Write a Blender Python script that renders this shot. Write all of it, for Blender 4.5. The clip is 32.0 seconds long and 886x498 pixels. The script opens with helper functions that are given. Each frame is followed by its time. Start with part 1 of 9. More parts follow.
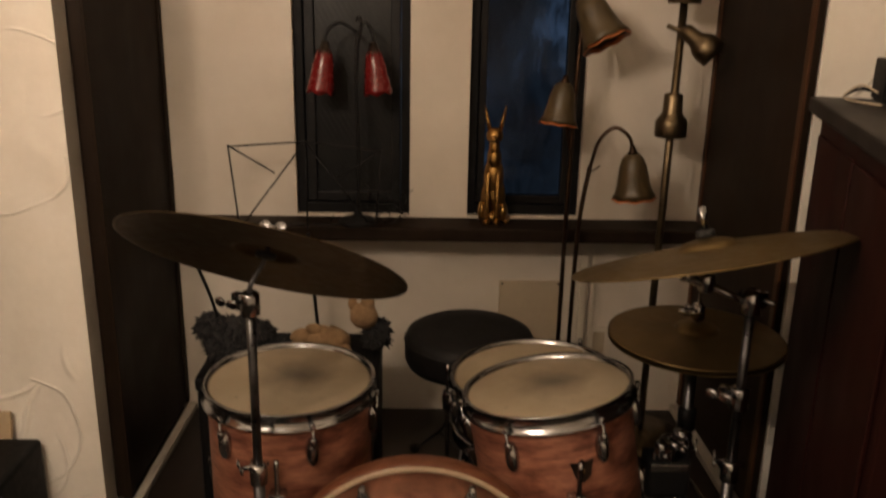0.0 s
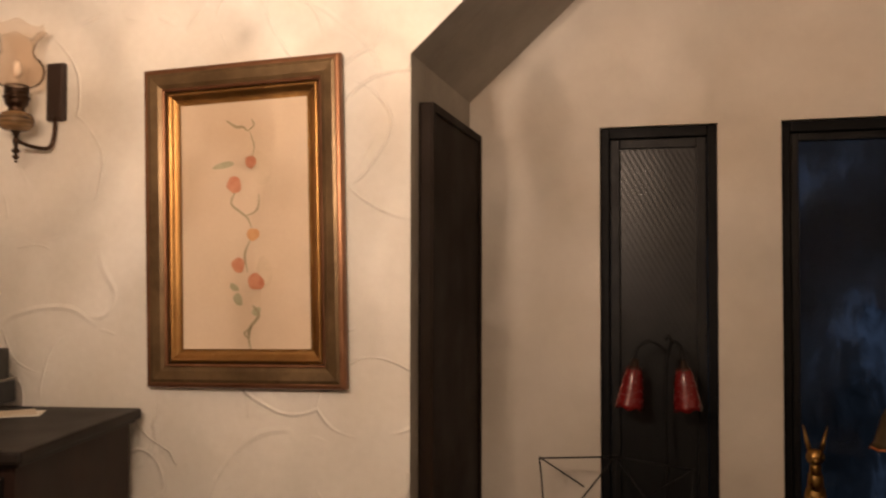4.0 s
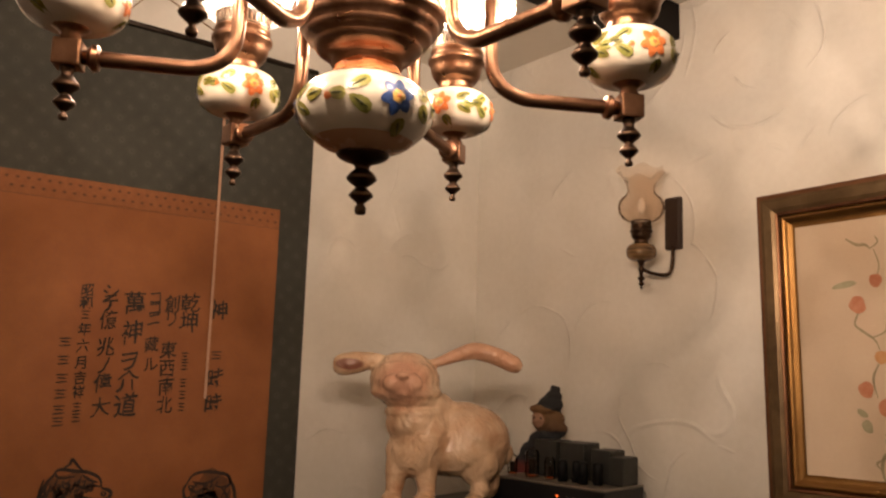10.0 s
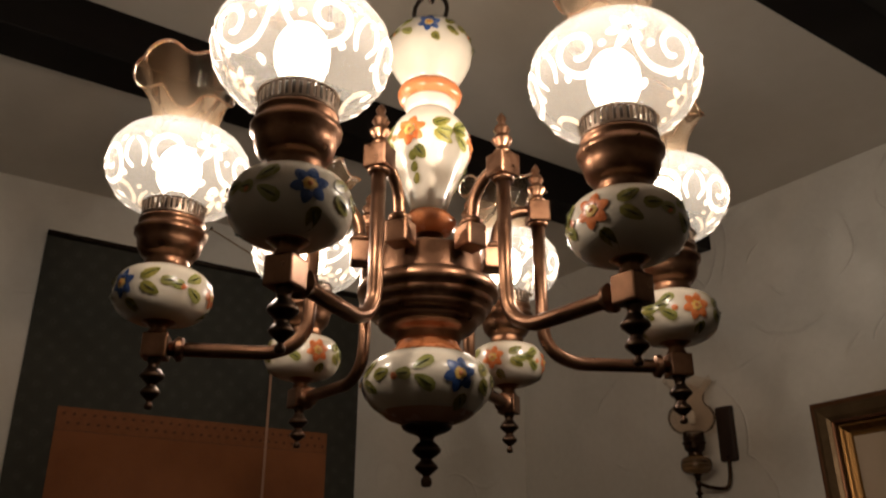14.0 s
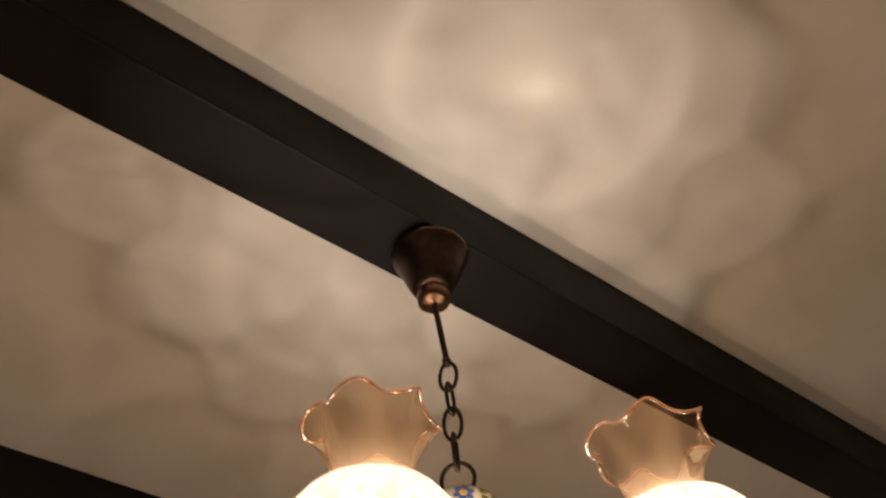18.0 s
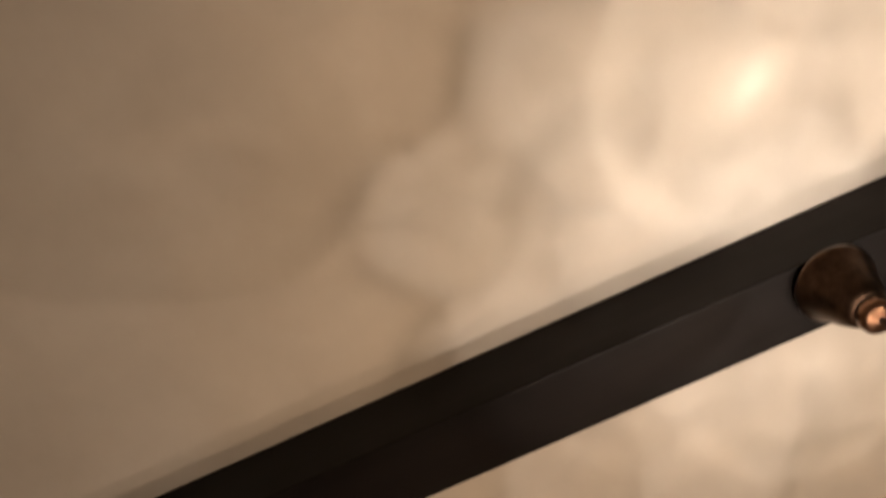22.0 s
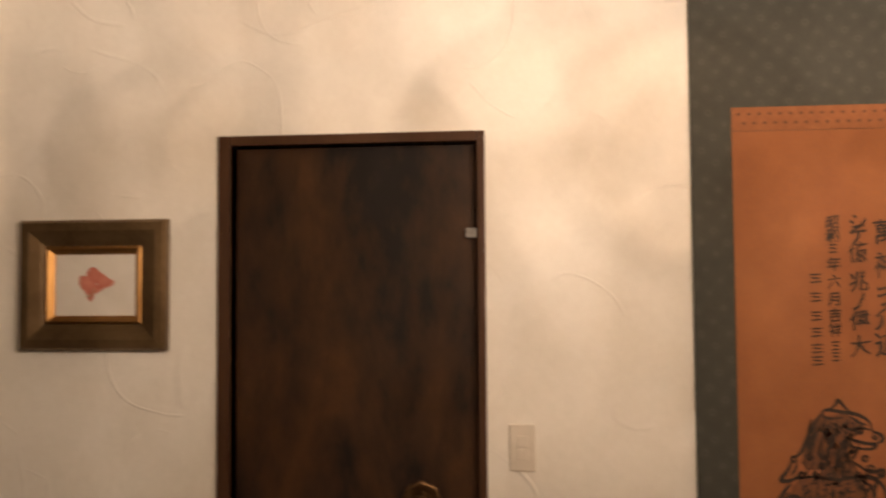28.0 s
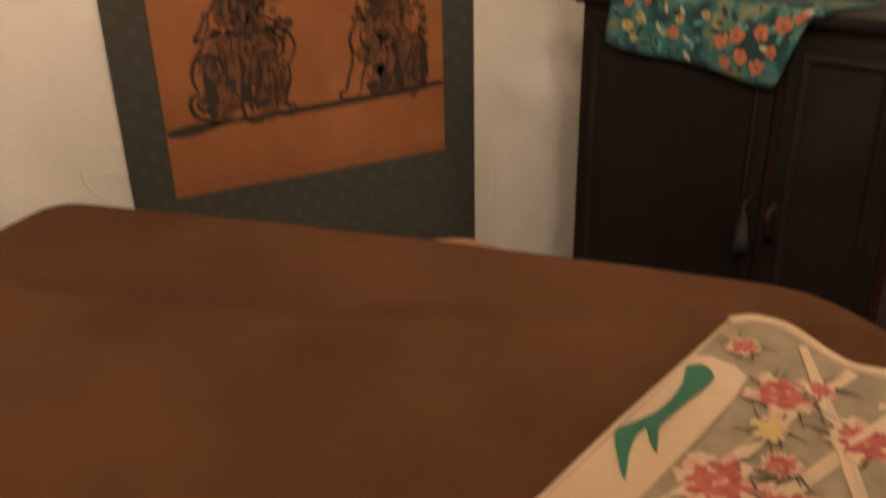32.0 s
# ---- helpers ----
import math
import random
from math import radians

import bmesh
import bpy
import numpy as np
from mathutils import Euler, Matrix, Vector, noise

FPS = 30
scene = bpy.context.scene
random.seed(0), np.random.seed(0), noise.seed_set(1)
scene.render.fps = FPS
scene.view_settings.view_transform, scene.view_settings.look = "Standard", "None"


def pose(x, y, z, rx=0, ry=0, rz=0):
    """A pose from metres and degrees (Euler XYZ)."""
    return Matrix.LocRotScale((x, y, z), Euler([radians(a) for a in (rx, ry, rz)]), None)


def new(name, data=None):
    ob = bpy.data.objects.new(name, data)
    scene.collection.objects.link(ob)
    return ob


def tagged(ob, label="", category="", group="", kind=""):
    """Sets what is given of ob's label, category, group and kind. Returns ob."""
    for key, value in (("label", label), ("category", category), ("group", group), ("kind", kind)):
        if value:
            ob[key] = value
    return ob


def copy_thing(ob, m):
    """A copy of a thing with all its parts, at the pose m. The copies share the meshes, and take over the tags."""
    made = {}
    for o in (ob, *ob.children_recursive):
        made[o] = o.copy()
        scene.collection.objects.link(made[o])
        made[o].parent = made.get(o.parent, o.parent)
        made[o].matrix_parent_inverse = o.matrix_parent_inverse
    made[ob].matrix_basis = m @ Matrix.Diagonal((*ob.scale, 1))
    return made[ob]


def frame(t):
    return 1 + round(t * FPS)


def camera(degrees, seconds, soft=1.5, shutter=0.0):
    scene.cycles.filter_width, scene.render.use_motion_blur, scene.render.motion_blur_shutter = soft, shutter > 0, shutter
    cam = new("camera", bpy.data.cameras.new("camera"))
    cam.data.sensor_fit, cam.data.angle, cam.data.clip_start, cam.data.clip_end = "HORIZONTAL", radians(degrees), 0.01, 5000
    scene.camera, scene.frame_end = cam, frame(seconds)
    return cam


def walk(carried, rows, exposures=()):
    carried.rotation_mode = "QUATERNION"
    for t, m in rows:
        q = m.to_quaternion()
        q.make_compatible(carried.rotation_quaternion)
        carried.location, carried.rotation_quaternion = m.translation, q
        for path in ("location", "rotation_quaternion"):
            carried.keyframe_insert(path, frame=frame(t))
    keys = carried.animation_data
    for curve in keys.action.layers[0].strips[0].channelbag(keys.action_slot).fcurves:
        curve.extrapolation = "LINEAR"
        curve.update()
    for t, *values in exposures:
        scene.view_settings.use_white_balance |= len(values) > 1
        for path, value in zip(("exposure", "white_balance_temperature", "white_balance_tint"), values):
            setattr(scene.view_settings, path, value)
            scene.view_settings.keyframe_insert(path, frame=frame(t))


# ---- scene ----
cam = camera(56.2, 32.0, soft=2.2, shutter=0.5)
PATH = [
    (0.0, pose(0.551, -0.061, 1.236, 73.47, -1.06, -1.30)),
    (0.5, pose(0.529, -0.064, 1.276, 77.05, -0.79, -0.54)),
    (1.0, pose(0.512, -0.074, 1.295, 80.20, 0.12, 1.00)),
    (1.5, pose(0.495, -0.089, 1.316, 83.08, 0.75, 3.59)),
    (2.0, pose(0.479, -0.098, 1.335, 85.50, 0.99, 5.96)),
    (2.5, pose(0.446, -0.114, 1.355, 87.81, 0.77, 7.95)),
    (4.5, pose(0.372, -0.159, 1.380, 92.11, -0.11, 18.61)),
    (5.0, pose(0.365, -0.174, 1.385, 92.78, 0.05, 22.71)),
    (5.5, pose(0.354, -0.191, 1.378, 93.67, 0.11, 26.99)),
    (6.0, pose(0.351, -0.204, 1.377, 93.74, -0.01, 30.48)),
    (6.5, pose(0.337, -0.209, 1.377, 93.13, -0.26, 34.00)),
    (7.0, pose(0.331, -0.219, 1.376, 92.36, -0.52, 37.09)),
    (7.5, pose(0.328, -0.234, 1.371, 91.90, -0.72, 40.36)),
    (8.0, pose(0.324, -0.244, 1.371, 92.08, -0.73, 42.99)),
    (8.5, pose(0.319, -0.256, 1.377, 93.19, -0.81, 45.72)),
    (9.0, pose(0.314, -0.267, 1.387, 94.81, -1.17, 48.23)),
    (9.5, pose(0.311, -0.279, 1.399, 96.82, -1.62, 50.86)),
    (10.0, pose(0.309, -0.286, 1.407, 98.16, -1.85, 52.42)),
    (10.5, pose(0.311, -0.290, 1.413, 99.62, -1.64, 53.50)),
    (11.0, pose(0.312, -0.290, 1.421, 100.98, -1.60, 53.99)),
    (11.5, pose(0.317, -0.295, 1.427, 102.60, -1.42, 54.50)),
    (12.0, pose(0.323, -0.301, 1.434, 103.94, -1.20, 55.05)),
    (12.5, pose(0.329, -0.310, 1.442, 105.57, -1.01, 55.50)),
    (13.0, pose(0.334, -0.317, 1.448, 107.14, -0.80, 55.80)),
    (13.5, pose(0.341, -0.327, 1.456, 109.23, -0.52, 55.89)),
    (15.5, pose(0.325, -0.338, 1.453, 121.52, 1.50, 53.62)),
    (16.0, pose(0.322, -0.349, 1.456, 125.40, 1.85, 53.25)),
    (17.0, pose(0.320, -0.369, 1.462, 134.00, 2.33, 53.05)),
    (17.5, pose(0.298, -0.390, 1.467, 139.03, 3.00, 52.74)),
    (18.0, pose(0.299, -0.419, 1.484, 141.25, 3.84, 53.24)),
    (18.5, pose(0.309, -0.367, 1.475, 145.73, 2.55, 58.61)),
    (19.0, pose(0.311, -0.324, 1.479, 151.19, 3.35, 65.60)),
    (19.5, pose(0.323, -0.301, 1.492, 157.24, 4.67, 73.50)),
    (20.0, pose(0.347, -0.290, 1.507, 159.46, 5.38, 80.54)),
    (20.5, pose(0.388, -0.292, 1.508, 160.70, 7.08, 90.97)),
    (21.0, pose(0.393, -0.302, 1.487, 162.50, 7.47, 99.77)),
    (21.5, pose(0.391, -0.315, 1.481, 161.64, 6.74, 107.39)),
    (22.0, pose(0.397, -0.318, 1.492, 156.91, 6.68, 113.62)),
    (22.5, pose(0.414, -0.295, 1.515, 147.40, 7.43, 116.05)),
    (23.0, pose(0.425, -0.258, 1.532, 140.14, 7.87, 119.10)),
    (23.5, pose(0.395, -0.235, 1.540, 133.58, 7.22, 119.43)),
    (24.0, pose(0.348, -0.211, 1.548, 126.47, 5.72, 120.34)),
    (24.5, pose(0.319, -0.216, 1.547, 119.87, 6.07, 120.04)),
    (26.5, pose(0.290, -0.509, 1.434, 101.84, 4.37, 112.38)),
    (27.0, pose(0.248, -0.521, 1.404, 99.09, 2.85, 108.55)),
    (27.3, pose(0.214, -0.530, 1.411, 96.69, 1.86, 104.24)),
    (27.5, pose(0.195, -0.524, 1.414, 95.31, 1.32, 101.65)),
    (28.0, pose(0.123, -0.479, 1.431, 92.54, 0.41, 95.32)),
    (28.5, pose(0.080, -0.478, 1.444, 90.24, -1.14, 87.60)),
    (28.7, pose(0.069, -0.475, 1.443, 89.13, -1.95, 84.13)),
    (29.0, pose(0.040, -0.470, 1.423, 88.43, -2.78, 78.26)),
    (29.5, pose(0.036, -0.456, 1.393, 86.71, -2.21, 72.72)),
    (30.0, pose(0.050, -0.451, 1.335, 85.09, -1.99, 66.13)),
    (30.5, pose(0.068, -0.416, 1.313, 84.49, -2.14, 62.97)),
    (31.0, pose(0.069, -0.395, 1.309, 82.59, -0.91, 61.60)),
    (31.2, pose(0.066, -0.380, 1.310, 79.75, -0.84, 62.01)),
    (31.5, pose(0.061, -0.372, 1.303, 75.88, 0.06, 61.95)),
    (32.0, pose(0.033, -0.312, 1.273, 66.22, 1.22, 60.40)),
]
EXPOSURES = [(0.0, 0.40, 6500, 10), (2.5, 0.4, 6550, 11), (4.5, -0.24, 6850, 18), (6.0, -0.30, 6900, 18), (8.0, -0.08, 6900, 18), (9.5, -0.28, 6850, 17), (11.0, -1.3, 6400, 10), (12.0, -2.0, 6200, 8),
             (13.5, -2.5, 5900, 6), (16.0, -3.35, 6400, 10), (18.0, -2.42, 6800, 14), (19.5, -1.90, 6850, 15), (22.0, -1.75, 6850, 14), (23.0, -1.5, 6800, 14), (24.0, -1.35, 6700, 13), (24.5, -1.2, 6650, 13), (26.5, 0.08, 6550, 14),
             (28.0, 0.34, 6550, 13), (29.0, 0.16, 6500, 12), (29.6, 0.20, 6500, 12), (30.2, 0.40, 6500, 11), (31.0, 0.64, 6500, 11), (32.0, 0.45, 6550, 12)]
walk(cam, PATH, EXPOSURES)

# ---- light ----
world = bpy.data.worlds.new("world")
scene.world = world
world.use_nodes = True
wn = world.node_tree
wn.nodes.clear()
w_out = wn.nodes.new("ShaderNodeOutputWorld")
w_bg = wn.nodes.new("ShaderNodeBackground")
w_bg.inputs[0].default_value = (0.06, 0.11, 0.22, 1)   # dusk
w_bg.inputs[1].default_value = 0.6
wn.links.new(w_bg.outputs[0], w_out.inputs[0])

CH = Vector((-0.257, 0.060, 0.0))      # axis of the chandelier
CH_R = 0.231                           # reach of its arms
CH_PHASE = radians(63.4)
LAMP_ANGLES = [CH_PHASE + radians(60) * k for k in range(6)]
LAMP_W = 14.0
WARM = (1.0, 0.868, 0.758)
# how strongly a bulb shines, by the degrees from straight up; the second list draws the ceiling's bright disc into it
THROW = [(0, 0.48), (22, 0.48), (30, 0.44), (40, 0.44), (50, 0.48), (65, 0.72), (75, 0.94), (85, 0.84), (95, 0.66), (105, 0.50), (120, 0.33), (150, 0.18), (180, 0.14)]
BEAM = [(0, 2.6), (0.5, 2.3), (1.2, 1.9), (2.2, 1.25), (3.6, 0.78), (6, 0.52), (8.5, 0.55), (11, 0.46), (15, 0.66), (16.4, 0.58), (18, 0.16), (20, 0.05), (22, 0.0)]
BEAM_SHARE = (0.25, 0.20, 0.60, 0.30, 0.35, 1.50)      # the ceiling's disc is drawn strongest for one bulb


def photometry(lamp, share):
    """The bulb's light distribution: a core drawn for the ceiling's bright disc, less towards the burner, noise for the
    glass's streaks.
    """
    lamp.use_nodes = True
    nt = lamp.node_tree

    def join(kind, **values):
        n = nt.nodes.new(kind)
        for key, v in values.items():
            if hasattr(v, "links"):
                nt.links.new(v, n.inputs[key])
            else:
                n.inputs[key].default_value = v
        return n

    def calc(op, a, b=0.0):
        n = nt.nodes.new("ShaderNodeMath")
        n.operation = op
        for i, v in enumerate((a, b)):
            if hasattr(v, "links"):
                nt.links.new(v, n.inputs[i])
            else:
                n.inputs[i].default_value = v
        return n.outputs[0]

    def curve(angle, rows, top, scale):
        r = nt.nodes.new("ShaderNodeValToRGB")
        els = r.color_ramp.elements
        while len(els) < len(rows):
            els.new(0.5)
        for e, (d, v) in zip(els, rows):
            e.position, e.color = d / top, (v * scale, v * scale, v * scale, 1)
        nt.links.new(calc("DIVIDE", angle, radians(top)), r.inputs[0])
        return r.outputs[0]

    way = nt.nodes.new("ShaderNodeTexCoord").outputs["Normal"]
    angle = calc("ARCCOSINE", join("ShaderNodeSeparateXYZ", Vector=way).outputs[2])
    # noise in the strength stands in for streaks cast by the glass
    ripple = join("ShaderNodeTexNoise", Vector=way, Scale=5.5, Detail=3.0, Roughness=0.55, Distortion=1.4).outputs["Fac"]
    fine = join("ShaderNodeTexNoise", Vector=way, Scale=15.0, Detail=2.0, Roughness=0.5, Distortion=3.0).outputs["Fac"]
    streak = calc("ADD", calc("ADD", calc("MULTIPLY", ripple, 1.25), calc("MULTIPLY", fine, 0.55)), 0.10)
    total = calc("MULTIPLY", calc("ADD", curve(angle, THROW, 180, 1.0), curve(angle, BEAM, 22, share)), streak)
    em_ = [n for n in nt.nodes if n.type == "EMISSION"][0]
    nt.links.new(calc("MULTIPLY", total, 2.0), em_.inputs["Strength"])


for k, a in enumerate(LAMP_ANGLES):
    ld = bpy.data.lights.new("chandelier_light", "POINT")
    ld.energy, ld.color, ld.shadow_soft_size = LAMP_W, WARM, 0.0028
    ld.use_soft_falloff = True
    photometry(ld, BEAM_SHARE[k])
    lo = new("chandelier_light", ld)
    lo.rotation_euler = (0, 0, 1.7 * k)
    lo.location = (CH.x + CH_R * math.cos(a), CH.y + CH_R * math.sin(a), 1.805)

# ---- materials ----
def mat(name, base=(0.5, 0.5, 0.5), rough=0.5, metal=0.0, spec=0.5):
    m = bpy.data.materials.new(name)
    m.use_nodes = True
    b = m.node_tree.nodes["Principled BSDF"]
    b.inputs["Base Color"].default_value = (*base, 1)
    b.inputs["Roughness"].default_value = rough
    b.inputs["Metallic"].default_value = metal
    b.inputs["Specular IOR Level"].default_value = spec
    return m


def node(m, kind, **values):
    n = m.node_tree.nodes.new(kind)
    for k, v in values.items():
        n.inputs[k].default_value = v
    return n


def wire(m, a, b):
    m.node_tree.links.new(a, b)


def bsdf(m):
    return m.node_tree.nodes["Principled BSDF"]


def coords(m, scale=(1, 1, 1), kind="Object"):
    tc = node(m, "ShaderNodeTexCoord")
    mp = node(m, "ShaderNodeMapping", Scale=scale)
    wire(m, tc.outputs[kind], mp.inputs["Vector"])
    return mp.outputs[0]


def ramp(m, fac, stops):
    r = node(m, "ShaderNodeValToRGB")
    els = r.color_ramp.elements
    while len(els) < len(stops):
        els.new(0.5)
    for e, (p, c) in zip(els, stops):
        e.position, e.color = p, (*c, 1) if len(c) == 3 else c
    wire(m, fac, r.inputs[0])
    return r.outputs[0]


def noise_tex(m, vec, scale, detail=4.0, rough=0.55, dist=0.0):
    n = node(m, "ShaderNodeTexNoise", Scale=scale, Detail=detail, Roughness=rough, Distortion=dist)
    wire(m, vec, n.inputs["Vector"])
    return n.outputs["Fac"]


def bump(m, height, strength=0.3, dist=0.01, normal=None):
    b = node(m, "ShaderNodeBump", Strength=strength, Distance=dist)
    wire(m, height, b.inputs["Height"])
    if normal is not None:
        wire(m, normal, b.inputs["Normal"])
    wire(m, b.outputs[0], bsdf(m).inputs["Normal"])
    return b.outputs[0]


def math_node(m, op, a, b=None):
    n = m.node_tree.nodes.new("ShaderNodeMath")
    n.operation = op
    for i, v in enumerate((a, b)):
        if v is None:
            continue
        if isinstance(v, (int, float)):
            n.inputs[i].default_value = v
        else:
            wire(m, v, n.inputs[i])
    return n.outputs[0]


def mottled(name, c1, c2, scale=6.0, rough=0.5, metal=0.0, grain=60.0, bumps=0.15, stretch=(1, 1, 1), spec=0.5, rough2=None):
    """Colour that wanders between two tones, with a fine grain in the relief."""
    m = mat(name, c1, rough, metal, spec)
    v = coords(m, stretch)
    f = noise_tex(m, v, scale, 5.0, 0.6)
    g = noise_tex(m, v, grain, 3.0, 0.6)
    mix = math_node(m, "ADD", math_node(m, "MULTIPLY", f, 0.75), math_node(m, "MULTIPLY", g, 0.25))
    wire(m, ramp(m, mix, [(0.32, c1), (0.68, c2)]), bsdf(m).inputs["Base Color"])
    r2 = rough2 if rough2 is not None else min(1.0, rough + 0.15)
    wire(m, ramp(m, g, [(0.3, (rough,) * 3), (0.7, (r2,) * 3)]), bsdf(m).inputs["Roughness"])
    bump(m, mix, bumps, 0.003)
    return m


def plaster(name, c1, c2, arcs=1.0):
    """Trowelled plaster: overlapping scalloped sweeps, soft dents and a fine grain."""
    m = mat(name, c1, 0.75, spec=0.25)
    v = coords(m)
    warp = node(m, "ShaderNodeTexNoise", Scale=2.2, Detail=2.0)
    wire(m, v, warp.inputs["Vector"])
    add = node(m, "ShaderNodeVectorMath")
    add.operation = "MULTIPLY_ADD"
    wire(m, warp.outputs["Color"], add.inputs[0])
    add.inputs[1].default_value = (0.19, 0.19, 0.19)
    wire(m, v, add.inputs[2])
    heights = []
    for scale, ring in ((1.45, 0.46), (2.1, 0.40), (2.9, 0.44)):
        vo = node(m, "ShaderNodeTexVoronoi", Scale=scale, Randomness=1.0)
        wire(m, add.outputs[0], vo.inputs["Vector"])
        d = math_node(m, "ABSOLUTE", math_node(m, "SUBTRACT", vo.outputs["Distance"], ring))
        ridge = ramp(m, d, [(0.0, (1, 1, 1)), (0.012, (0.22, 0.22, 0.22)), (0.07, (0, 0, 0))])
        gate = ramp(m, noise_tex(m, v, 2.2 + 0.9 * scale, 2.0), [(0.50, (0, 0, 0)), (0.58, (1, 1, 1))])
        heights.append(math_node(m, "MULTIPLY", ridge, gate))
    ridges = math_node(m, "ADD", math_node(m, "ADD", heights[0], heights[1]), heights[2])
    low = noise_tex(m, v, 4.0, 3.0, 0.5)
    fine = noise_tex(m, v, 45.0, 3.0, 0.6)
    h = math_node(m, "ADD", math_node(m, "MULTIPLY", ridges, arcs),
                  math_node(m, "ADD", math_node(m, "MULTIPLY", low, 1.3), math_node(m, "MULTIPLY", fine, 0.06)))
    bump(m, h, 0.62, 0.008)
    tone = math_node(m, "ADD", math_node(m, "MULTIPLY", low, 0.6), math_node(m, "MULTIPLY", fine, 0.4))
    wire(m, ramp(m, tone, [(0.3, c1), (0.7, c2)]), bsdf(m).inputs["Base Color"])
    return m


def wood(name, c1, c2, rough=0.35, scale=14.0, stretch=(1, 1, 0.06), bumps=0.12, spec=0.5, lo=0.3, hi=0.7):
    m = mat(name, c1, rough, spec=spec)
    v = coords(m, stretch)
    f = noise_tex(m, v, scale, 6.0, 0.62, 0.6)
    g = noise_tex(m, v, scale * 6, 4.0, 0.6)
    mix = math_node(m, "ADD", math_node(m, "MULTIPLY", f, 0.7), math_node(m, "MULTIPLY", g, 0.3))
    wire(m, ramp(m, mix, [(lo, c1), (hi, c2)]), bsdf(m).inputs["Base Color"])
    w = noise_tex(m, coords(m), 3.0, 3.0)
    wire(m, ramp(m, w, [(0.3, (rough,) * 3), (0.75, (min(1, rough + 0.25),) * 3)]), bsdf(m).inputs["Roughness"])
    bump(m, mix, bumps, 0.002)
    return m


def clear_glass(name, tint=(1, 1, 1), gloss=0.12, rough=0.02, haze=0.0, glow=(0.95, 0.86, 0.74)):
    """Thin blown glass: lets light straight through, with glints at grazing angles."""
    m = bpy.data.materials.new(name)
    m.use_nodes = True
    nt = m.node_tree
    nt.nodes.clear()
    out = nt.nodes.new("ShaderNodeOutputMaterial")
    tr = nt.nodes.new("ShaderNodeBsdfTransparent")
    tr.inputs[0].default_value = (*tint, 1)
    gl = nt.nodes.new("ShaderNodeBsdfGlossy")
    gl.inputs["Roughness"].default_value = rough
    lw = nt.nodes.new("ShaderNodeLayerWeight")
    lw.inputs[0].default_value = gloss
    mx = nt.nodes.new("ShaderNodeMixShader")
    nt.links.new(lw.outputs["Fresnel"], mx.inputs[0])
    nt.links.new(tr.outputs[0], mx.inputs[1])
    nt.links.new(gl.outputs[0], mx.inputs[2])
    nt.links.new(mx.outputs[0], out.inputs[0])
    if haze > 0:
        tl = nt.nodes.new("ShaderNodeBsdfTranslucent")
        tl.inputs[0].default_value = (*glow, 1)
        hz = nt.nodes.new("ShaderNodeMixShader")
        hz.inputs[0].default_value = haze
        nt.links.new(mx.outputs[0], hz.inputs[1])
        nt.links.new(tl.outputs[0], hz.inputs[2])
        nt.links.new(hz.outputs[0], out.inputs[0])
    return m


def emit(name, color, strength):
    m = bpy.data.materials.new(name)
    m.use_nodes = True
    nt = m.node_tree
    nt.nodes.clear()
    out = nt.nodes.new("ShaderNodeOutputMaterial")
    e = nt.nodes.new("ShaderNodeEmission")
    e.inputs[0].default_value, e.inputs[1].default_value = (*color, 1), strength
    nt.links.new(e.outputs[0], out.inputs[0])
    return m


PLASTER = plaster("trowelled_plaster", (0.74, 0.70, 0.625), (0.83, 0.79, 0.72), 0.8)
PLASTER_WEST = plaster("smoother_plaster", (0.74, 0.70, 0.625), (0.83, 0.79, 0.72), 0.5)
# the alcove's walls take a darker cream than the room's plaster
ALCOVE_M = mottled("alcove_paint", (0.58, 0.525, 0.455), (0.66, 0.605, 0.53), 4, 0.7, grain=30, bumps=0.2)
# for grey plaster, and for the shade painted on the alcove's cheek and soffit
PLASTER_GREY_AND_SHADED = mottled("grey_plaster", (0.34, 0.31, 0.27), (0.46, 0.43, 0.38), 5, 0.8, bumps=0.4)
CEIL_M = mottled("ceiling_paint", (0.60, 0.55, 0.47), (0.68, 0.63, 0.55), 3, 0.7, grain=30, bumps=0.25)
BEAM_M = wood("dark_beam", (0.0028, 0.0022, 0.002), (0.009, 0.0065, 0.0055), 0.45, 10, (1, 0.05, 1), spec=0.14)
PANEL_M = wood("brown_panel", (0.010, 0.006, 0.0036), (0.020, 0.0115, 0.0068), 0.5, 20, (1, 1, 0.05), spec=0.12)
DOOR_M = wood("stained_door", (0.009, 0.0055, 0.004), (0.072, 0.031, 0.011), 0.36, 3.2, (1, 1, 0.45), spec=0.2, lo=0.40, hi=0.66)
TRIM_M = wood("door_casing", (0.045, 0.020, 0.010), (0.075, 0.034, 0.015), 0.4, 12, (1, 1, 0.06), spec=0.18)
FLOOR_M = wood("dark_floor", (0.010, 0.007, 0.006), (0.028, 0.018, 0.013), 0.35, 8, (1, 0.08, 1))
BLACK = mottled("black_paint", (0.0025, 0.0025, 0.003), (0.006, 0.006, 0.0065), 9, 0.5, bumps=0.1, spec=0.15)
RUBBER = mottled("black_rubber", (0.008, 0.008, 0.008), (0.02, 0.02, 0.02), 20, 0.7)
BLACK_METAL = mottled("black_metal", (0.006, 0.006, 0.007), (0.018, 0.018, 0.018), 12, 0.42, 0.5, spec=0.3)
DARK_IRON = mottled("dark_iron", (0.02, 0.015, 0.012), (0.05, 0.035, 0.025), 30, 0.4, 0.8)
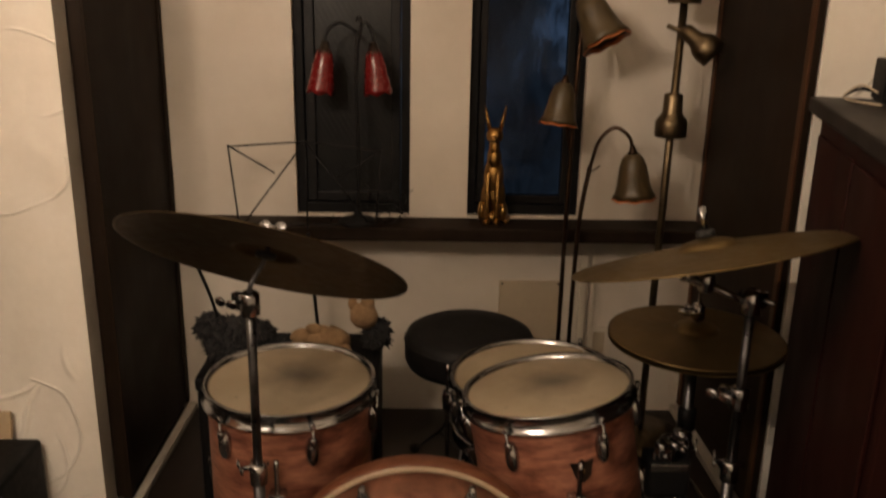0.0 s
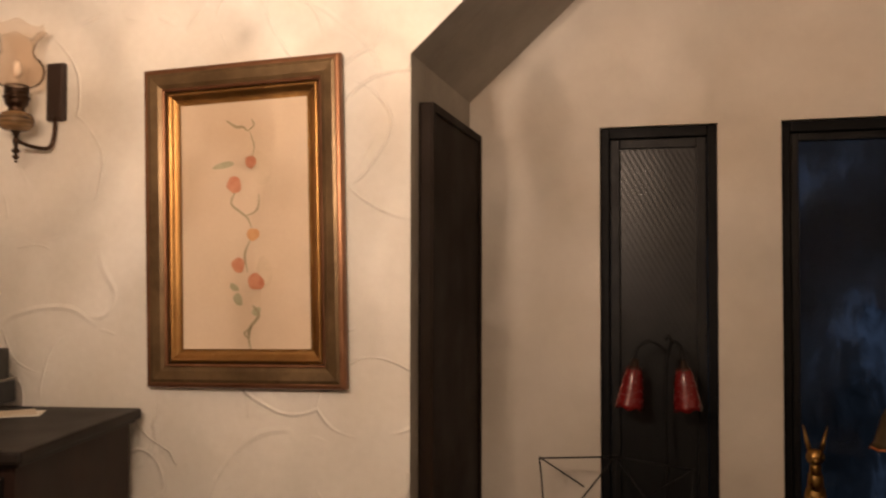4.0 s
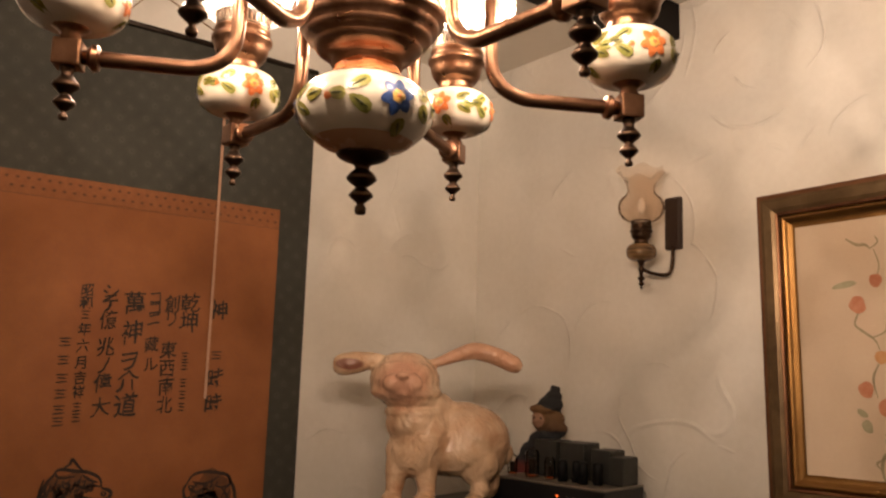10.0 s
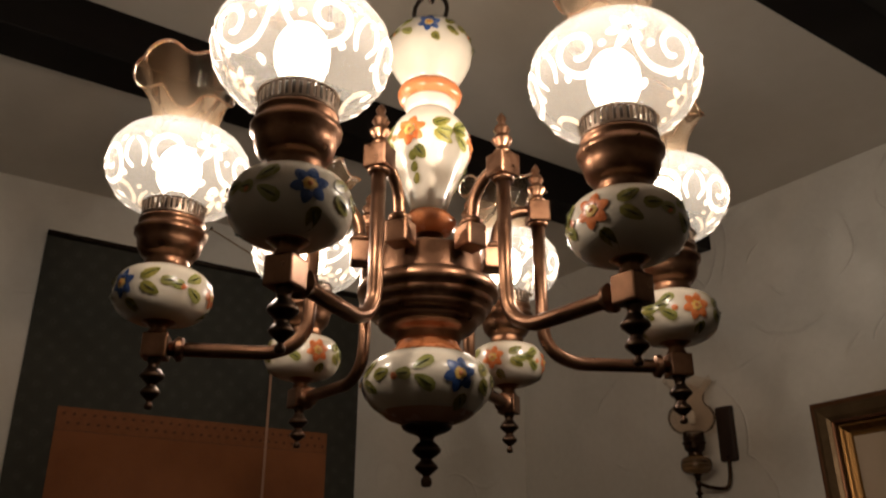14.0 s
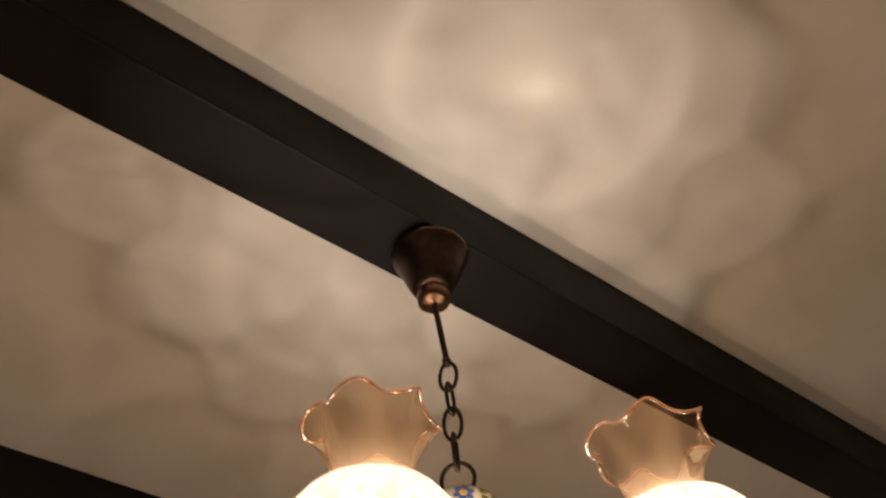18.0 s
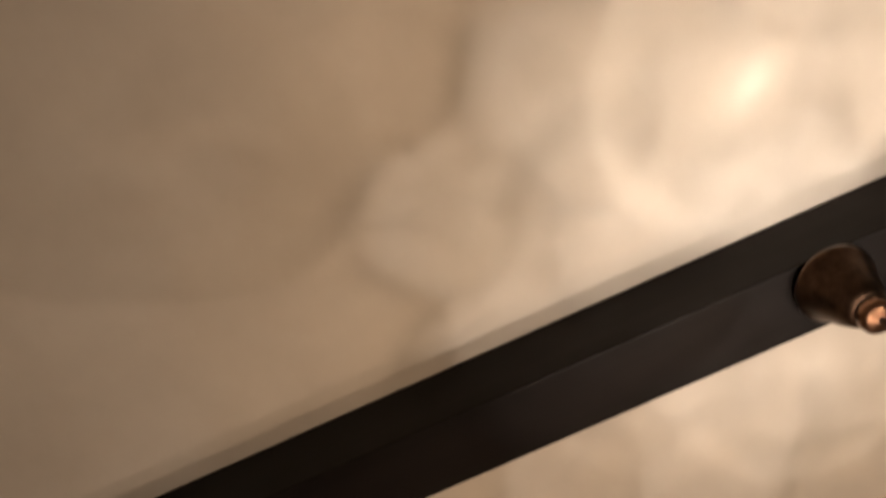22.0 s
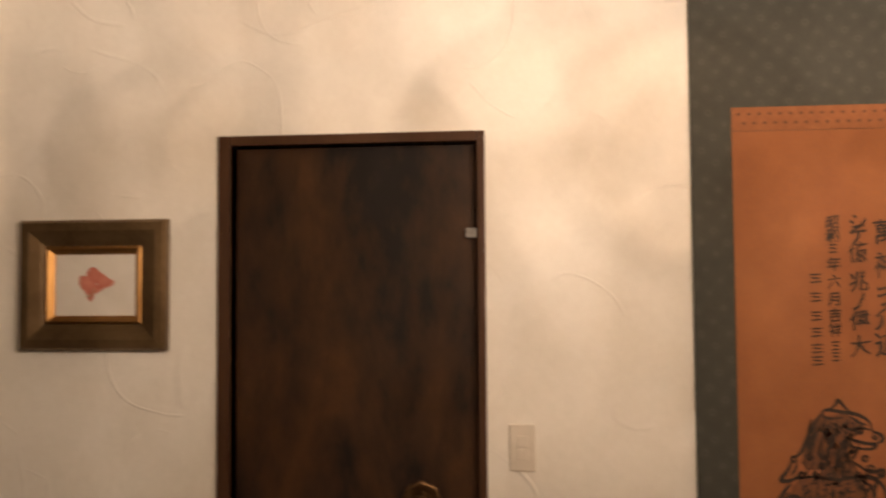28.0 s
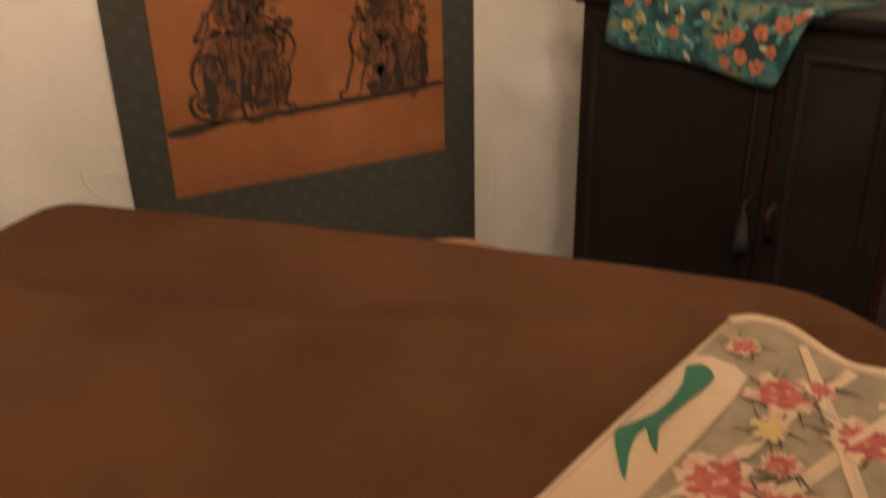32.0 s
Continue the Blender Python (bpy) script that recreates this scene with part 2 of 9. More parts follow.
CABINET_M = wood("cabinet_wood", (0.007, 0.0054, 0.0046), (0.016, 0.0115, 0.0092), 0.42, 12, (1, 1, 0.07), spec=0.25)
CABINET_RED = wood("cabinet_red_wood", (0.012, 0.006, 0.004), (0.028, 0.012, 0.007), 0.42, 12, (1, 1, 0.07), spec=0.25)
COPPER = mottled("antique_copper", (0.105, 0.052, 0.030), (0.27, 0.145, 0.085), 18, 0.27, 1.0, grain=90, bumps=0.05)
BRASS_OLD = mottled("antique_brass", (0.20, 0.12, 0.05), (0.42, 0.27, 0.12), 18, 0.28, 1.0, grain=80, bumps=0.05)
DARK_BRONZE = mottled("dark_bronze", (0.030, 0.020, 0.014), (0.095, 0.056, 0.036), 20, 0.3, 1.0, grain=80, bumps=0.05)
GALLERY_M = mottled("dull_pierced_metal", (0.12, 0.085, 0.062), (0.26, 0.20, 0.155), 30, 0.3, 1.0, grain=90, bumps=0.05)
CERAMIC = mottled("cream_ceramic", (0.50, 0.44, 0.355), (0.60, 0.54, 0.45), 6, 0.12, grain=40, bumps=0.02)
RUST_GLAZE = mottled("rust_glaze", (0.36, 0.11, 0.035), (0.52, 0.20, 0.08), 12, 0.18, bumps=0.02)
CHROME = mottled("chrome", (0.24, 0.24, 0.25), (0.46, 0.46, 0.47), 20, 0.10, 1.0, bumps=0.02)
GLASS_AMBER = clear_glass("amber_glass", (0.95, 0.86, 0.76), 0.12, haze=0.048)
GLASS_CLEAR = clear_glass("clear_glass", (0.97, 0.91, 0.85), 0.10, haze=0.13, glow=(0.95, 0.76, 0.60))
GLASS_FRILL = clear_glass("amber_frill", (0.87, 0.72, 0.55), 0.36, haze=0.05, glow=(0.90, 0.60, 0.36))
GLASS_RIM = clear_glass("amber_rim", (0.90, 0.62, 0.40), 0.6, 0.12, haze=0.16, glow=(0.95, 0.62, 0.38))
BULB = emit("lit_bulb", (1.0, 0.84, 0.64), 60.0)

# ---- mesh tools ----
def part(name, bm, material, parent=None, label="", smooth=None):
    """Links a bmesh as one mesh object under a thing, or alone. smooth: degrees up to which edges are shaded round."""
    me = bpy.data.meshes.new(name)
    if smooth is not None:
        for f in bm.faces:
            f.smooth = True
        lim = radians(smooth)
        for e in bm.edges:
            e.smooth = not (len(e.link_faces) == 2 and e.calc_face_angle(0.0) > lim)
    bm.to_mesh(me)
    bm.free()
    for mm in (material if isinstance(material, (list, tuple)) else (material,)):
        me.materials.append(mm)
    ob = new(name, me)
    if parent is not None:
        ob.parent = parent
    if label:
        ob["label"] = label
    return ob


def thing(name, label, category, at=(0, 0, 0), rz=0.0, group="", kind=""):
    """An Empty at a thing's base, which carries its parts."""
    ob = new(name)
    ob.empty_display_size = 0.05
    ob.matrix_basis = pose(*at, 0, 0, rz)
    return tagged(ob, label, category, group, kind)


def box_bm(lo, hi, bev=0.0, bm=None, m=None, seg=2):
    own = bmesh.new()
    g = bmesh.ops.create_cube(own, size=1.0)
    lo, hi = Vector(lo), Vector(hi)
    for v in g["verts"]:
        v.co = Vector((lo[i] + (v.co[i] + 0.5) * (hi[i] - lo[i]) for i in range(3)))
    if bev > 0:
        bmesh.ops.bevel(own, geom=list(own.edges), offset=bev, segments=seg, affect="EDGES", profile=0.6)
    if m is not None:
        own.transform(m)
    if bm is None:
        return own
    return merge(bm, own)


def merge(bm, other):
    tmp = bpy.data.meshes.new("tmp")
    other.to_mesh(tmp)
    other.free()
    bm.from_mesh(tmp)
    bpy.data.meshes.remove(tmp)
    return bm


def lathe(profile, n=32, at=(0, 0, 0), bm=None, wave=None, cap=True):
    """Turns a profile of (radius, z) round the z axis. wave(angle, i, r, z) may shift a ring's point."""
    bm = bm or bmesh.new()
    rings = []
    for i, (r, z) in enumerate(profile):
        ring = []
        for k in range(n):
            a = 2 * math.pi * k / n
            rr, zz = (r, z) if wave is None else wave(a, i, r, z)
            ring.append(bm.verts.new((at[0] + rr * math.cos(a), at[1] + rr * math.sin(a), at[2] + zz)))
        rings.append(ring)
    for a, b in zip(rings, rings[1:]):
        for k in range(n):
            bm.faces.new((a[k], a[(k + 1) % n], b[(k + 1) % n], b[k]))
    if cap:
        if profile[0][0] > 1e-4:
            bm.faces.new(list(reversed(rings[0])))
        if profile[-1][0] > 1e-4:
            bm.faces.new(rings[-1])
    return bm


def smooth_path(pts, per=6):
    """A Catmull-Rom curve through points."""
    pts = [Vector(p) for p in pts]
    out = []
    ext = [2 * pts[0] - pts[1]] + pts + [2 * pts[-1] - pts[-2]]
    for i in range(1, len(ext) - 2):
        p0, p1, p2, p3 = ext[i - 1:i + 3]
        for k in range(per):
            t = k / per
            out.append(0.5 * ((2 * p1) + (p2 - p0) * t + (2 * p0 - 5 * p1 + 4 * p2 - p3) * t * t + (3 * p1 - p0 - 3 * p2 + p3) * t ** 3))
    out.append(pts[-1])
    return out


def tube(pts, r, n=8, bm=None, closed=False, flat=1.0, radii=None, twist=0.0):
    """A tube along points; radii gives one radius a point."""
    bm = bm or bmesh.new()
    pts = [Vector(p) for p in pts]
    cnt = len(pts)
    ref = None
    rings = []
    for i, p in enumerate(pts):
        if closed:
            d = pts[(i + 1) % cnt] - pts[i - 1]
        else:
            d = pts[min(i + 1, cnt - 1)] - pts[max(i - 1, 0)]
        d.normalize()
        if ref is None:
            ref = Vector((0, 0, 1)) if abs(d.z) < 0.9 else Vector((1, 0, 0))
        side = d.cross(ref)
        side.normalize()
        up = side.cross(d)
        ref = up
        rr = radii[i] if radii else r
        rings.append([bm.verts.new(p + side * rr * math.cos(2 * math.pi * k / n + twist) + up * rr * flat * math.sin(2 * math.pi * k / n + twist)) for k in range(n)])
    pairs = list(zip(rings, rings[1:])) + ([(rings[-1], rings[0])] if closed else [])
    for a, b in pairs:
        for k in range(n):
            bm.faces.new((a[k], a[(k + 1) % n], b[(k + 1) % n], b[k]))
    if not closed:
        bm.faces.new(list(reversed(rings[0])))
        bm.faces.new(rings[-1])
    return bm


def poly_prism(outline, depth, to_world, bm=None):
    """A flat outline of 2D points given a thickness; to_world(u, v, w) places a point."""
    bm = bm or bmesh.new()
    a = [bm.verts.new(to_world(u, v, 0.0)) for u, v in outline]
    b = [bm.verts.new(to_world(u, v, depth)) for u, v in outline]
    n = len(outline)
    bm.faces.new(a)
    bm.faces.new(list(reversed(b)))
    for k in range(n):
        bm.faces.new((a[k], b[k], b[(k + 1) % n], a[(k + 1) % n]))
    bmesh.ops.recalc_face_normals(bm, faces=bm.faces)
    return bm


def blob(center, radii, bm=None, seg=20, rings=12, jitter=0.0, seed=0.0, rot=None):
    """A rounded lump: an ellipsoid with a wavering skin."""
    own = bmesh.new()
    bmesh.ops.create_uvsphere(own, u_segments=seg, v_segments=rings, radius=1.0)
    for v in own.verts:
        k = 1.0 + jitter * noise.noise(v.co * 2.3 + Vector((seed, seed * 1.7, 3.1)))
        v.co = Vector((v.co.x * radii[0] * k, v.co.y * radii[1] * k, v.co.z * radii[2] * k))
    if rot is not None:
        own.transform(rot)
    own.transform(Matrix.Translation(center))
    if bm is None:
        return own
    return merge(bm, own)


def wall_with_holes(lo_u, hi_u, lo_v, hi_v, holes, depth, to_world):
    """A slab in a plane of u and v with rectangular openings through it."""
    us = sorted({lo_u, hi_u, *[h[0] for h in holes], *[h[1] for h in holes]})
    vs = sorted({lo_v, hi_v, *[h[2] for h in holes], *[h[3] for h in holes]})
    us = [u for u in us if lo_u <= u <= hi_u]
    vs = [v for v in vs if lo_v <= v <= hi_v]
    bm = bmesh.new()

    def solid(i, j):
        if not (0 <= i < len(us) - 1 and 0 <= j < len(vs) - 1):
            return False
        cu, cv = (us[i] + us[i + 1]) / 2, (vs[j] + vs[j + 1]) / 2
        return not any(h[0] < cu < h[1] and h[2] < cv < h[3] for h in holes)

    cache = {}

    def vert(i, j, w):
        if (i, j, w) not in cache:
            cache[(i, j, w)] = bm.verts.new(to_world(us[i], vs[j], depth * w))
        return cache[(i, j, w)]

    for i in range(len(us) - 1):
        for j in range(len(vs) - 1):
            if not solid(i, j):
                continue
            bm.faces.new([vert(*q, 0) for q in ((i, j), (i + 1, j), (i + 1, j + 1), (i, j + 1))])
            bm.faces.new([vert(*q, 1) for q in ((i, j + 1), (i + 1, j + 1), (i + 1, j), (i, j))])
            for (di, dj), (p, q) in (((-1, 0), ((i, j), (i, j + 1))), ((1, 0), ((i + 1, j + 1), (i + 1, j))),
                                     ((0, -1), ((i + 1, j), (i, j))), ((0, 1), ((i, j + 1), (i + 1, j + 1)))):
                if not solid(i + di, j + dj):
                    bm.faces.new((vert(*p, 0), vert(*q, 0), vert(*q, 1), vert(*p, 1)))
    bmesh.ops.recalc_face_normals(bm, faces=bm.faces)
    return bm

# ---- the place: floor, walls, ceiling ----
XW, YN, YS, XE, ZC = -2.10, 1.715, -1.96, 2.60, 2.525
AL, AR, YB = -0.205, 1.395, 2.32            # the alcove's cheeks and its back


def structure(name, bm, material, label, category, smooth=None):
    return tagged(part(name, bm, material, None, label, smooth), label, category, kind="structure")


structure("floor", box_bm((-4.6, -3.75, -0.08), (2.75, 2.5, 0.0)), FLOOR_M, "dark stained wooden floor of the room", "floor")
structure("ceiling", box_bm((XW - 0.12, YS - 0.14, ZC), (XE + 0.12, YB + 0.15, ZC + 0.1)), CEIL_M, "cream painted ceiling with soft light patterns", "ceiling")

DOOR = (-1.307, -0.571, 0.0, 1.848)          # outer edges of the casing: y, y, z, z
CAS = 0.034
west = wall_with_holes(YS - 0.14, YN + 0.12, 0.0, ZC, [(DOOR[0] + CAS, DOOR[1] - CAS * 0.6, -1.0, DOOR[3] - CAS * 0.8)], -0.12,
                       lambda u, v, w: (XW + w, u, v))
structure("wall_west", west, PLASTER_WEST, "cream trowelled plaster wall with a brown door", "wall")


def xz(y0):
    return lambda u, v, w: (u, y0 + w, v)


CH0, CHX = 1.89, 0.50                        # where the slanted soffit starts and where it meets the ceiling
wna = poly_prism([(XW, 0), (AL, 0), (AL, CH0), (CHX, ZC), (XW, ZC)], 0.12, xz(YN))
# jamb and slanted edge are coloured grey for the shade they lie in
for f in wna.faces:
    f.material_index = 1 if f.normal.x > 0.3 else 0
structure("wall_north_a", wna, (PLASTER, PLASTER_GREY_AND_SHADED),
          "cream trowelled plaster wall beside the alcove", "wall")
structure("wall_north_b", poly_prism([(AR, 0), (XE + 0.12, 0), (XE + 0.12, ZC), (0.69, ZC), (AR, CH0)], 0.12, xz(YN)), PLASTER,
          "cream plaster wall beside the alcove's panel", "wall")
# grey colour stands in for the shade on this cheek and soffit
structure("wall_alcove_a", poly_prism([(AL - 0.15, 0), (AL, 0), (AL, CH0), (CHX - 0.004, ZC - 0.003), (AL - 0.15, ZC - 0.003)], YB - YN - 0.124, xz(YN + 0.122)), PLASTER_GREY_AND_SHADED,
          "plaster cheek and slanted soffit of the alcove, greyed for their shade", "wall")
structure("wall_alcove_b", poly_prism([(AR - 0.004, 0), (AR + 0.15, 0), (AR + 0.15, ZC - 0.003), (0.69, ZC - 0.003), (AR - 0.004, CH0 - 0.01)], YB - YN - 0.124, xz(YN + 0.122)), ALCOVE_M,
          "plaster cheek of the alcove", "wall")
W1, W2 = (0.187, 0.517, 0.632, 1.797), (0.686, 1.016, 0.632, 1.797)
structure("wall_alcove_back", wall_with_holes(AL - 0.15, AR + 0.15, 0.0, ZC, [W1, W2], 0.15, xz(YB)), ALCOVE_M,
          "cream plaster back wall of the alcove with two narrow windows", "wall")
OPEN = (-2.067, -0.45, 2.11)
structure("wall_south", wall_with_holes(XW, XE + 0.12, 0.0, ZC, [(OPEN[0], OPEN[1], -1.0, OPEN[2])], -0.14, xz(YS)), PLASTER,
          "cream plaster wall with a wide opening to a dark room", "wall")
structure("wall_east", box_bm((XE, YS, 0), (XE + 0.12, YN, ZC)), PLASTER, "plain cream plaster wall", "wall")

# the unlit room behind the opening
structure("ceiling_far_room", box_bm((-4.6, -3.75, 2.32), (2.75, YS - 0.145, 2.4)), CEIL_M, "plain ceiling of the unlit room", "ceiling")
FAR = -3.5
structure("wall_far_room", wall_with_holes(-4.6, 2.75, 0.0, 2.32, [(-4.12, -3.19, -1.0, 1.92)], -0.12, xz(FAR)), PLASTER_GREY_AND_SHADED,
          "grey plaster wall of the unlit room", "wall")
# opening added out of view so that bluish dusk light gets in
structure("wall_far_room_west", wall_with_holes(-3.75, YS - 0.1, 0.0, 2.32, [(-3.3, -2.4, 0.8, 2.1)], -0.1, lambda u, v, w: (-4.6 + w, u, v)), PLASTER_GREY_AND_SHADED, "wall of the unlit room with an open window to the dusk", "wall")
structure("wall_far_room_east", box_bm((2.75, -3.75, 0), (2.85, YS - 0.1, 2.32)), PLASTER_GREY_AND_SHADED, "plain wall of the unlit room", "wall")
structure("wall_far_room_north", box_bm((-4.6, YS - 0.14, 0), (XW - 0.002, YS - 0.02, 2.32)), PLASTER_GREY_AND_SHADED, "plain wall of the unlit room", "wall")
# black sheet put in as the dark beyond the far doorway
structure("wall_far_room_back", box_bm((-4.4, -3.80, 0), (-3.0, -3.76, 2.2)), BLACK, "black sheet standing in for darkness behind the far doorway", "wall")
ff = bmesh.new()
box_bm((-4.17, FAR, 1.92), (-3.14, FAR + 0.025, 1.985), 0.004, ff)
box_bm((-3.19, FAR, 0), (-3.14, FAR + 0.025, 1.918), 0.004, ff)
structure("trim_far_doorway", ff, PLASTER_GREY_AND_SHADED, "grey frame round the far doorway", "trim")

# ceiling beams
B1 = (-0.338, -0.232, 2.405)
B2 = (-1.285, -1.168, 2.412)
for k, (x0, x1, zb) in enumerate((B1, B2), 1):
    structure("beam_%d" % k, box_bm((x0, YS + 0.002, zb), (x1, YN - 0.002, ZC - 0.002), 0.004), BEAM_M, "dark stained wooden ceiling beam", "beam")
structure("cable_duct", box_bm((B2[1] - 0.10, YS, 2.352), (XE - 0.05, YS + 0.018, 2.382), 0.003), PLASTER_GREY_AND_SHADED, "grey cable duct along the wall", "duct")

# skirting in the alcove
sk = bmesh.new()
box_bm((AL + 0.036, YN + 0.05, 0.0), (AL + 0.060, YB - 0.002, 0.022), 0.003, sk)
structure("baseboard_alcove_a", sk, PLASTER_GREY_AND_SHADED, "pale strip along the floor of the alcove", "baseboard")
structure("baseboard_alcove_b", box_bm((AR - 0.045, YN + 0.02, 0.0), (AR - 0.010, YB - 0.002, 0.022), 0.003), PLASTER_GREY_AND_SHADED, "pale strip along the floor of the alcove", "baseboard")

# brown panels on the alcove's cheeks
for nm, x0, x1, y0 in (("panel_alcove_a", AL + 0.002, AL + 0.033, YN + 0.062), ("panel_alcove_b", AR - 0.020, AR - 0.004, YN + 0.004)):
    bm = box_bm((x0, y0, 0.03), (x1, YB - 0.004, 1.785), 0.002)
    t = structure(nm, bm, PANEL_M, "dark brown smooth wooden panel on the alcove's side", "panel")
    fr = bmesh.new()
    xa, xb = (x1, x1 + 0.006) if nm.endswith("a") else (x0 - 0.006, x0)
    box_bm((xa, y0, 0.03), (xb, y0 + 0.022, 1.785), 0.0015, fr)
    box_bm((xa, y0 + 0.023, 1.763), (xb, YB - 0.03, 1.785), 0.0015, fr)
    box_bm((xa, YB - 0.029, 0.03), (xb, YB - 0.006, 1.785), 0.0015, fr)
    part("edge_trim", fr, TRIM_M if nm.endswith("b") else PANEL_M, t)

# window shelf
structure("window_shelf", box_bm((AL + 0.022, YB - 0.13, 0.588), (AR - 0.024, YB - 0.002, 0.628), 0.006), PANEL_M,
          "dark brown wooden shelf under the alcove's windows", "shelf")

# windows
PANE = clear_glass("patterned_pane", (0.55, 0.60, 0.66), 0.22, 0.025)
pv = node(PANE, "ShaderNodeTexWave", Scale=26.0, Distortion=1.2)
pm = coords(PANE, (1, 1, 0.8))
wire(PANE, pm, pv.inputs["Vector"])
pb = node(PANE, "ShaderNodeBump", Strength=0.05, Distance=0.002)
wire(PANE, pv.outputs["Fac"], pb.inputs["Height"])
for n in PANE.node_tree.nodes:
    if n.type == "BSDF_GLOSSY":
        wire(PANE, pb.outputs[0], n.inputs["Normal"])
RIBBED = mottled("ribbed_grey_glass", (0.006, 0.0068, 0.0076), (0.011, 0.012, 0.013), 3, 0.30, bumps=0.0, spec=0.30, rough2=0.34)
rw = node(RIBBED, "ShaderNodeTexWave", Scale=38.0, Distortion=0.3)
rw.bands_direction = "DIAGONAL"
wire(RIBBED, coords(RIBBED, (1, 0.2, 0.55)), rw.inputs["Vector"])
bump(RIBBED, rw.outputs["Fac"], 0.10, 0.002)
for k, (x0, x1, z0, z1) in enumerate((W1, W2), 1):
    win = thing("window_%d" % k, "narrow black-framed window, dark outside at dusk", "window", kind="structure")
    fr = bmesh.new()
    for a, b in (((x0, z0), (x0 + 0.026, z1)), ((x1 - 0.026, z0), (x1, z1)), ((x0 + 0.027, z0), (x1 - 0.027, z0 + 0.03)), ((x0 + 0.027, z1 - 0.03), (x1 - 0.027, z1))):
        box_bm((a[0], YB + 0.025, a[1]), (b[0], YB + 0.085, b[1]), 0.003, fr)
    part("window_frame", fr, BLACK, win)
    ins = 0.042 if k == 1 else 0.036
    sh = bmesh.new()
    xi0, xi1, zi0, zi1 = x0 + 0.028, x1 - 0.028, z0 + 0.032, z1 - 0.032
    w = ins - 0.014
    for a, b in (((xi0, zi0), (xi0 + w, zi1)), ((xi1 - w, zi0), (xi1, zi1)), ((xi0 + w, zi0), (xi1 - w, zi0 + w)), ((xi0 + w, zi1 - w), (xi1 - w, zi1))):
        box_bm((a[0], YB + 0.04, a[1]), (b[0], YB + 0.075, b[1]), 0.003, sh)
    part("sash", sh, BLACK_METAL, win)
    pane = part("pane", box_bm((xi0 + w, YB + 0.055, zi0 + w), (xi1 - w, YB + 0.059, zi1 - w)), PANE if k == 2 else RIBBED, win)
    pane.visible_shadow = False
DUSK = emit("dusk_backdrop", (0.02, 0.035, 0.07), 1.0)
dv = coords(DUSK, (1, 1, 1))
df = math_node(DUSK, "ADD", math_node(DUSK, "MULTIPLY", noise_tex(DUSK, dv, 1.7, 3.0, 0.5, 0.4), 0.7), math_node(DUSK, "MULTIPLY", noise_tex(DUSK, coords(DUSK, (14, 1, 5)), 1.0, 6.0, 0.7, 1.6), 0.3))
em = [n for n in DUSK.node_tree.nodes if n.type == "EMISSION"][0]
wire(DUSK, ramp(DUSK, df, [(0.40, (0.005, 0.007, 0.009)), (0.53, (0.016, 0.021, 0.028)), (0.64, (0.060, 0.086, 0.130))]), em.inputs[0])
structure("backdrop", box_bm((-1.2, 3.6, -0.5), (2.8, 3.62, 3.0)), DUSK, "blue dusk with dark trees outside the windows", "backdrop")

# door in the west wall
door = thing("door_1", "dark brown stained wooden door, closed, in a reddish casing", "door", kind="structure")
y0, y1, _, z1 = DOOR
cs = bmesh.new()
box_bm((XW - 0.09, y0, 0.0), (XW + 0.012, y0 + CAS, z1), 0.003, cs)
box_bm((XW - 0.09, y1 - CAS * 0.6, 0.0), (XW + 0.012, y1, z1), 0.003, cs)
box_bm((XW - 0.09, y0 + CAS + 0.001, z1 - CAS * 0.8), (XW + 0.012, y1 - CAS * 0.6 - 0.001, z1), 0.003, cs)
part("casing", cs, TRIM_M, door, "reddish brown wooden casing")
leaf = part("leaf", box_bm((XW - 0.085, y0 + CAS + 0.001, 0.004), (XW - 0.045, y1 - CAS * 0.6 - 0.001, z1 - CAS * 0.8 - 0.001), 0.002), DOOR_M, door)
KNOB_M = mottled("dull_brass", (0.06, 0.034, 0.016), (0.17, 0.095, 0.045), 30, 0.38, 1.0, grain=90, bumps=0.05)
kn = lathe([(0.030, 0.0), (0.030, 0.004), (0.012, 0.008), (0.010, 0.030), (0.022, 0.036), (0.029, 0.048), (0.029, 0.056), (0.018, 0.066), (0.0, 0.068)], 24)
kn.transform(pose(XW - 0.044, -0.752, 0.845, 0, 90, 0))
part("door_knob", kn, KNOB_M, leaf, "round dull brass knob", smooth=40)
ro = lathe([(0.0, 0.0), (0.052, 0.0), (0.056, 0.002), (0.054, 0.005), (0.044, 0.006), (0.040, 0.0045), (0.030, 0.0042)], 28, wave=lambda a, i, r, z: (r * (1 + (0.05 * math.cos(8 * a) if i < 5 else 0)), z))
ro.transform(pose(XW - 0.0449, -0.752, 0.845, 0, 90, 0))
part("rosette", ro, KNOB_M, leaf, "scalloped dull brass rosette", smooth=40)
part("latch", box_bm((XW - 0.045, y1 - CAS * 0.6 - 0.034, 1.560), (XW - 0.02, y1 - CAS * 0.6 - 0.002, 1.588), 0.002), CHROME, door, "small steel latch")

sw = thing("light_switch", "cream plastic light switch plate on the wall", "light switch", kind="structure")
SWM = mottled("switch_plastic", (0.62, 0.56, 0.47), (0.70, 0.64, 0.55), 10, 0.4)
part("plate", box_bm((XW + 0.001, -0.512, 0.942), (XW + 0.009, -0.444, 1.064), 0.003), SWM, sw)
for zz in (0.972, 1.006):
    part("rocker", box_bm((XW + 0.0095, -0.492, zz), (XW + 0.0125, -0.464, zz + 0.029), 0.0015), SWM, sw)
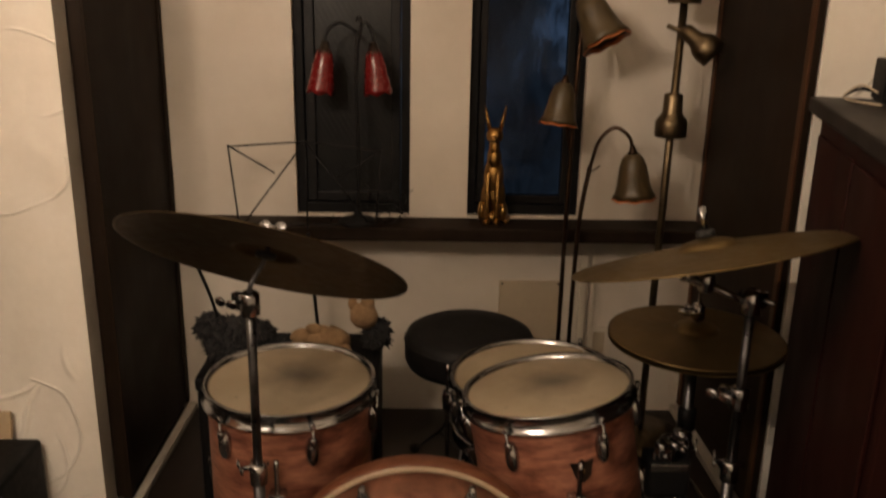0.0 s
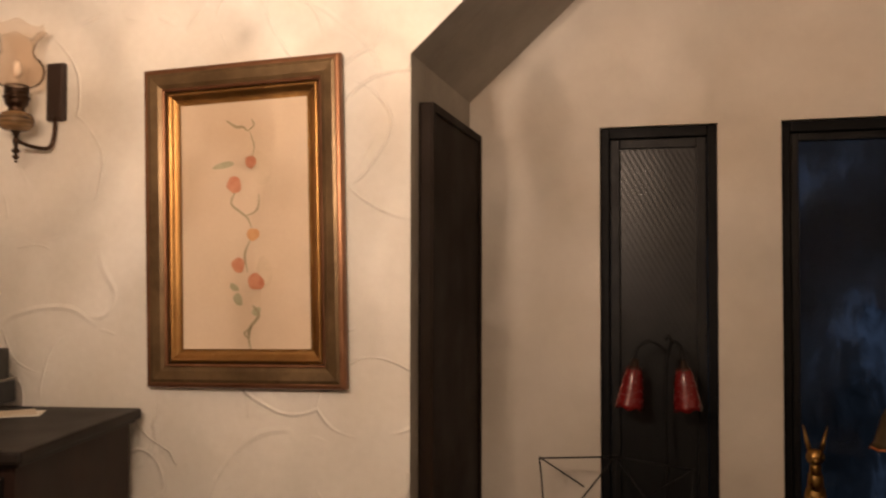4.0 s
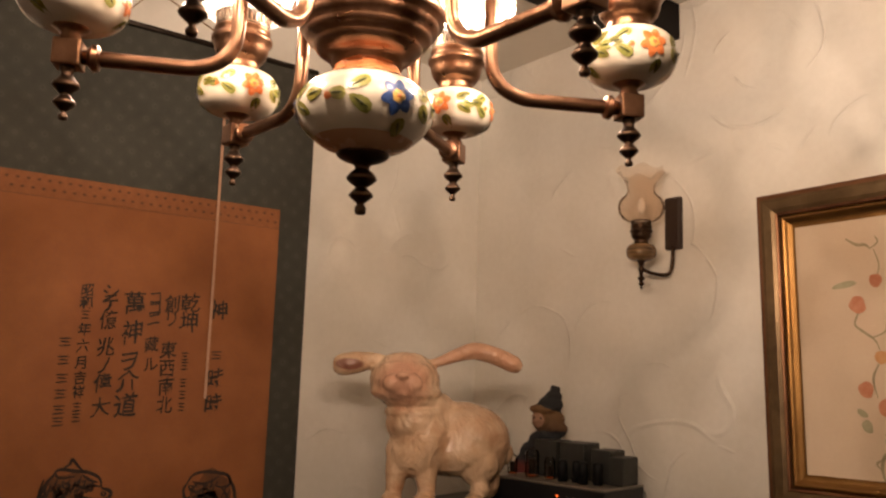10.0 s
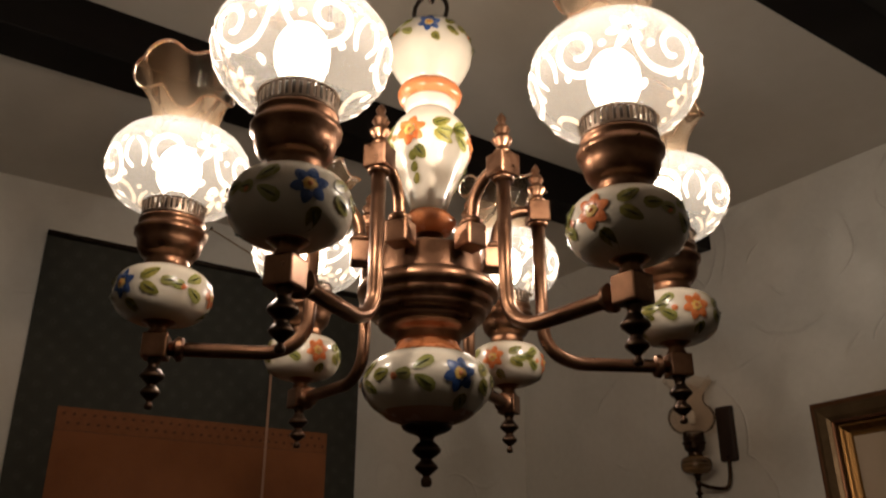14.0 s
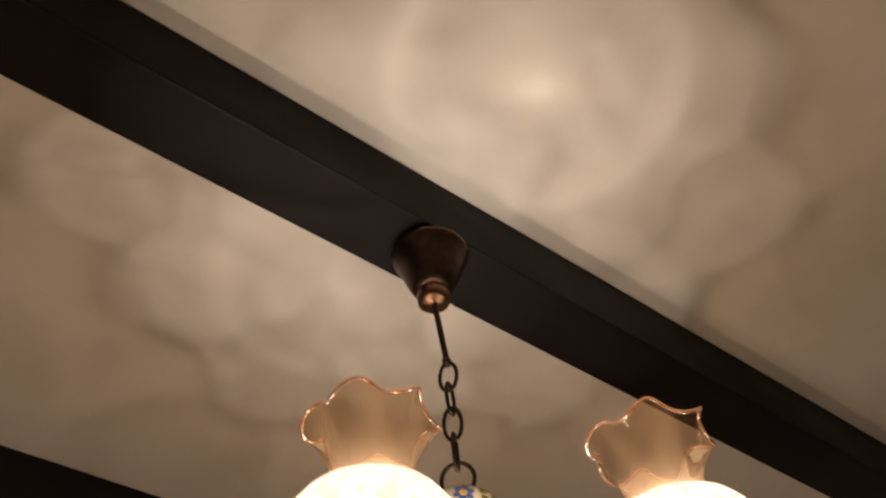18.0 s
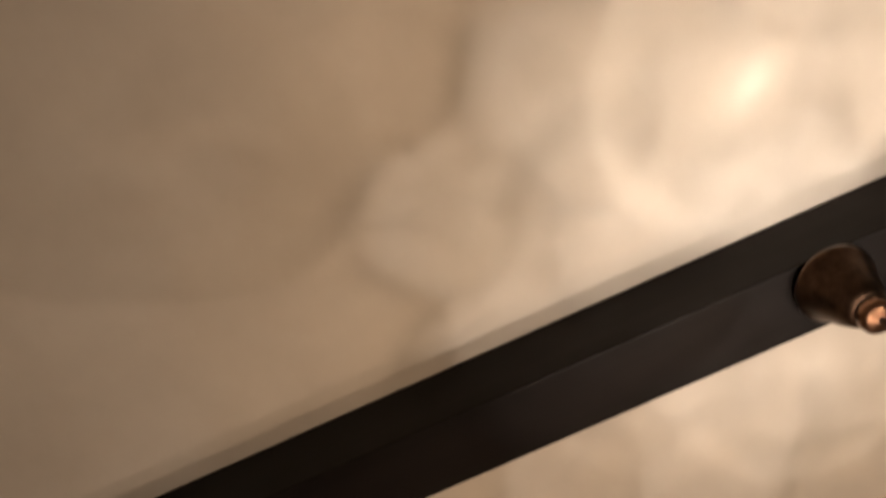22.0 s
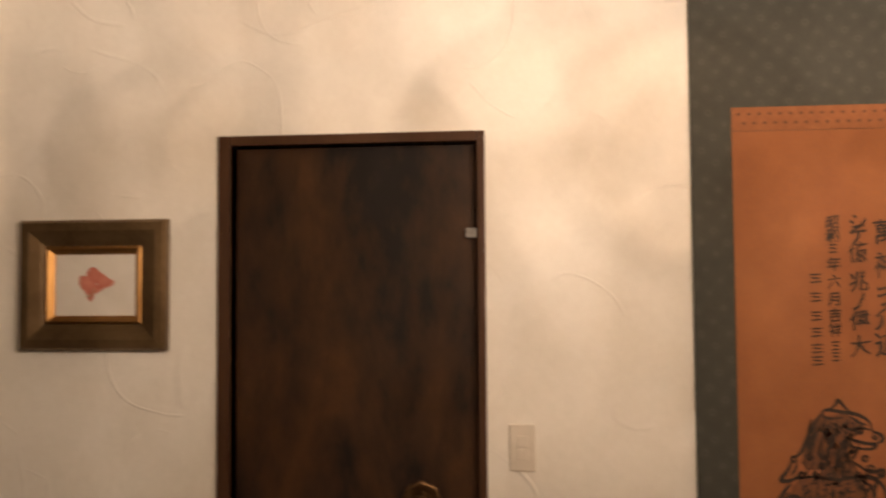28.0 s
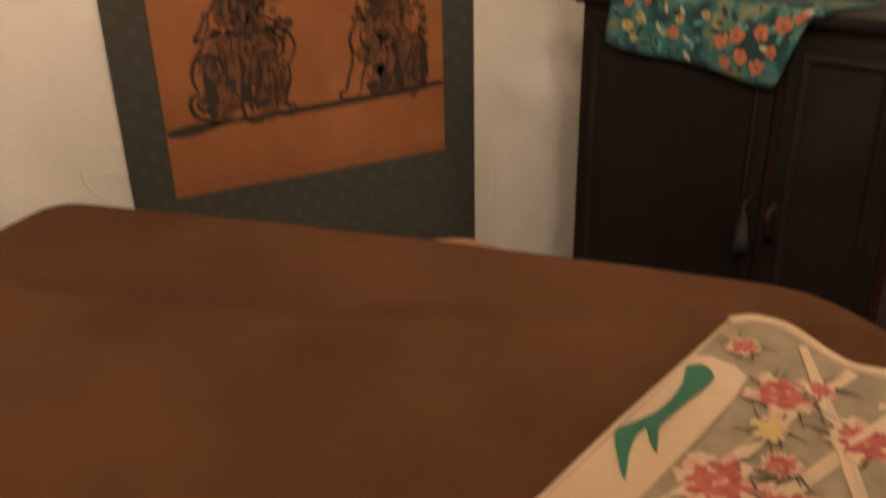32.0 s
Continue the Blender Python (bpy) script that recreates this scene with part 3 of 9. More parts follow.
# unseen black sheet added as the dark behind the closed door
structure("wall_behind_door", box_bm((XW - 0.2, -1.4, 0), (XW - 0.125, -0.48, 2.0)), BLACK, "unseen black sheet standing in for darkness behind the closed door", "wall")

# ---- chandelier ----
BLUE = mottled("cobalt_paint", (0.020, 0.045, 0.14), (0.05, 0.09, 0.24), 60, 0.2, bumps=0.0)
ORANGE = mottled("orange_paint", (0.42, 0.10, 0.025), (0.58, 0.19, 0.06), 60, 0.2, bumps=0.0)
OLIVE = mottled("olive_paint", (0.085, 0.086, 0.016), (0.23, 0.195, 0.038), 60, 0.2, bumps=0.0)
OLIVE_PALE = mottled("pale_olive_paint", (0.16, 0.165, 0.04), (0.28, 0.26, 0.08), 60, 0.2, bumps=0.0)
OLIVE_DARK = mottled("dark_olive_paint", (0.03, 0.035, 0.010), (0.06, 0.06, 0.018), 60, 0.2, bumps=0.0)
YELLOW = mottled("ochre_paint", (0.50, 0.30, 0.07), (0.60, 0.40, 0.12), 60, 0.2, bumps=0.0)
FOOT_GLAZE = mottled("pale_rust_glaze", (0.36, 0.19, 0.11), (0.46, 0.29, 0.19), 12, 0.18, bumps=0.02)
FROST = mat("etched_frost", (0.90, 0.88, 0.84), 0.6)
FROST.node_tree.nodes["Principled BSDF"].inputs["Transmission Weight"].default_value = 0.35
fnt = FROST.node_tree
ft = fnt.nodes.new("ShaderNodeBsdfTranslucent")
ft.inputs[0].default_value = (0.95, 0.92, 0.86, 1)
fm = fnt.nodes.new("ShaderNodeMixShader")
fm.inputs[0].default_value = 0.75
fo = fnt.nodes["Material Output"]
fnt.links.new(bsdf(FROST).outputs[0], fm.inputs[1])
fnt.links.new(ft.outputs[0], fm.inputs[2])
f_clear = fnt.nodes.new("ShaderNodeBsdfTransparent")      # etched lightly: more than half of the light goes straight on
f_clear.inputs[0].default_value = (0.97, 0.92, 0.85, 1)
f_mix = fnt.nodes.new("ShaderNodeMixShader")
f_mix.inputs[0].default_value = 0.62
fnt.links.new(fm.outputs[0], f_mix.inputs[1])
fnt.links.new(f_clear.outputs[0], f_mix.inputs[2])
fnt.links.new(f_mix.outputs[0], fo.inputs[0])


def radius_at(profile, z):
    for (r0, z0), (r1, z1) in zip(profile, profile[1:]):
        if min(z0, z1) <= z <= max(z0, z1) and abs(z1 - z0) > 1e-9:
            return r0 + (r1 - r0) * (z - z0) / (z1 - z0)
    return profile[-1][0]


def petal(bm, profile, a0, z0, length, width, turn, lift=0.0008, n=10):
    """A leaf-shaped dab of paint laid on a turned surface."""
    ring = []
    r0 = max(radius_at(profile, z0), 0.01)
    for k in range(n):
        t = 2 * math.pi * k / n
        u = length * 0.5 * math.cos(t)
        v = width * 0.5 * math.sin(t) * (1.0 - 0.35 * math.cos(t))
        du, dz = u * math.cos(turn) - v * math.sin(turn), u * math.sin(turn) + v * math.cos(turn)
        z = z0 + dz
        r = radius_at(profile, z) + lift
        a = a0 + du / r0
        ring.append(bm.verts.new((r * math.cos(a), r * math.sin(a), z)))
    c = bm.verts.new(((r0 + lift * 1.8) * math.cos(a0), (r0 + lift * 1.8) * math.sin(a0), z0))
    for k in range(n):
        bm.faces.new((c, ring[k], ring[(k + 1) % n]))


def dab(name, profile, a0, z0, length, width, turn, colour, parent, lift=0.0008):
    bm = bmesh.new()
    petal(bm, profile, a0, z0, length, width, turn, lift)
    bmesh.ops.recalc_face_normals(bm, faces=bm.faces)
    return part(name, bm, colour, parent, smooth=80)


def posy(profile, z0, size, angles, colors, parent):
    """Painted flowers of six round petals, with veined leaves and a bud, round a ceramic body."""
    for i, a in enumerate(angles):
        r = radius_at(profile, z0)
        for k in range(6):
            t = 2 * math.pi * k / 6 + 0.3
            dab("painted_petal", profile, a + size * 0.40 * math.cos(t) / r, z0 + size * 0.40 * math.sin(t), size * 0.42, size * 0.36, t, colors[i % len(colors)], parent)
        dab("flower_heart", profile, a, z0, size * 0.44, size * 0.40, 0, YELLOW, parent, 0.0012)
        dab("flower_eye", profile, a, z0, size * 0.20, size * 0.18, 0, RUST_GLAZE, parent, 0.0016)
        for s_, dz, tn, ln in ((1.20, 0.34, 0.5, 0.80), (1.25, -0.30, -0.5, 0.80), (1.95, 0.06, 0.1, 0.70), (-1.20, -0.32, 2.6, 0.80), (-1.25, 0.32, 3.7, 0.80), (-1.95, -0.04, 3.1, 0.60), (0.35, -0.86, -0.9, 0.55)):
            dab("painted_leaf", profile, a + s_ * size / r, z0 + dz * size, size * ln, size * 0.42, tn, OLIVE if s_ > 0 else OLIVE_PALE, parent)
            dab("leaf_vein", profile, a + s_ * size / r, z0 + dz * size, size * ln * 0.7, size * 0.07, tn, OLIVE_DARK, parent, 0.0014)
        dab("painted_bud", profile, a + 2.5 * size / r, z0 - 0.10 * size, size * 0.28, size * 0.24, 0, ORANGE, parent)


chand = thing("chandelier", "six-arm copper chandelier with flower-painted ceramic fonts and lit etched glass globes", "chandelier", (CH.x, CH.y, 1.527))
ZB = -1.527                                   # parts are given by their height over the floor


def up(profile):
    return [(r, z + ZB) for r, z in profile]


def rounded(profile):
    """The same turned outline with softer steps."""
    return [(v.x, v.z) for v in smooth_path([(q, 0, z) for q, z in profile], 3)]


bowl_p = rounded(up([(0.018, 1.5785), (0.033, 1.5835), (0.0485, 1.595), (0.0560, 1.6085), (0.0556, 1.6185), (0.0495, 1.6290), (0.0390, 1.6365), (0.029, 1.6405)]))
bowl = part("ceramic_bowl", lathe(bowl_p, 48), CERAMIC, chand, "cream ceramic bowl painted with flowers", smooth=60)
part("glaze_cap", lathe(up([(0.0395, 1.6368), (0.0320, 1.6412), (0.0285, 1.6450), (0.0265, 1.6515)]), 40, cap=False), RUST_GLAZE, bowl, smooth=60)
part("glaze_foot", lathe(up([(0.0185, 1.5778), (0.0335, 1.5830), (0.0405, 1.5878)]), 40, cap=False), FOOT_GLAZE, bowl, smooth=60)
posy(bowl_p, 1.612 + ZB, 0.025, [radians(q) for q in (-5, 115, 235)], [BLUE], bowl)
part("bottom_finial", lathe(rounded(up([(0.0, 1.527), (0.004, 1.528), (0.0045, 1.533), (0.003, 1.536), (0.006, 1.539), (0.010, 1.543), (0.006, 1.548), (0.005, 1.550), (0.009, 1.553), (0.0125, 1.557),
                                (0.009, 1.562), (0.006, 1.565), (0.008, 1.569), (0.018, 1.573), (0.022, 1.577), (0.016, 1.579)])), 24), DARK_BRONZE, chand, "dark turned finial", smooth=45)
part("hub", lathe(up([(0.024, 1.648), (0.0295, 1.651), (0.0295, 1.656), (0.036, 1.6585), (0.0425, 1.663), (0.0455, 1.6675), (0.0452, 1.6695), (0.0505, 1.672), (0.0535, 1.6765), (0.0530, 1.6785), (0.0570, 1.681), (0.0590, 1.6865), (0.0585, 1.6885), (0.0630, 1.6905), (0.0640, 1.695), (0.0635, 1.700), (0.0605, 1.703), (0.050, 1.705), (0.0485, 1.709), (0.048, 1.730),
                       (0.046, 1.733), (0.020, 1.737), (0.014, 1.742), (0.014, 1.757)]), 48), COPPER, chand, "turned copper hub", smooth=35)
part("cup", lathe(up([(0.012, 1.752), (0.021, 1.756), (0.026, 1.762), (0.0262, 1.767), (0.022, 1.771), (0.020, 1.774)]), 32), RUST_GLAZE, chand, smooth=45)
vase_p = up([(0.0165, 1.773), (0.017, 1.780), (0.022, 1.795), (0.031, 1.815), (0.0385, 1.832), (0.0405, 1.845), (0.0385, 1.858), (0.032, 1.870), (0.025, 1.877), (0.0225, 1.882)])
vase = part("ceramic_vase", lathe(vase_p, 40), CERAMIC, chand, "cream ceramic vase painted with flowers", smooth=60)
posy(vase_p, 1.846 + ZB, 0.026, [radians(q) for q in (-60, 60, 180)], [ORANGE, ORANGE], vase)
for q in (-60, 60, 180):
    for dz, w in ((0.020, 0.008), (0.030, 0.007), (0.040, 0.006)):
        drip = bmesh.new()
        petal(drip, vase_p, radians(q), 1.842 + ZB - dz, 0.010, w, 1.2)
        part("painted_leaf", drip, OLIVE, vase, smooth=80)
part("ceramic_neck", lathe(up([(0.0225, 1.881), (0.0235, 1.886), (0.026, 1.893), (0.0235, 1.897)]), 32), CERAMIC, chand, smooth=50)
part("glaze_ring", lathe(up([(0.024, 1.8965), (0.0305, 1.899), (0.032, 1.905), (0.030, 1.910), (0.025, 1.912)]), 32), RUST_GLAZE, chand, smooth=50)
ball_p = up([(0.024, 1.911), (0.028, 1.915), (0.029, 1.920), (0.035, 1.930), (0.041, 1.943), (0.043, 1.956), (0.040, 1.970), (0.030, 1.981), (0.015, 1.987), (0.006, 1.990)])
ball = part("ceramic_ball", lathe(ball_p, 40), CERAMIC, chand, "cream ceramic ball painted with flowers", smooth=60)
posy(ball_p, 1.963 + ZB, 0.019, [radians(q) for q in (-35, 85, 205)], [BLUE], ball)

# one arm with its lamp, along +x
def arc_pts():
    pts = [(0.224, 0, 1.637), (0.150, 0, 1.6365), (0.132, 0, 1.638), (0.117, 0, 1.645), (0.1075, 0, 1.658), (0.105, 0, 1.675), (0.105, 0, 1.772)]
    return [(x, y, z + ZB) for x, y, z in pts]


def arm_bm():
    bm = tube(smooth_path(arc_pts()[:6], 4) + [Vector(arc_pts()[6])], 0.0062, 8, twist=math.pi / 8)
    col = lathe([(0.0062, 0.0), (0.010, 0.002), (0.011, 0.006), (0.008, 0.009), (0.0062, 0.010)], 16)
    col.transform(pose(0.207, 0, 1.637 + ZB, 0, 90, 0))
    return merge(bm, col)


def inner_arm_bm():
    inner = [(0.100, 0, 1.784), (0.086, 0, 1.783), (0.074, 0, 1.776), (0.066, 0, 1.764), (0.063, 0, 1.745)]
    bm = tube(smooth_path([(x, y, z + ZB) for x, y, z in inner], 4), 0.0055, 8)
    lathe(up([(0.007, 1.741), (0.010, 1.744), (0.010, 1.747), (0.006, 1.750)]), 16, (0.063, 0, 0), bm)
    return bm


FIN_TOP = up([(0.006, 1.793), (0.0085, 1.796), (0.006, 1.799), (0.005, 1.802), (0.0085, 1.806), (0.009, 1.809), (0.006, 1.812), (0.005, 1.814), (0.0075, 1.818), (0.0055, 1.822), (0.003, 1.825), (0.0045, 1.829), (0.0025, 1.833), (0.0, 1.836)])
FIN_BOT = rounded(up([(0.0, 1.585), (0.003, 1.586), (0.0035, 1.589), (0.002, 1.592), (0.005, 1.595), (0.0085, 1.599), (0.005, 1.604), (0.004, 1.606), (0.007, 1.609), (0.0105, 1.613), (0.007, 1.618), (0.0045, 1.622), (0.006, 1.627), (0.004, 1.628)]))
STEM = up([(0.005, 1.648), (0.009, 1.650), (0.007, 1.654), (0.012, 1.658), (0.016, 1.6605)])
FONT = rounded(up([(0.014, 1.6595), (0.026, 1.6612), (0.0360, 1.6675), (0.0405, 1.6765), (0.0410, 1.6860), (0.0385, 1.6960), (0.0315, 1.7030), (0.021, 1.7065)]))
HOLD = up([(0.0175, 1.7055), (0.0195, 1.708), (0.0190, 1.713), (0.0185, 1.716), (0.0220, 1.718), (0.0260, 1.7235), (0.0278, 1.730), (0.0284, 1.7355), (0.0312, 1.738), (0.0316, 1.742), (0.0282, 1.7435), (0.0274, 1.748), (0.0290, 1.7495), (0.0288, 1.7520), (0.0268, 1.753)])
GLOBE = up([(0.0262, 1.7655), (0.038, 1.767), (0.051, 1.775), (0.0605, 1.789), (0.0640, 1.804), (0.0615, 1.819), (0.0535, 1.831), (0.0430, 1.838), (0.0345, 1.842), (0.0310, 1.846), (0.0302, 1.853), (0.0312, 1.862), (0.0342, 1.873), (0.0385, 1.885), (0.0425, 1.895), (0.0460, 1.903), (0.0490, 1.909)])


def frill(a, i, r, z):
    k = max(0.0, (i - 12) / 4.0)
    return r + 0.0055 * k * math.cos(6 * a + 0.4), z + 0.0075 * k * math.sin(6 * a) - 0.002 * k


def gallery_bm():
    bm = bmesh.new()
    lathe(up([(0.0268, 1.753), (0.0278, 1.7535), (0.0278, 1.7555), (0.0268, 1.756)]), 32, (0, 0, 0), bm, cap=False)
    lathe(up([(0.0270, 1.766), (0.0282, 1.7665), (0.0282, 1.7685), (0.0270, 1.769)]), 32, (0, 0, 0), bm, cap=False)
    for k in range(36):
        a = 2 * math.pi * k / 36
        c, s = math.cos(a), math.sin(a)
        m = Matrix(((c, -s, 0, 0), (s, c, 0, 0), (0, 0, 1, 0), (0, 0, 0, 1)))
        box_bm((0.0266, -0.0012, 1.7555 + ZB), (0.0278, 0.0012, 1.7668 + ZB), 0, bm, m)
    return bm


def etching_bm():
    """Scrolls, daisies and dots etched on the globe, lying on the glass."""
    bm = bmesh.new()
    R0 = 0.060

    def ribbon(pts, w):
        p = smooth_path([(a, b, 0) for a, b in pts], 4)
        rows = []
        for i, q in enumerate(p):
            d = (p[min(i + 1, len(p) - 1)] - p[max(i - 1, 0)]).normalized()
            t = i / (len(p) - 1)
            ww = 0.5 * w * (0.45 + 0.55 * math.sin(math.pi * min(1.0, 0.12 + 0.80 * t)))
            row = []
            for sgn in (-1, 1):
                u, z = q.x - sgn * d.y * ww, q.y + sgn * d.x * ww
                r = radius_at(GLOBE, 1.794 + z + ZB) + 0.0006
                row.append(bm.verts.new((r * math.cos(u / R0), r * math.sin(u / R0), 1.794 + z + ZB)))
            rows.append(row)
        for a, b in zip(rows, rows[1:]):
            bm.faces.new((a[0], a[1], b[1], b[0]))

    for q in range(3):
        base = 2 * math.pi * q / 3 * R0
        for side in (-1, 1):
            pts = [(base + side * u, z) for u, z in ((0.004, 0.004), (0.008, -0.006), (0.018, -0.0135), (0.031, -0.0150))]
            for k in range(15):
                t = k / 14
                ang = -1.35 + t * 6.6
                rad = 0.0160 * (1 - 0.66 * t)
                pts.append((base + side * (0.0335 + rad * math.cos(ang)), 0.0005 + rad * math.sin(ang) * 0.95))
            ribbon(pts, 0.0048)
            ribbon([(base + side * u, z) for u, z in ((0.0575, -0.012), (0.0535, -0.004), (0.0560, 0.006), (0.0610, 0.012))], 0.0040)
        for k in range(6):
            t = math.pi * k / 3 + 0.25
            petal(bm, GLOBE, (base + 0.0088 * math.cos(t)) / R0, 1.8045 + ZB + 0.0082 * math.sin(t), 0.0108, 0.0064, t, 0.0007, 8)
        for u, z in ((0.016, 0.000), (-0.016, 0.001), (0.046, -0.0135), (-0.046, -0.0135), (0.052, 0.014), (-0.052, 0.014), (0.000, -0.020), (0.016, -0.0225), (-0.018, -0.0225)):
            petal(bm, GLOBE, (base + u) / R0, 1.794 + z + ZB, 0.0056, 0.0050, 0, 0.0007, 7)
    return bm


OFF = Matrix.Translation((CH_R, 0, 0))


def shifted(bm):
    bm.transform(OFF)
    return bm


def two_tone(bm):
    """The chimney above the globe takes the second, deeper glass."""
    for f in bm.faces:
        f.material_index = 1 if f.calc_center_median().z > 1.842 + ZB else 0
    return bm


def first_lamp(parent):
    arm = part("arm", arm_bm(), COPPER, parent, "square copper arm", smooth=35)
    part("inner_arm", inner_arm_bm(), COPPER, arm, smooth=35)
    for p, s in (((0.105, 0, 1.783), 0.0105), ((0.061, 0, 1.732), 0.0105), ((0.231, 0, 1.638), 0.0105)):
        part("joint_block", box_bm((p[0] - s, -s, p[2] - s + ZB), (p[0] + s, s, p[2] + s + ZB), 0.0018), COPPER, arm)
    part("collar", lathe(up([(0.008, 1.768), (0.0095, 1.770), (0.0095, 1.772), (0.007, 1.774)]), 16, (0.105, 0, 0)), COPPER, arm, smooth=45)
    part("top_finial", shifted(lathe(FIN_TOP, 16)), COPPER, arm, smooth=45).data.transform(Matrix.Translation((0.105 - CH_R, 0, 0)))
    part("finial", shifted(lathe(FIN_BOT, 16)), DARK_BRONZE, arm, smooth=45)
    part("stem", shifted(lathe(STEM, 16)), COPPER, arm, smooth=45)
    part("ceramic_font", shifted(lathe(FONT, 40)), CERAMIC, arm, "cream ceramic font painted with flowers", smooth=60)
    part("burner", shifted(lathe(HOLD, 40)), COPPER, arm, "turned copper burner", smooth=40)
    part("gallery", shifted(gallery_bm()), GALLERY_M, arm, "pierced brass gallery")
    part("glass_shade", shifted(two_tone(lathe(GLOBE, 48, wave=frill, cap=False))), (GLASS_AMBER, GLASS_FRILL), arm, "amber glass globe with a frilled chimney", smooth=80)
    part("rim", shifted(tube([Vector((frill(a, 16, *GLOBE[16])[0] * math.cos(a), frill(a, 16, *GLOBE[16])[0] * math.sin(a), frill(a, 16, *GLOBE[16])[1])) for a in [2 * math.pi * k / 60 for k in range(60)]], 0.0015, 6, closed=True)), GLASS_RIM, arm, smooth=80)
    part("etching", shifted((lambda e: (e.transform(Matrix.Rotation(radians(82), 4, "Z")), e)[1])(etching_bm())), FROST, arm, "white etched scrolls and daisies", smooth=80)
    b = blob((CH_R, 0, 1.803 + ZB), (0.020, 0.020, 0.026), seg=16, rings=10)
    bu = part("bulb", b, BULB, arm, "glowing frosted bulb", smooth=80)
    bu.visible_shadow = False
    part("socket", shifted(lathe(up([(0.0, 1.7535), (0.012, 1.7535), (0.012, 1.778), (0.009, 1.782)]), 16)), DARK_IRON, arm, smooth=40)
    for cols, ang in (((ORANGE,), -1.45), ((BLUE,), 0.85), ((ORANGE,), 3.05)):
        tmp = thing("tmp", "", "")
        posy(FONT, 1.6835 + ZB, 0.0215, [ang], list(cols), tmp)
        for o in list(tmp.children):
            o.data.transform(OFF)
            o.parent = arm
        bpy.data.objects.remove(tmp)
    return arm


arm0 = first_lamp(chand)
arm0.matrix_basis = Matrix.Rotation(LAMP_ANGLES[0], 4, "Z")
arms = [arm0]
for a in LAMP_ANGLES[1:]:
    before = set(chand.children)
    copy_thing(arm0, Matrix.Rotation(a, 4, "Z"))
    arms += [o for o in chand.children if o not in before]
# each globe sits in its gallery turned its own way
for arm_ob, a, w in zip(arms, LAMP_ANGLES, (2, -48, -20, -30, -78, -76)):
    turn = radians(w - 44) - a
    for q in arm_ob.children:
        if q.name.startswith("etching"):
            q.matrix_basis = OFF @ Matrix.Rotation(turn, 4, "Z") @ OFF.inverted() @ q.matrix_basis
for o in chand.children:
    for q in o.children:
        if q.name.startswith(("glass_shade", "rim", "bulb")):
            q.visible_shadow = not q.name.startswith("bulb")

# chain, stem and canopy
def link_pts(c, h, w, turn, n=16):
    return [Vector((w * math.cos(t) * math.cos(turn), w * math.cos(t) * math.sin(turn), c + h * math.sin(t))) for t in [2 * math.pi * k / n for k in range(n)]]


for zc, h, w, tn in ((2.008, 0.021, 0.018, 0.7), (2.044, 0.024, 0.0085, 2.2), (2.082, 0.023, 0.0105, 0.6), (2.119, 0.023, 0.009, 2.0), (2.153, 0.022, 0.0115, 0.4)):
    part("chain_link", tube(link_pts(zc + ZB, h, w, tn), 0.0024, 6, closed=True), DARK_IRON, chand, smooth=80)
part("top_loop", tube(link_pts(1.990 + ZB, 0.006, 0.005, 0.0, 10), 0.002, 6, closed=True), DARK_IRON, chand, smooth=80)
CAN = Matrix.Translation((-0.014, 0.0, 0.0))          # the canopy sits nearer the middle of the beam
hk = lathe(up([(0.0, 2.170), (0.0055, 2.172), (0.0055, 2.180), (0.0, 2.183)]), 12)
tube([(0, 0, 2.181 + ZB), (-0.014, 0, 2.296 + ZB)], 0.0038, 10, hk)
part("hook", hk, DARK_IRON, chand, smooth=40)
cup_ob = part("canopy_cup", lathe(up([(0.0, 2.291), (0.017, 2.292), (0.0215, 2.297), (0.0225, 2.309), (0.020, 2.314), (0.0, 2.315)]), 28), COPPER, chand, "rust-coloured ceiling cup", smooth=45)
can_ob = part("canopy", lathe(up([(0.016, 2.3145), (0.024, 2.317), (0.029, 2.325), (0.036, 2.342), (0.044, 2.366), (0.051, 2.384), (0.054, 2.388), (0.0545, 2.393), (0.046, 2.398), (0.040, 2.4045)]), 36), DARK_BRONZE, chand, "dark copper ceiling canopy", smooth=45)
cup_ob.matrix_basis = can_ob.matrix_basis = CAN

# ---- things on the walls ----
GOLD = mottled("gilt", (0.26, 0.130, 0.042), (0.42, 0.23, 0.080), 5, 0.30, 1.0, grain=60, bumps=0.02)
RIM_COPPER = mottled("copper_rim", (0.16, 0.070, 0.034), (0.28, 0.135, 0.070), 6, 0.32, 0.8, grain=60, bumps=0.04)
FRAME_M = mottled("olive_bronze_frame", (0.090, 0.055, 0.024), (0.21, 0.135, 0.065), 7, 0.30, 0.6, grain=50, bumps=0.15)
CANVAS = mottled("cream_canvas", (0.62, 0.475, 0.335), (0.69, 0.555, 0.41), 3, 0.7, grain=120, bumps=0.15)
FRUIT = mottled("fruit_paint", (0.50, 0.17, 0.085), (0.62, 0.30, 0.18), 45, 0.6, bumps=0.05)
FRUIT2 = mottled("pale_fruit_paint", (0.58, 0.27, 0.10), (0.66, 0.38, 0.18), 30, 0.6, bumps=0.05)
STEMP = mottled("stem_paint", (0.30, 0.25, 0.15), (0.40, 0.33, 0.21), 30, 0.7, bumps=0.05)
LEAFP = mottled("leaf_paint", (0.36, 0.33, 0.20), (0.46, 0.42, 0.28), 30, 0.7, bumps=0.05)
BLUSH = mottled("wash_paint", (0.58, 0.45, 0.31), (0.68, 0.54, 0.39), 20, 0.7, bumps=0.05)
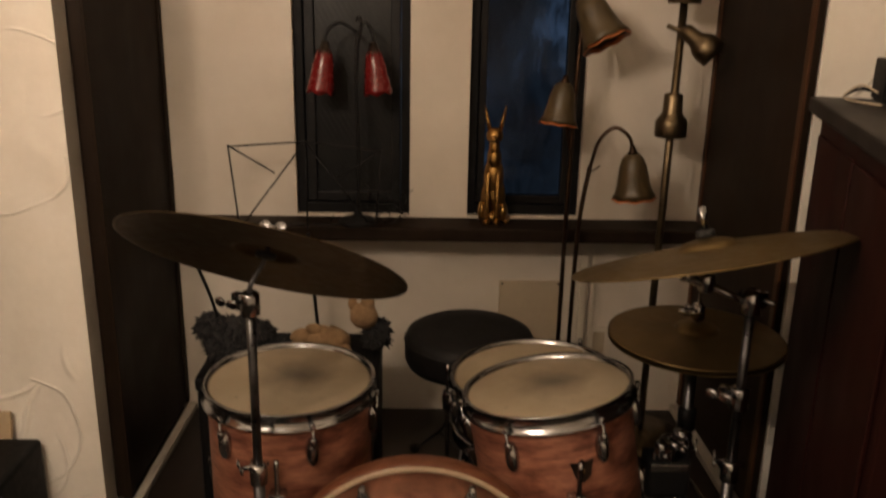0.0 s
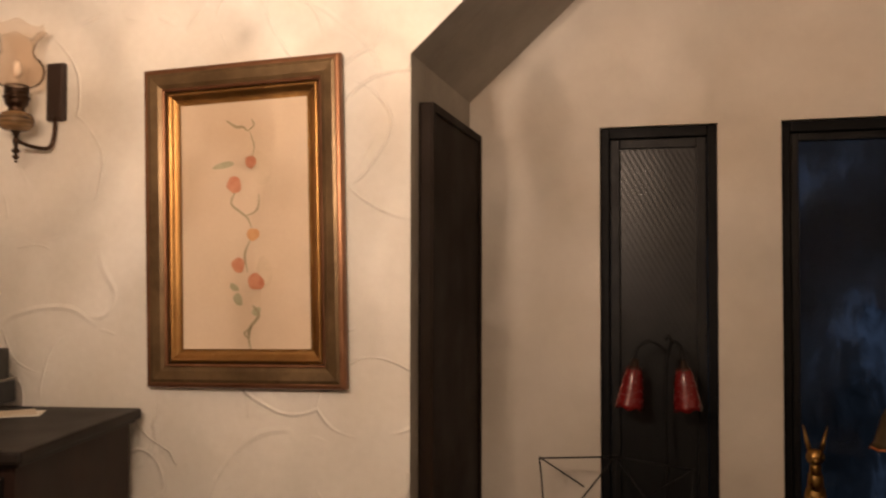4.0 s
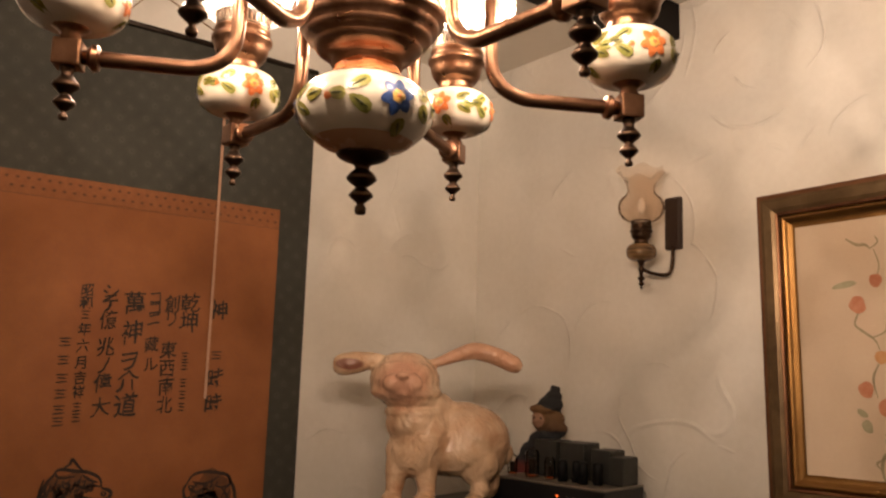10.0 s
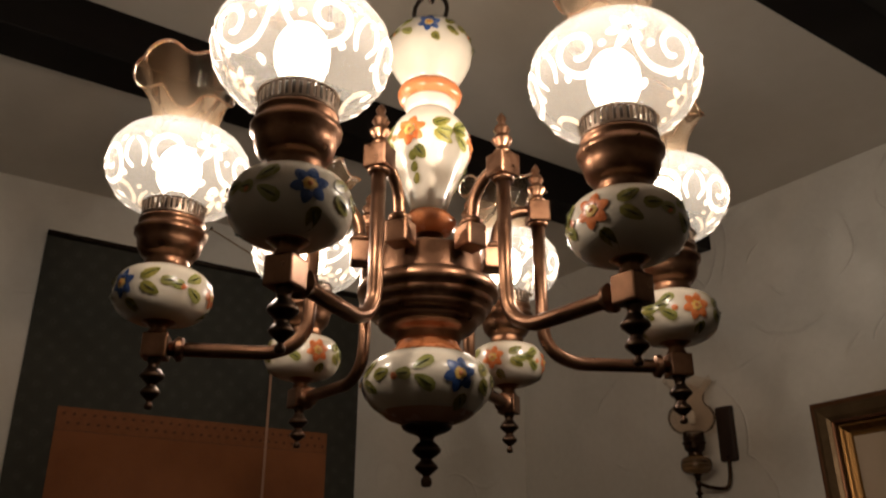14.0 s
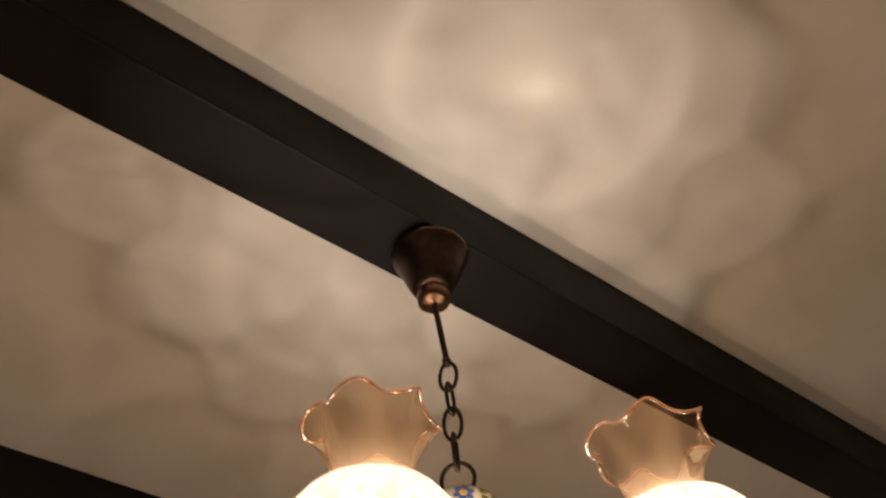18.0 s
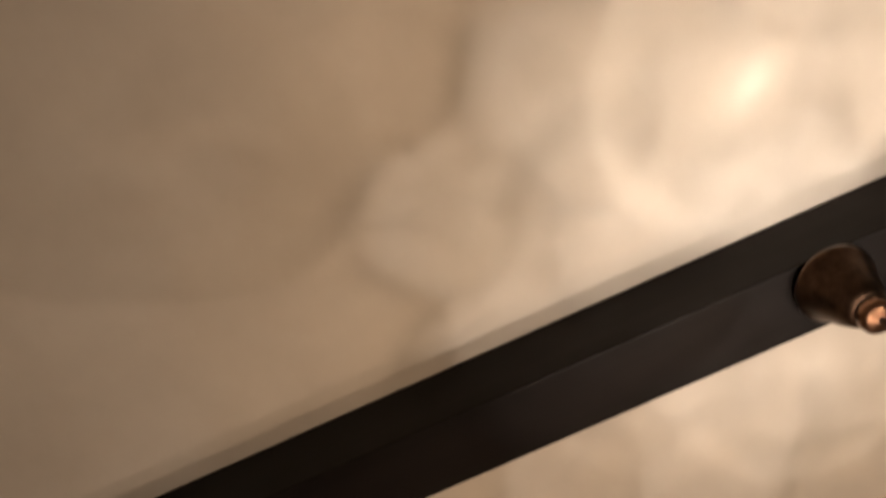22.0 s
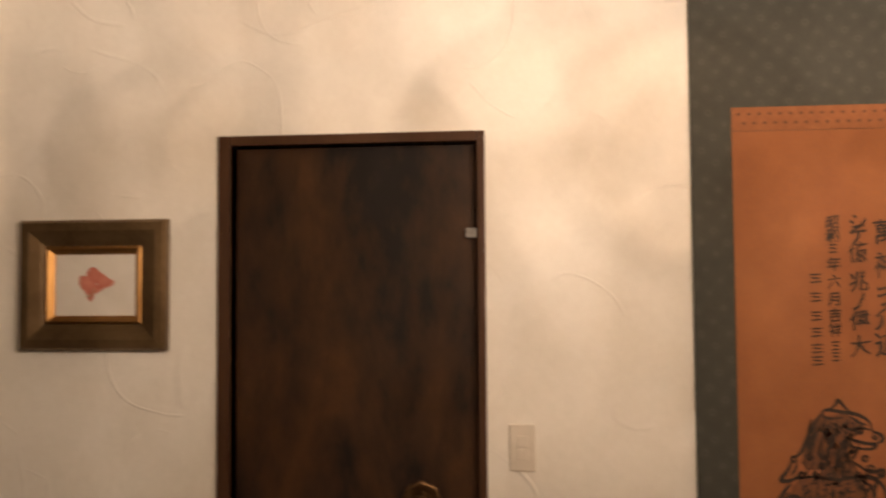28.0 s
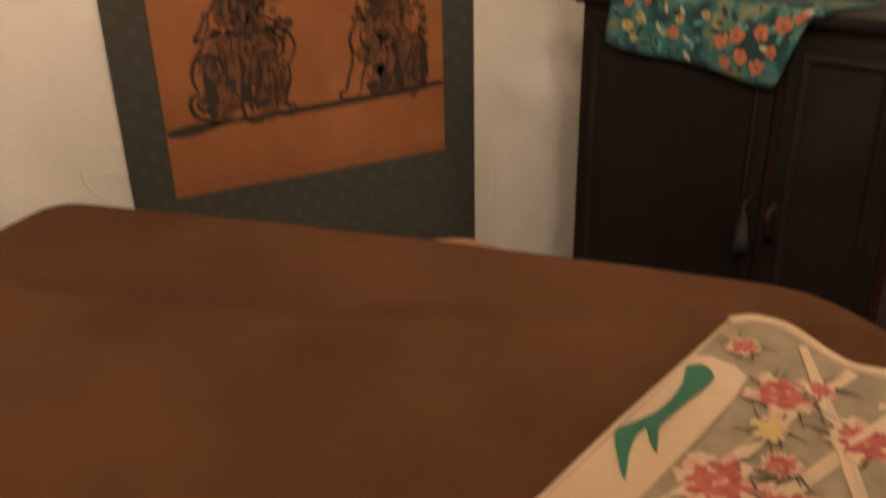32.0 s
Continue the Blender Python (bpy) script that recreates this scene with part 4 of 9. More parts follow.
WHITE_CARD = mottled("white_mount", (0.66, 0.62, 0.55), (0.74, 0.70, 0.64), 8, 0.7, bumps=0.05)
PINK_INK = mottled("red_flower_paint", (0.45, 0.10, 0.07), (0.62, 0.25, 0.18), 25, 0.7, bumps=0.05)


def moulding(w, h, prof, place):
    """A picture frame: a profile of (inset, height) run round a rectangle w by h, mitred at the corners."""
    bm = bmesh.new()
    loops = []
    for ins, ht in prof:
        loops.append([bm.verts.new(place(x, z, ht)) for x, z in ((-w / 2 + ins, -h / 2 + ins), (w / 2 - ins, -h / 2 + ins), (w / 2 - ins, h / 2 - ins), (-w / 2 + ins, h / 2 - ins))])
    for a, b in zip(loops, loops[1:]):
        for k in range(4):
            bm.faces.new((a[k], a[(k + 1) % 4], b[(k + 1) % 4], b[k]))
    bmesh.ops.recalc_face_normals(bm, faces=bm.faces)
    return bm


def disc(u, v, ru, rv, turn, place, lift=0.001, n=20, bm=None, wob=0.06):
    """A flat dab of paint."""
    bm = bm or bmesh.new()
    vs = []
    for k in range(n):
        t = 2 * math.pi * k / n
        q = 1 + wob * math.sin(3 * t + u * 40) + wob * 0.6 * math.sin(5 * t + v * 60)
        a, b = ru * q * math.cos(t), rv * q * math.sin(t)
        vs.append(bm.verts.new(place(u + a * math.cos(turn) - b * math.sin(turn), v + a * math.sin(turn) + b * math.cos(turn), lift)))
    bm.faces.new(vs)
    return bm


def stroke(pts, w, place, lift=0.001, bm=None, taper=True):
    """A brush stroke: a thin ribbon that swells and tapers."""
    bm = bm or bmesh.new()
    p = smooth_path([(a, b, 0) for a, b in pts], 5)
    rows = []
    for i, q in enumerate(p):
        d = (p[min(i + 1, len(p) - 1)] - p[max(i - 1, 0)])
        d = d.normalized() if d.length > 1e-9 else Vector((1, 0, 0))
        t = i / (len(p) - 1)
        ww = w * 0.5 * ((0.35 + 0.65 * math.sin(math.pi * min(1, 0.08 + t * 0.92))) if taper else 1.0)
        rows.append((bm.verts.new(place(q.x - d.y * ww, q.y + d.x * ww, lift)), bm.verts.new(place(q.x + d.y * ww, q.y - d.x * ww, lift))))
    for a, b in zip(rows, rows[1:]):
        bm.faces.new((a[0], a[1], b[1], b[0]))
    return bm


# painting of fruit on a vine, on the north wall
pc = Vector((-0.633, YN - 0.003, 1.489))
painting = thing("framed_painting", "painting of orange fruit in a bronze and gilt frame", "painting", tuple(pc))
painting.matrix_basis = pose(*pc, 0, -1.4, 0)          # it hangs a little askew
on_n = lambda u, v, h: Vector((u, -h, v))
PW, PH = 0.535, 0.802
part("frame", moulding(PW, PH, [(0, 0.0), (0, 0.018), (0.004, 0.026), (0.009, 0.0275), (0.020, 0.030), (0.040, 0.027), (0.055, 0.020), (0.058, 0.014)], on_n), FRAME_M, painting, "dark olive bronze frame")
part("outer_rim", moulding(PW + 0.003, PH + 0.003, [(0, 0.012), (0, 0.0215), (0.003, 0.0275), (0.010, 0.0290), (0.0135, 0.0285)], on_n), RIM_COPPER, painting, "copper-coloured outer rim")
part("inner_rim", moulding(PW, PH, [(0.0500, 0.0235), (0.0525, 0.0250), (0.0565, 0.0235), (0.0583, 0.0190)], on_n), RIM_COPPER, painting, "copper-coloured inner bead")
part("gilt_liner", moulding(PW, PH, [(0.0582, 0.0135), (0.063, 0.0185), (0.067, 0.0190), (0.0715, 0.0165), (0.076, 0.0125), (0.081, 0.0095), (0.087, 0.0078), (0.0935, 0.0074)], on_n), GOLD, painting, "gilt inner frame")
part("canvas", box_bm((-PW / 2 + 0.0930, -0.006, -PH / 2 + 0.0930), (PW / 2 - 0.0930, -0.001, PH / 2 - 0.0930)), CANVAS, painting, "cream canvas")
for nm, m_, a in (("fruit", FRUIT, (0.020, 0.155, 0.019, 0.020, 0.2)), ("fruit", FRUIT, (-0.026, 0.100, 0.024, 0.027, 0.4)), ("fruit", FRUIT2, (0.024, -0.025, 0.022, 0.019, 0.2)),
                  ("fruit", FRUIT, (-0.018, -0.100, 0.022, 0.024, 0.1)), ("fruit", FRUIT, (0.030, -0.142, 0.029, 0.025, -0.5)), ("wash", BLUSH, (0.045, 0.140, 0.030, 0.045, 0.4)), ("wash", BLUSH, (0.052, -0.120, 0.022, 0.040, 0.0))):
    k_ = 1.0 if nm == "wash" else 0.80
    part(nm, disc(a[0], a[1], a[2] * k_, a[3] * k_, a[4], on_n, 0.0068 if nm == "wash" else 0.0075), m_, painting)
for pts, w in (([(-0.045, 0.262), (-0.02, 0.245), (0.0, 0.243), (0.012, 0.232)], 0.007), ([(0.012, 0.232), (0.030, 0.246), (0.024, 0.262)], 0.004), ([(0.02, 0.23), (0.03, 0.19), (0.02, 0.16)], 0.003),
               ([(-0.02, 0.09), (-0.035, 0.055), (-0.015, 0.035), (0.01, 0.015), (0.02, -0.01)], 0.006), ([(0.0, 0.02), (0.035, 0.035), (0.042, 0.075)], 0.004), ([(0.015, -0.04), (0.0, -0.075), (0.008, -0.12)], 0.005),
               ([(0.02, -0.20), (0.036, -0.225), (0.012, -0.255), (0.008, -0.285), (0.016, -0.315)], 0.008), ([(0.016, -0.255), (-0.004, -0.268), (0.006, -0.282)], 0.005)):
    part("vine", stroke(pts, w, on_n, 0.0071), STEMP, painting)
for a in ((-0.055, 0.150, 0.030, 0.008, 0.15), (-0.020, -0.185, 0.012, 0.016, 0.4), (-0.030, -0.155, 0.008, 0.014, 1.0), (0.030, -0.215, 0.013, 0.010, 0.6)):
    part("leaf", disc(a[0], a[1], a[2], a[3], a[4], on_n, 0.0070), LEAFP, painting)

# small picture on the west wall
on_w = lambda u, v, h: Vector((h, -u, v))          # u to the right as one faces the wall
sp = thing("framed_picture", "small red flower picture in an olive and gilt frame", "picture", (XW + 0.003, -1.658, 1.440))
SPW, SPH = 0.424, 0.362
part("frame", moulding(SPW, SPH, [(0, 0.0), (0, 0.022), (0.008, 0.032), (0.030, 0.034), (0.060, 0.024), (0.072, 0.018)], on_w), FRAME_M, sp, "olive bronze frame")
part("gilt_liner", moulding(SPW, SPH, [(0.0722, 0.0175), (0.080, 0.021), (0.092, 0.010), (0.096, 0.006)], on_w), GOLD, sp, "gilt inner frame")
part("mount", box_bm((0.001, -SPW / 2 + 0.0955, -SPH / 2 + 0.0955), (0.006, SPW / 2 - 0.0955, SPH / 2 - 0.0955)), WHITE_CARD, sp, "white card")
for u, v, a, b, tn in ((-0.015, 0.018, 0.040, 0.016, 0.5), (0.008, 0.022, 0.018, 0.030, 0.2), (0.024, 0.004, 0.026, 0.020, 0.7), (-0.030, 0.002, 0.026, 0.010, -0.3), (0.000, -0.012, 0.030, 0.012, -0.4), (0.012, -0.030, 0.010, 0.014, 0.2)):
    part("petal", disc(u, v, a, b, tn, on_w, 0.0072 + 0.0004 * (u + 0.05) * 10), PINK_INK, sp)
part("stem", stroke([(0.0, -0.01), (0.012, -0.03), (0.026, -0.032)], 0.004, on_w, 0.0082), STEMP, sp)

# sconce: one lamp of the chandelier's kind, unlit
sconce = thing("wall_sconce", "unlit oil-lamp style wall sconce with clear glass and a bronze bracket", "wall lamp", (-1.237, 1.616, 1.665))
SZ = 1.665 - 1.585                             # the lamp stands this much higher than those of the chandelier


def sprof(profile):
    return [(r * 1.05, 0.16 + (z - ZB + SZ - 1.665 - 0.16) * 1.09) for r, z in profile]


part("finial", lathe(sprof(FIN_BOT), 16), DARK_BRONZE, sconce, smooth=45)
part("stem", lathe(sprof(STEM), 16), DARK_BRONZE, sconce, smooth=45)
part("joint", blob((0, 0, 0.0434), (0.0085, 0.0085, 0.014), seg=14, rings=8), DARK_BRONZE, sconce, smooth=60)
part("glass_font", lathe(sprof(FONT), 32), mottled("amber_font", (0.022, 0.011, 0.005), (0.34, 0.20, 0.09), 34, 0.08, 0.1, stretch=(0.3, 0.3, 2.2)), sconce, "amber glass font", smooth=60)
part("burner", lathe(sprof(HOLD), 32), DARK_BRONZE, sconce, smooth=40)
gb = gallery_bm()
gb.transform(Matrix.Translation((0, 0, 0.16)) @ Matrix.Diagonal((1.05, 1.05, 1.09, 1)) @ Matrix.Translation((0, 0, -ZB + SZ - 1.825)))
part("gallery", gb, DARK_BRONZE, sconce)
wide = [(q * (1.0 if k < 8 else 1.22 + 0.015 * (k - 8)), z) for k, (q, z) in enumerate(GLOBE)]   # this shade flares more at its rim
part("glass_shade", lathe(sprof(wide), 40, wave=frill, cap=False), GLASS_CLEAR, sconce, "clear glass globe with a frilled chimney", smooth=80)
part("bulb", blob((0, 0, 0.228), (0.013, 0.013, 0.024), seg=14, rings=8), mat("unlit_bulb", (0.75, 0.70, 0.62), 0.25), sconce, smooth=80)
bp = (0.047, 0.094)                            # towards the back plate
br = [(0, 0, 0.044), (bp[0] * 0.35, bp[1] * 0.35, 0.033), (bp[0] * 0.8, bp[1] * 0.75, 0.032), (bp[0], bp[1] * 0.85, 0.060), (bp[0], bp[1] * 0.9, 0.120)]
part("bracket", tube(smooth_path(br, 5), 0.0055, 8), DARK_BRONZE, sconce, "curved bronze bracket", smooth=50)
part("back_plate", box_bm((bp[0] - 0.028, bp[1] - 0.014, 0.105), (bp[0] + 0.028, bp[1] + 0.0045, 0.262), 0.008), wood("sconce_plate", (0.020, 0.010, 0.007), (0.045, 0.022, 0.013), 0.35), sconce, "dark wooden back plate")

# spotlights under the second beam
def spot(y, low=0.0, name="ceiling_spotlight"):
    t = thing(name, "small black spotlight hanging from the dark beam, switched off", "spotlight", (-1.232, y, 2.412), group="spotlights on the beam")
    part("base", lathe([(0.0, -0.020), (0.014, -0.020), (0.017, -0.016), (0.017, -0.001), (0.0, 0.0)], 20), BLACK_METAL, t, smooth=40)
    part("stem", tube([(0, 0, -0.018), (-0.004, 0.004, -0.045), (-0.010, 0.006, -0.100 - low)], 0.004, 8), BLACK_METAL, t, smooth=60)
    tilt = pose(-0.012, 0.006, -0.098 - low, 7, -6, 0)
    b = lathe([(0.0, 0.004), (0.018, 0.003), (0.026, -0.004), (0.031, -0.020), (0.031, -0.108), (0.0295, -0.112), (0.027, -0.108), (0.024, -0.085), (0.0, -0.084)], 28)
    b.transform(tilt)
    part("head", b, BLACK_METAL, t, "black cylindrical head", smooth=40)
    l = lathe([(0.0, -0.088), (0.020, -0.087), (0.022, -0.092), (0.014, -0.098), (0.0, -0.100)], 20)
    l.transform(tilt)
    part("bulb", l, WHITE_CARD, t, "white reflector bulb", smooth=60)
    return t


spot(-0.724, 0.016)
spot(-1.702, 0.026)

# hanging scroll on the west wall
CLOTH = mottled("scroll_brocade", (0.046, 0.046, 0.037), (0.076, 0.074, 0.058), 40, 0.8, grain=300, bumps=0.3)
cv = coords(CLOTH, (1, 1, 1))
cvo = node(CLOTH, "ShaderNodeTexVoronoi", Scale=21.0, Randomness=0.22)
cturn = node(CLOTH, "ShaderNodeMapping", Rotation=(radians(38), 0, 0))
wire(CLOTH, cv, cturn.inputs["Vector"])
wire(CLOTH, cturn.outputs[0], cvo.inputs["Vector"])
cr1 = ramp(CLOTH, cvo.outputs["Distance"], [(0.07, (0.050, 0.048, 0.038)), (0.13, (0.070, 0.068, 0.056)), (0.24, (0.049, 0.048, 0.038)), (0.50, (0.043, 0.043, 0.034))])
cmx = node(CLOTH, "ShaderNodeMix")
cmx.data_type = "RGBA"
cmx.inputs[0].default_value = 0.7
for l in list(CLOTH.node_tree.links):
    if l.to_socket == bsdf(CLOTH).inputs["Base Color"]:
        wire(CLOTH, l.from_socket, cmx.inputs[6])
wire(CLOTH, cr1, cmx.inputs[7])
wire(CLOTH, cmx.outputs[2], bsdf(CLOTH).inputs["Base Color"])
SILK = mottled("orange_brown_paper", (0.235, 0.080, 0.026), (0.335, 0.123, 0.041), 5.0, 0.75, grain=90, bumps=0.15)
SILK2 = mottled("orange_brown_band", (0.22, 0.078, 0.026), (0.29, 0.108, 0.038), 60, 0.75, grain=90, bumps=0.3)
INK = mottled("black_ink", (0.018, 0.012, 0.009), (0.050, 0.028, 0.016), 60, 0.7, bumps=0.05)
CORD = mottled("pale_ribbon", (0.42, 0.24, 0.15), (0.52, 0.32, 0.21), 60, 0.7)
SY0, SY1, SZ0, SZ1 = -0.031, 0.987, 0.150, 2.372
scroll = thing("hanging_scroll", "long hanging scroll with ink calligraphy and lions on orange paper", "scroll", (XW + 0.004, (SY0 + SY1) / 2, 0.0))
SYC = (SY0 + SY1) / 2
on_s = lambda u, v, h: Vector((h, u, v))           # u along +y from the scroll's middle


def sheet(u0, u1, v0, v1, h, th, sag=0.0, n=14):
    """A thin hanging sheet with a slight wave."""
    bm = bmesh.new()
    rows = []
    for i in range(n + 1):
        v = v0 + (v1 - v0) * i / n
        row = []
        for j in range(7):
            u = u0 + (u1 - u0) * j / 6
            w = sag * (math.sin(v * 2.1 + 0.6) + 0.5 * math.sin(v * 4.7 + u * 2))
            row.append(bm.verts.new((h + w, u, v)))
        rows.append(row)
    for a, b in zip(rows, rows[1:]):
        for j in range(6):
            bm.faces.new((a[j], a[j + 1], b[j + 1], b[j]))
    g = bmesh.ops.extrude_face_region(bm, geom=list(bm.faces))
    for v in g["geom"]:
        if isinstance(v, bmesh.types.BMVert):
            v.co.x -= th
    bmesh.ops.recalc_face_normals(bm, faces=bm.faces)
    return bm


HW = (SY1 - SY0) / 2
IN0, IN1, IZ0, IZ1 = 0.074 - SYC, 0.880 - SYC, 0.535, 1.890
part("mount_cloth", sheet(-HW, HW, SZ0, SZ1, 0.008, 0.002), CLOTH, scroll, "grey-green patterned brocade")
part("paper", sheet(IN0, IN1, IZ0 + 0.03, IZ1 - 0.063, 0.0105, 0.001), SILK, scroll, "orange-brown paper")
for z0, z1 in ((IZ0, IZ0 + 0.029), (IZ1 - 0.062, IZ1)):
    part("band", sheet(IN0, IN1, z0, z1, 0.0107, 0.001, n=2), SILK2, scroll)
DOT_M = mottled("woven_dot", (0.10, 0.040, 0.018), (0.15, 0.058, 0.024), 60, 0.8)
dot = disc(0, 0, 0.0055, 0.0042, 0.3, on_s, 0.0, 7)
dot_ob = part("woven_dot", dot, DOT_M, scroll)
for k in range(60):
    o = dot_ob if k == 0 else new("woven_dot", dot_ob.data)
    o.parent = scroll
    o.matrix_basis = Matrix.Translation((0.0112, IN0 + 0.018 + 0.0262 * (k // 2) + 0.013 * (k % 2), IZ1 - 0.018 - 0.024 * (k % 2)))
part("top_rod", tube([(0.010, -HW, SZ1), (0.010, HW, SZ1)], 0.009, 12), DARK_IRON, scroll, smooth=60)
part("bottom_rod", tube([(0.016, -HW - 0.03, SZ0), (0.016, HW + 0.03, SZ0)], 0.015, 16), CABINET_RED, scroll, smooth=60)
part("hanging_cord", tube([(0.012, -0.14, SZ1 + 0.008), (0.006, 0.434 - SYC, 2.496), (0.012, 0.24, SZ1 + 0.008)], 0.0022, 6), BRASS_OLD, scroll)
part("nail", tube([(-0.003, 0.434 - SYC, 2.497), (0.014, 0.434 - SYC, 2.499)], 0.003, 8), DARK_IRON, scroll)
part("ribbon", sheet(0.667 - SYC - 0.004, 0.667 - SYC + 0.004, 1.296, SZ1 - 0.01, 0.032, 0.0015, 0.004), CORD, scroll, "pale hanging ribbon")

# calligraphy, in columns from the right
def writing(text, u, v, size, parent, lift=0.0125):
    cu = bpy.data.curves.new("txt", "FONT")
    cu.body, cu.size, cu.align_x, cu.align_y = text, size, "CENTER", "CENTER"
    cu.extrude, cu.resolution_u, cu.offset = 0.0002, 4, 0.0003 + 0.0005 * random.Random(text + str(u)).random()
    tmp = bpy.data.objects.new("txt", cu)
    scene.collection.objects.link(tmp)
    me = bpy.data.meshes.new_from_object(tmp.evaluated_get(bpy.context.evaluated_depsgraph_get()))
    bpy.data.objects.remove(tmp)
    q = Vector((u * 17, v * 23, 0.7))
    slant = 0.10 + 0.08 * noise.noise(q)
    tall = 1.08 + 0.16 * noise.noise(q * 1.9)
    for p in me.vertices:
        c = p.co
        w1 = noise.noise_vector(Vector((c.x, c.y, 0)) * (2.2 / size) + q)
        w2 = noise.noise_vector(Vector((c.x, c.y, 0)) * (7.0 / size) + q * 2)
        c.x, c.y = c.x + size * (0.10 * w1.x + 0.022 * w2.x), (c.y + slant * c.x) * tall + size * (0.08 * w1.y + 0.022 * w2.y)
    me.transform(Matrix(((0, 0, 1, lift), (1, 0, 0, u), (0, 1, 0, v), (0, 0, 0, 1))))
    me.materials.append(INK)
    ob = new("character", me)
    ob.parent = parent
    return ob


def to_uv(px_, py_):
    """Place on the paper from a share of the calligraphy's block: across from the right, down from the top."""
    return 0.700 - SYC - px_ * 0.450, 1.588 - py_ * 0.345


COLUMNS = (
    (0.00, 0.050, (("\u795e", 0.10), ("\u6642", 0.69), ("\u6642", 0.90))),
    (0.20, 0.054, (("\u4e7e", 0.06), ("\u5764", 0.22))),
    (0.32, 0.042, (("\u5275", 0.08), ("\u30ea", 0.20), ("\u6771", 0.46), ("\u897f", 0.61), ("\u5357", 0.76), ("\u5317", 0.91))),
    (0.43, 0.036, (("\u30b3", 0.03), ("\u30b3", 0.12), ("\u30cb", 0.21), ("\u85cf", 0.42), ("\u30eb", 0.58))),
    (0.56, 0.056, (("\u842c", 0.09), ("\u795e", 0.33), ("\u30f2", 0.56), ("\u4ecb", 0.72), ("\u9053", 0.92))),
    (0.71, 0.046, (("\u30b7", 0.02), ("\u30c6", 0.10), ("\u5104", 0.24), ("\u5146", 0.45), ("\u30ce", 0.60), ("\u5049", 0.74), ("\u5927", 0.93))),
    (0.845, 0.030, (("\u662d", 0.01), ("\u548c", 0.11), ("\u5e74", 0.32), ("\u516d", 0.45), ("\u6708", 0.58), ("\u5409", 0.70), ("\u7965", 0.81))),
)
for cx, size, chars in COLUMNS:
    for c, cy in chars:
        u, v = to_uv(cx, cy)
        o = writing(c, u, v, size * 1.14, scroll)
for cx, ys, w in ((0.00, (0.48,), 0.034), (0.21, (0.50, 0.58, 0.72, 0.82, 0.92), 0.020), (0.845, (0.20, 0.92, 1.0), 0.022), (0.945, (0.42, 0.56, 0.70, 0.82, 0.94, 1.03), 0.030)):
    for cy in ys:
        u, v = to_uv(cx, cy)
        for k, (du, dv, ln, tn) in enumerate(((0, 0.010, w, 0.05), (0.002, 0.001, w * 0.8, -0.06), (-0.001, -0.009, w, 0.1))):
            part("ink_bar", stroke([(u - ln / 2, v + dv - tn * ln / 2), (u, v + dv), (u + ln / 2, v + dv + tn * ln / 2)], 0.0045, on_s, 0.0125), INK, scroll)


# the two guardian lions, drawn with the brush: points are (across, up) in millimetres from the left foot of the sheet's ground line
LION_WASH = mottled("brown_ink_wash", (0.085, 0.034, 0.014), (0.19, 0.068, 0.024), 26, 0.75)


def sheet_pt(p):
    x = p[0] if p[0] > 420 else 215 + 0.92 * (p[0] - 215)
    return IN0 + 0.001 * x, 0.716 + 0.001 * (0.9 * p[1] - 0.0625 * x)


def ink(pts, w=5.0, lift=0.0125):
    part("brush_stroke", stroke([sheet_pt(p) for p in pts], 0.0018 * w, on_s, lift), INK, scroll)


def wash(x, y, rx, ry, turn=0.0, dark=False):
    u, v = sheet_pt((x, y))
    part("ink_wash", disc(u, v, 0.001 * rx, 0.001 * ry, turn, on_s, 0.0121 if dark else 0.0118 + 0.000004 * rx, wob=0.16), INK if dark else LION_WASH, scroll)


def curl(x, y, r, turns=1.3, start=0.0, w=3.5):
    ink([(x + r * (1 - 0.055 * t) * math.cos(start + turns * 0.5 * t), y + r * (1 - 0.055 * t) * math.sin(start + turns * 0.5 * t)) for t in range(14)], w)


def hatch(x0, x1, y0, y1, count, dx, dy, w, seed):
    r = random.Random(seed)
    for _ in range(count):
        x, y, k = r.uniform(x0, x1), r.uniform(y0, y1), r.uniform(0.6, 1.2)
        ink([(x - dx * k, y - dy * k), (x + r.uniform(-2, 2), y), (x + dx * k, y + dy * k)], w)


# the lion with a horn, looking to the other one
wash(252, 396, 50, 46)
wash(208, 328, 50, 54, 0.4)
wash(225, 205, 95, 85, 0.3)
wash(152, 112, 56, 88, 0.3)
wash(290, 112, 44, 86)
ink([(225, 452), (245, 470), (250, 482), (268, 462), (285, 445)], 4.5)
ink([(205, 444), (222, 452), (262, 448), (300, 444), (330, 428), (338, 400)], 5.5)
ink([(205, 444), (214, 430), (236, 428), (250, 434)], 4)
ink([(280, 438), (300, 425), (326, 416)], 4)
ink([(338, 400), (362, 392), (364, 376), (344, 366)], 5.5)
ink([(258, 410), (288, 400), (306, 408), (334, 404)], 5.5)
curl(308, 398, 10, 1.2, 0.4)
ink([(262, 380), (290, 372), (318, 366), (346, 364), (338, 352), (306, 350), (276, 358)], 5)
curl(346, 384, 8, 1.1, 2.0)
curl(215, 396, 13, 1.2, 1.0)
curl(240, 408, 12, 1.2, 2.2)
curl(262, 362, 10, 1.2, 3.0)
ink([(206, 440), (184, 410), (168, 372), (152, 336), (138, 318), (120, 310)], 6)
ink([(196, 402), (186, 372), (172, 344), (168, 322)], 5)
ink([(212, 382), (202, 352), (196, 326), (206, 310)], 4.5)
ink([(236, 372), (222, 342), (216, 316), (226, 300)], 4.5)
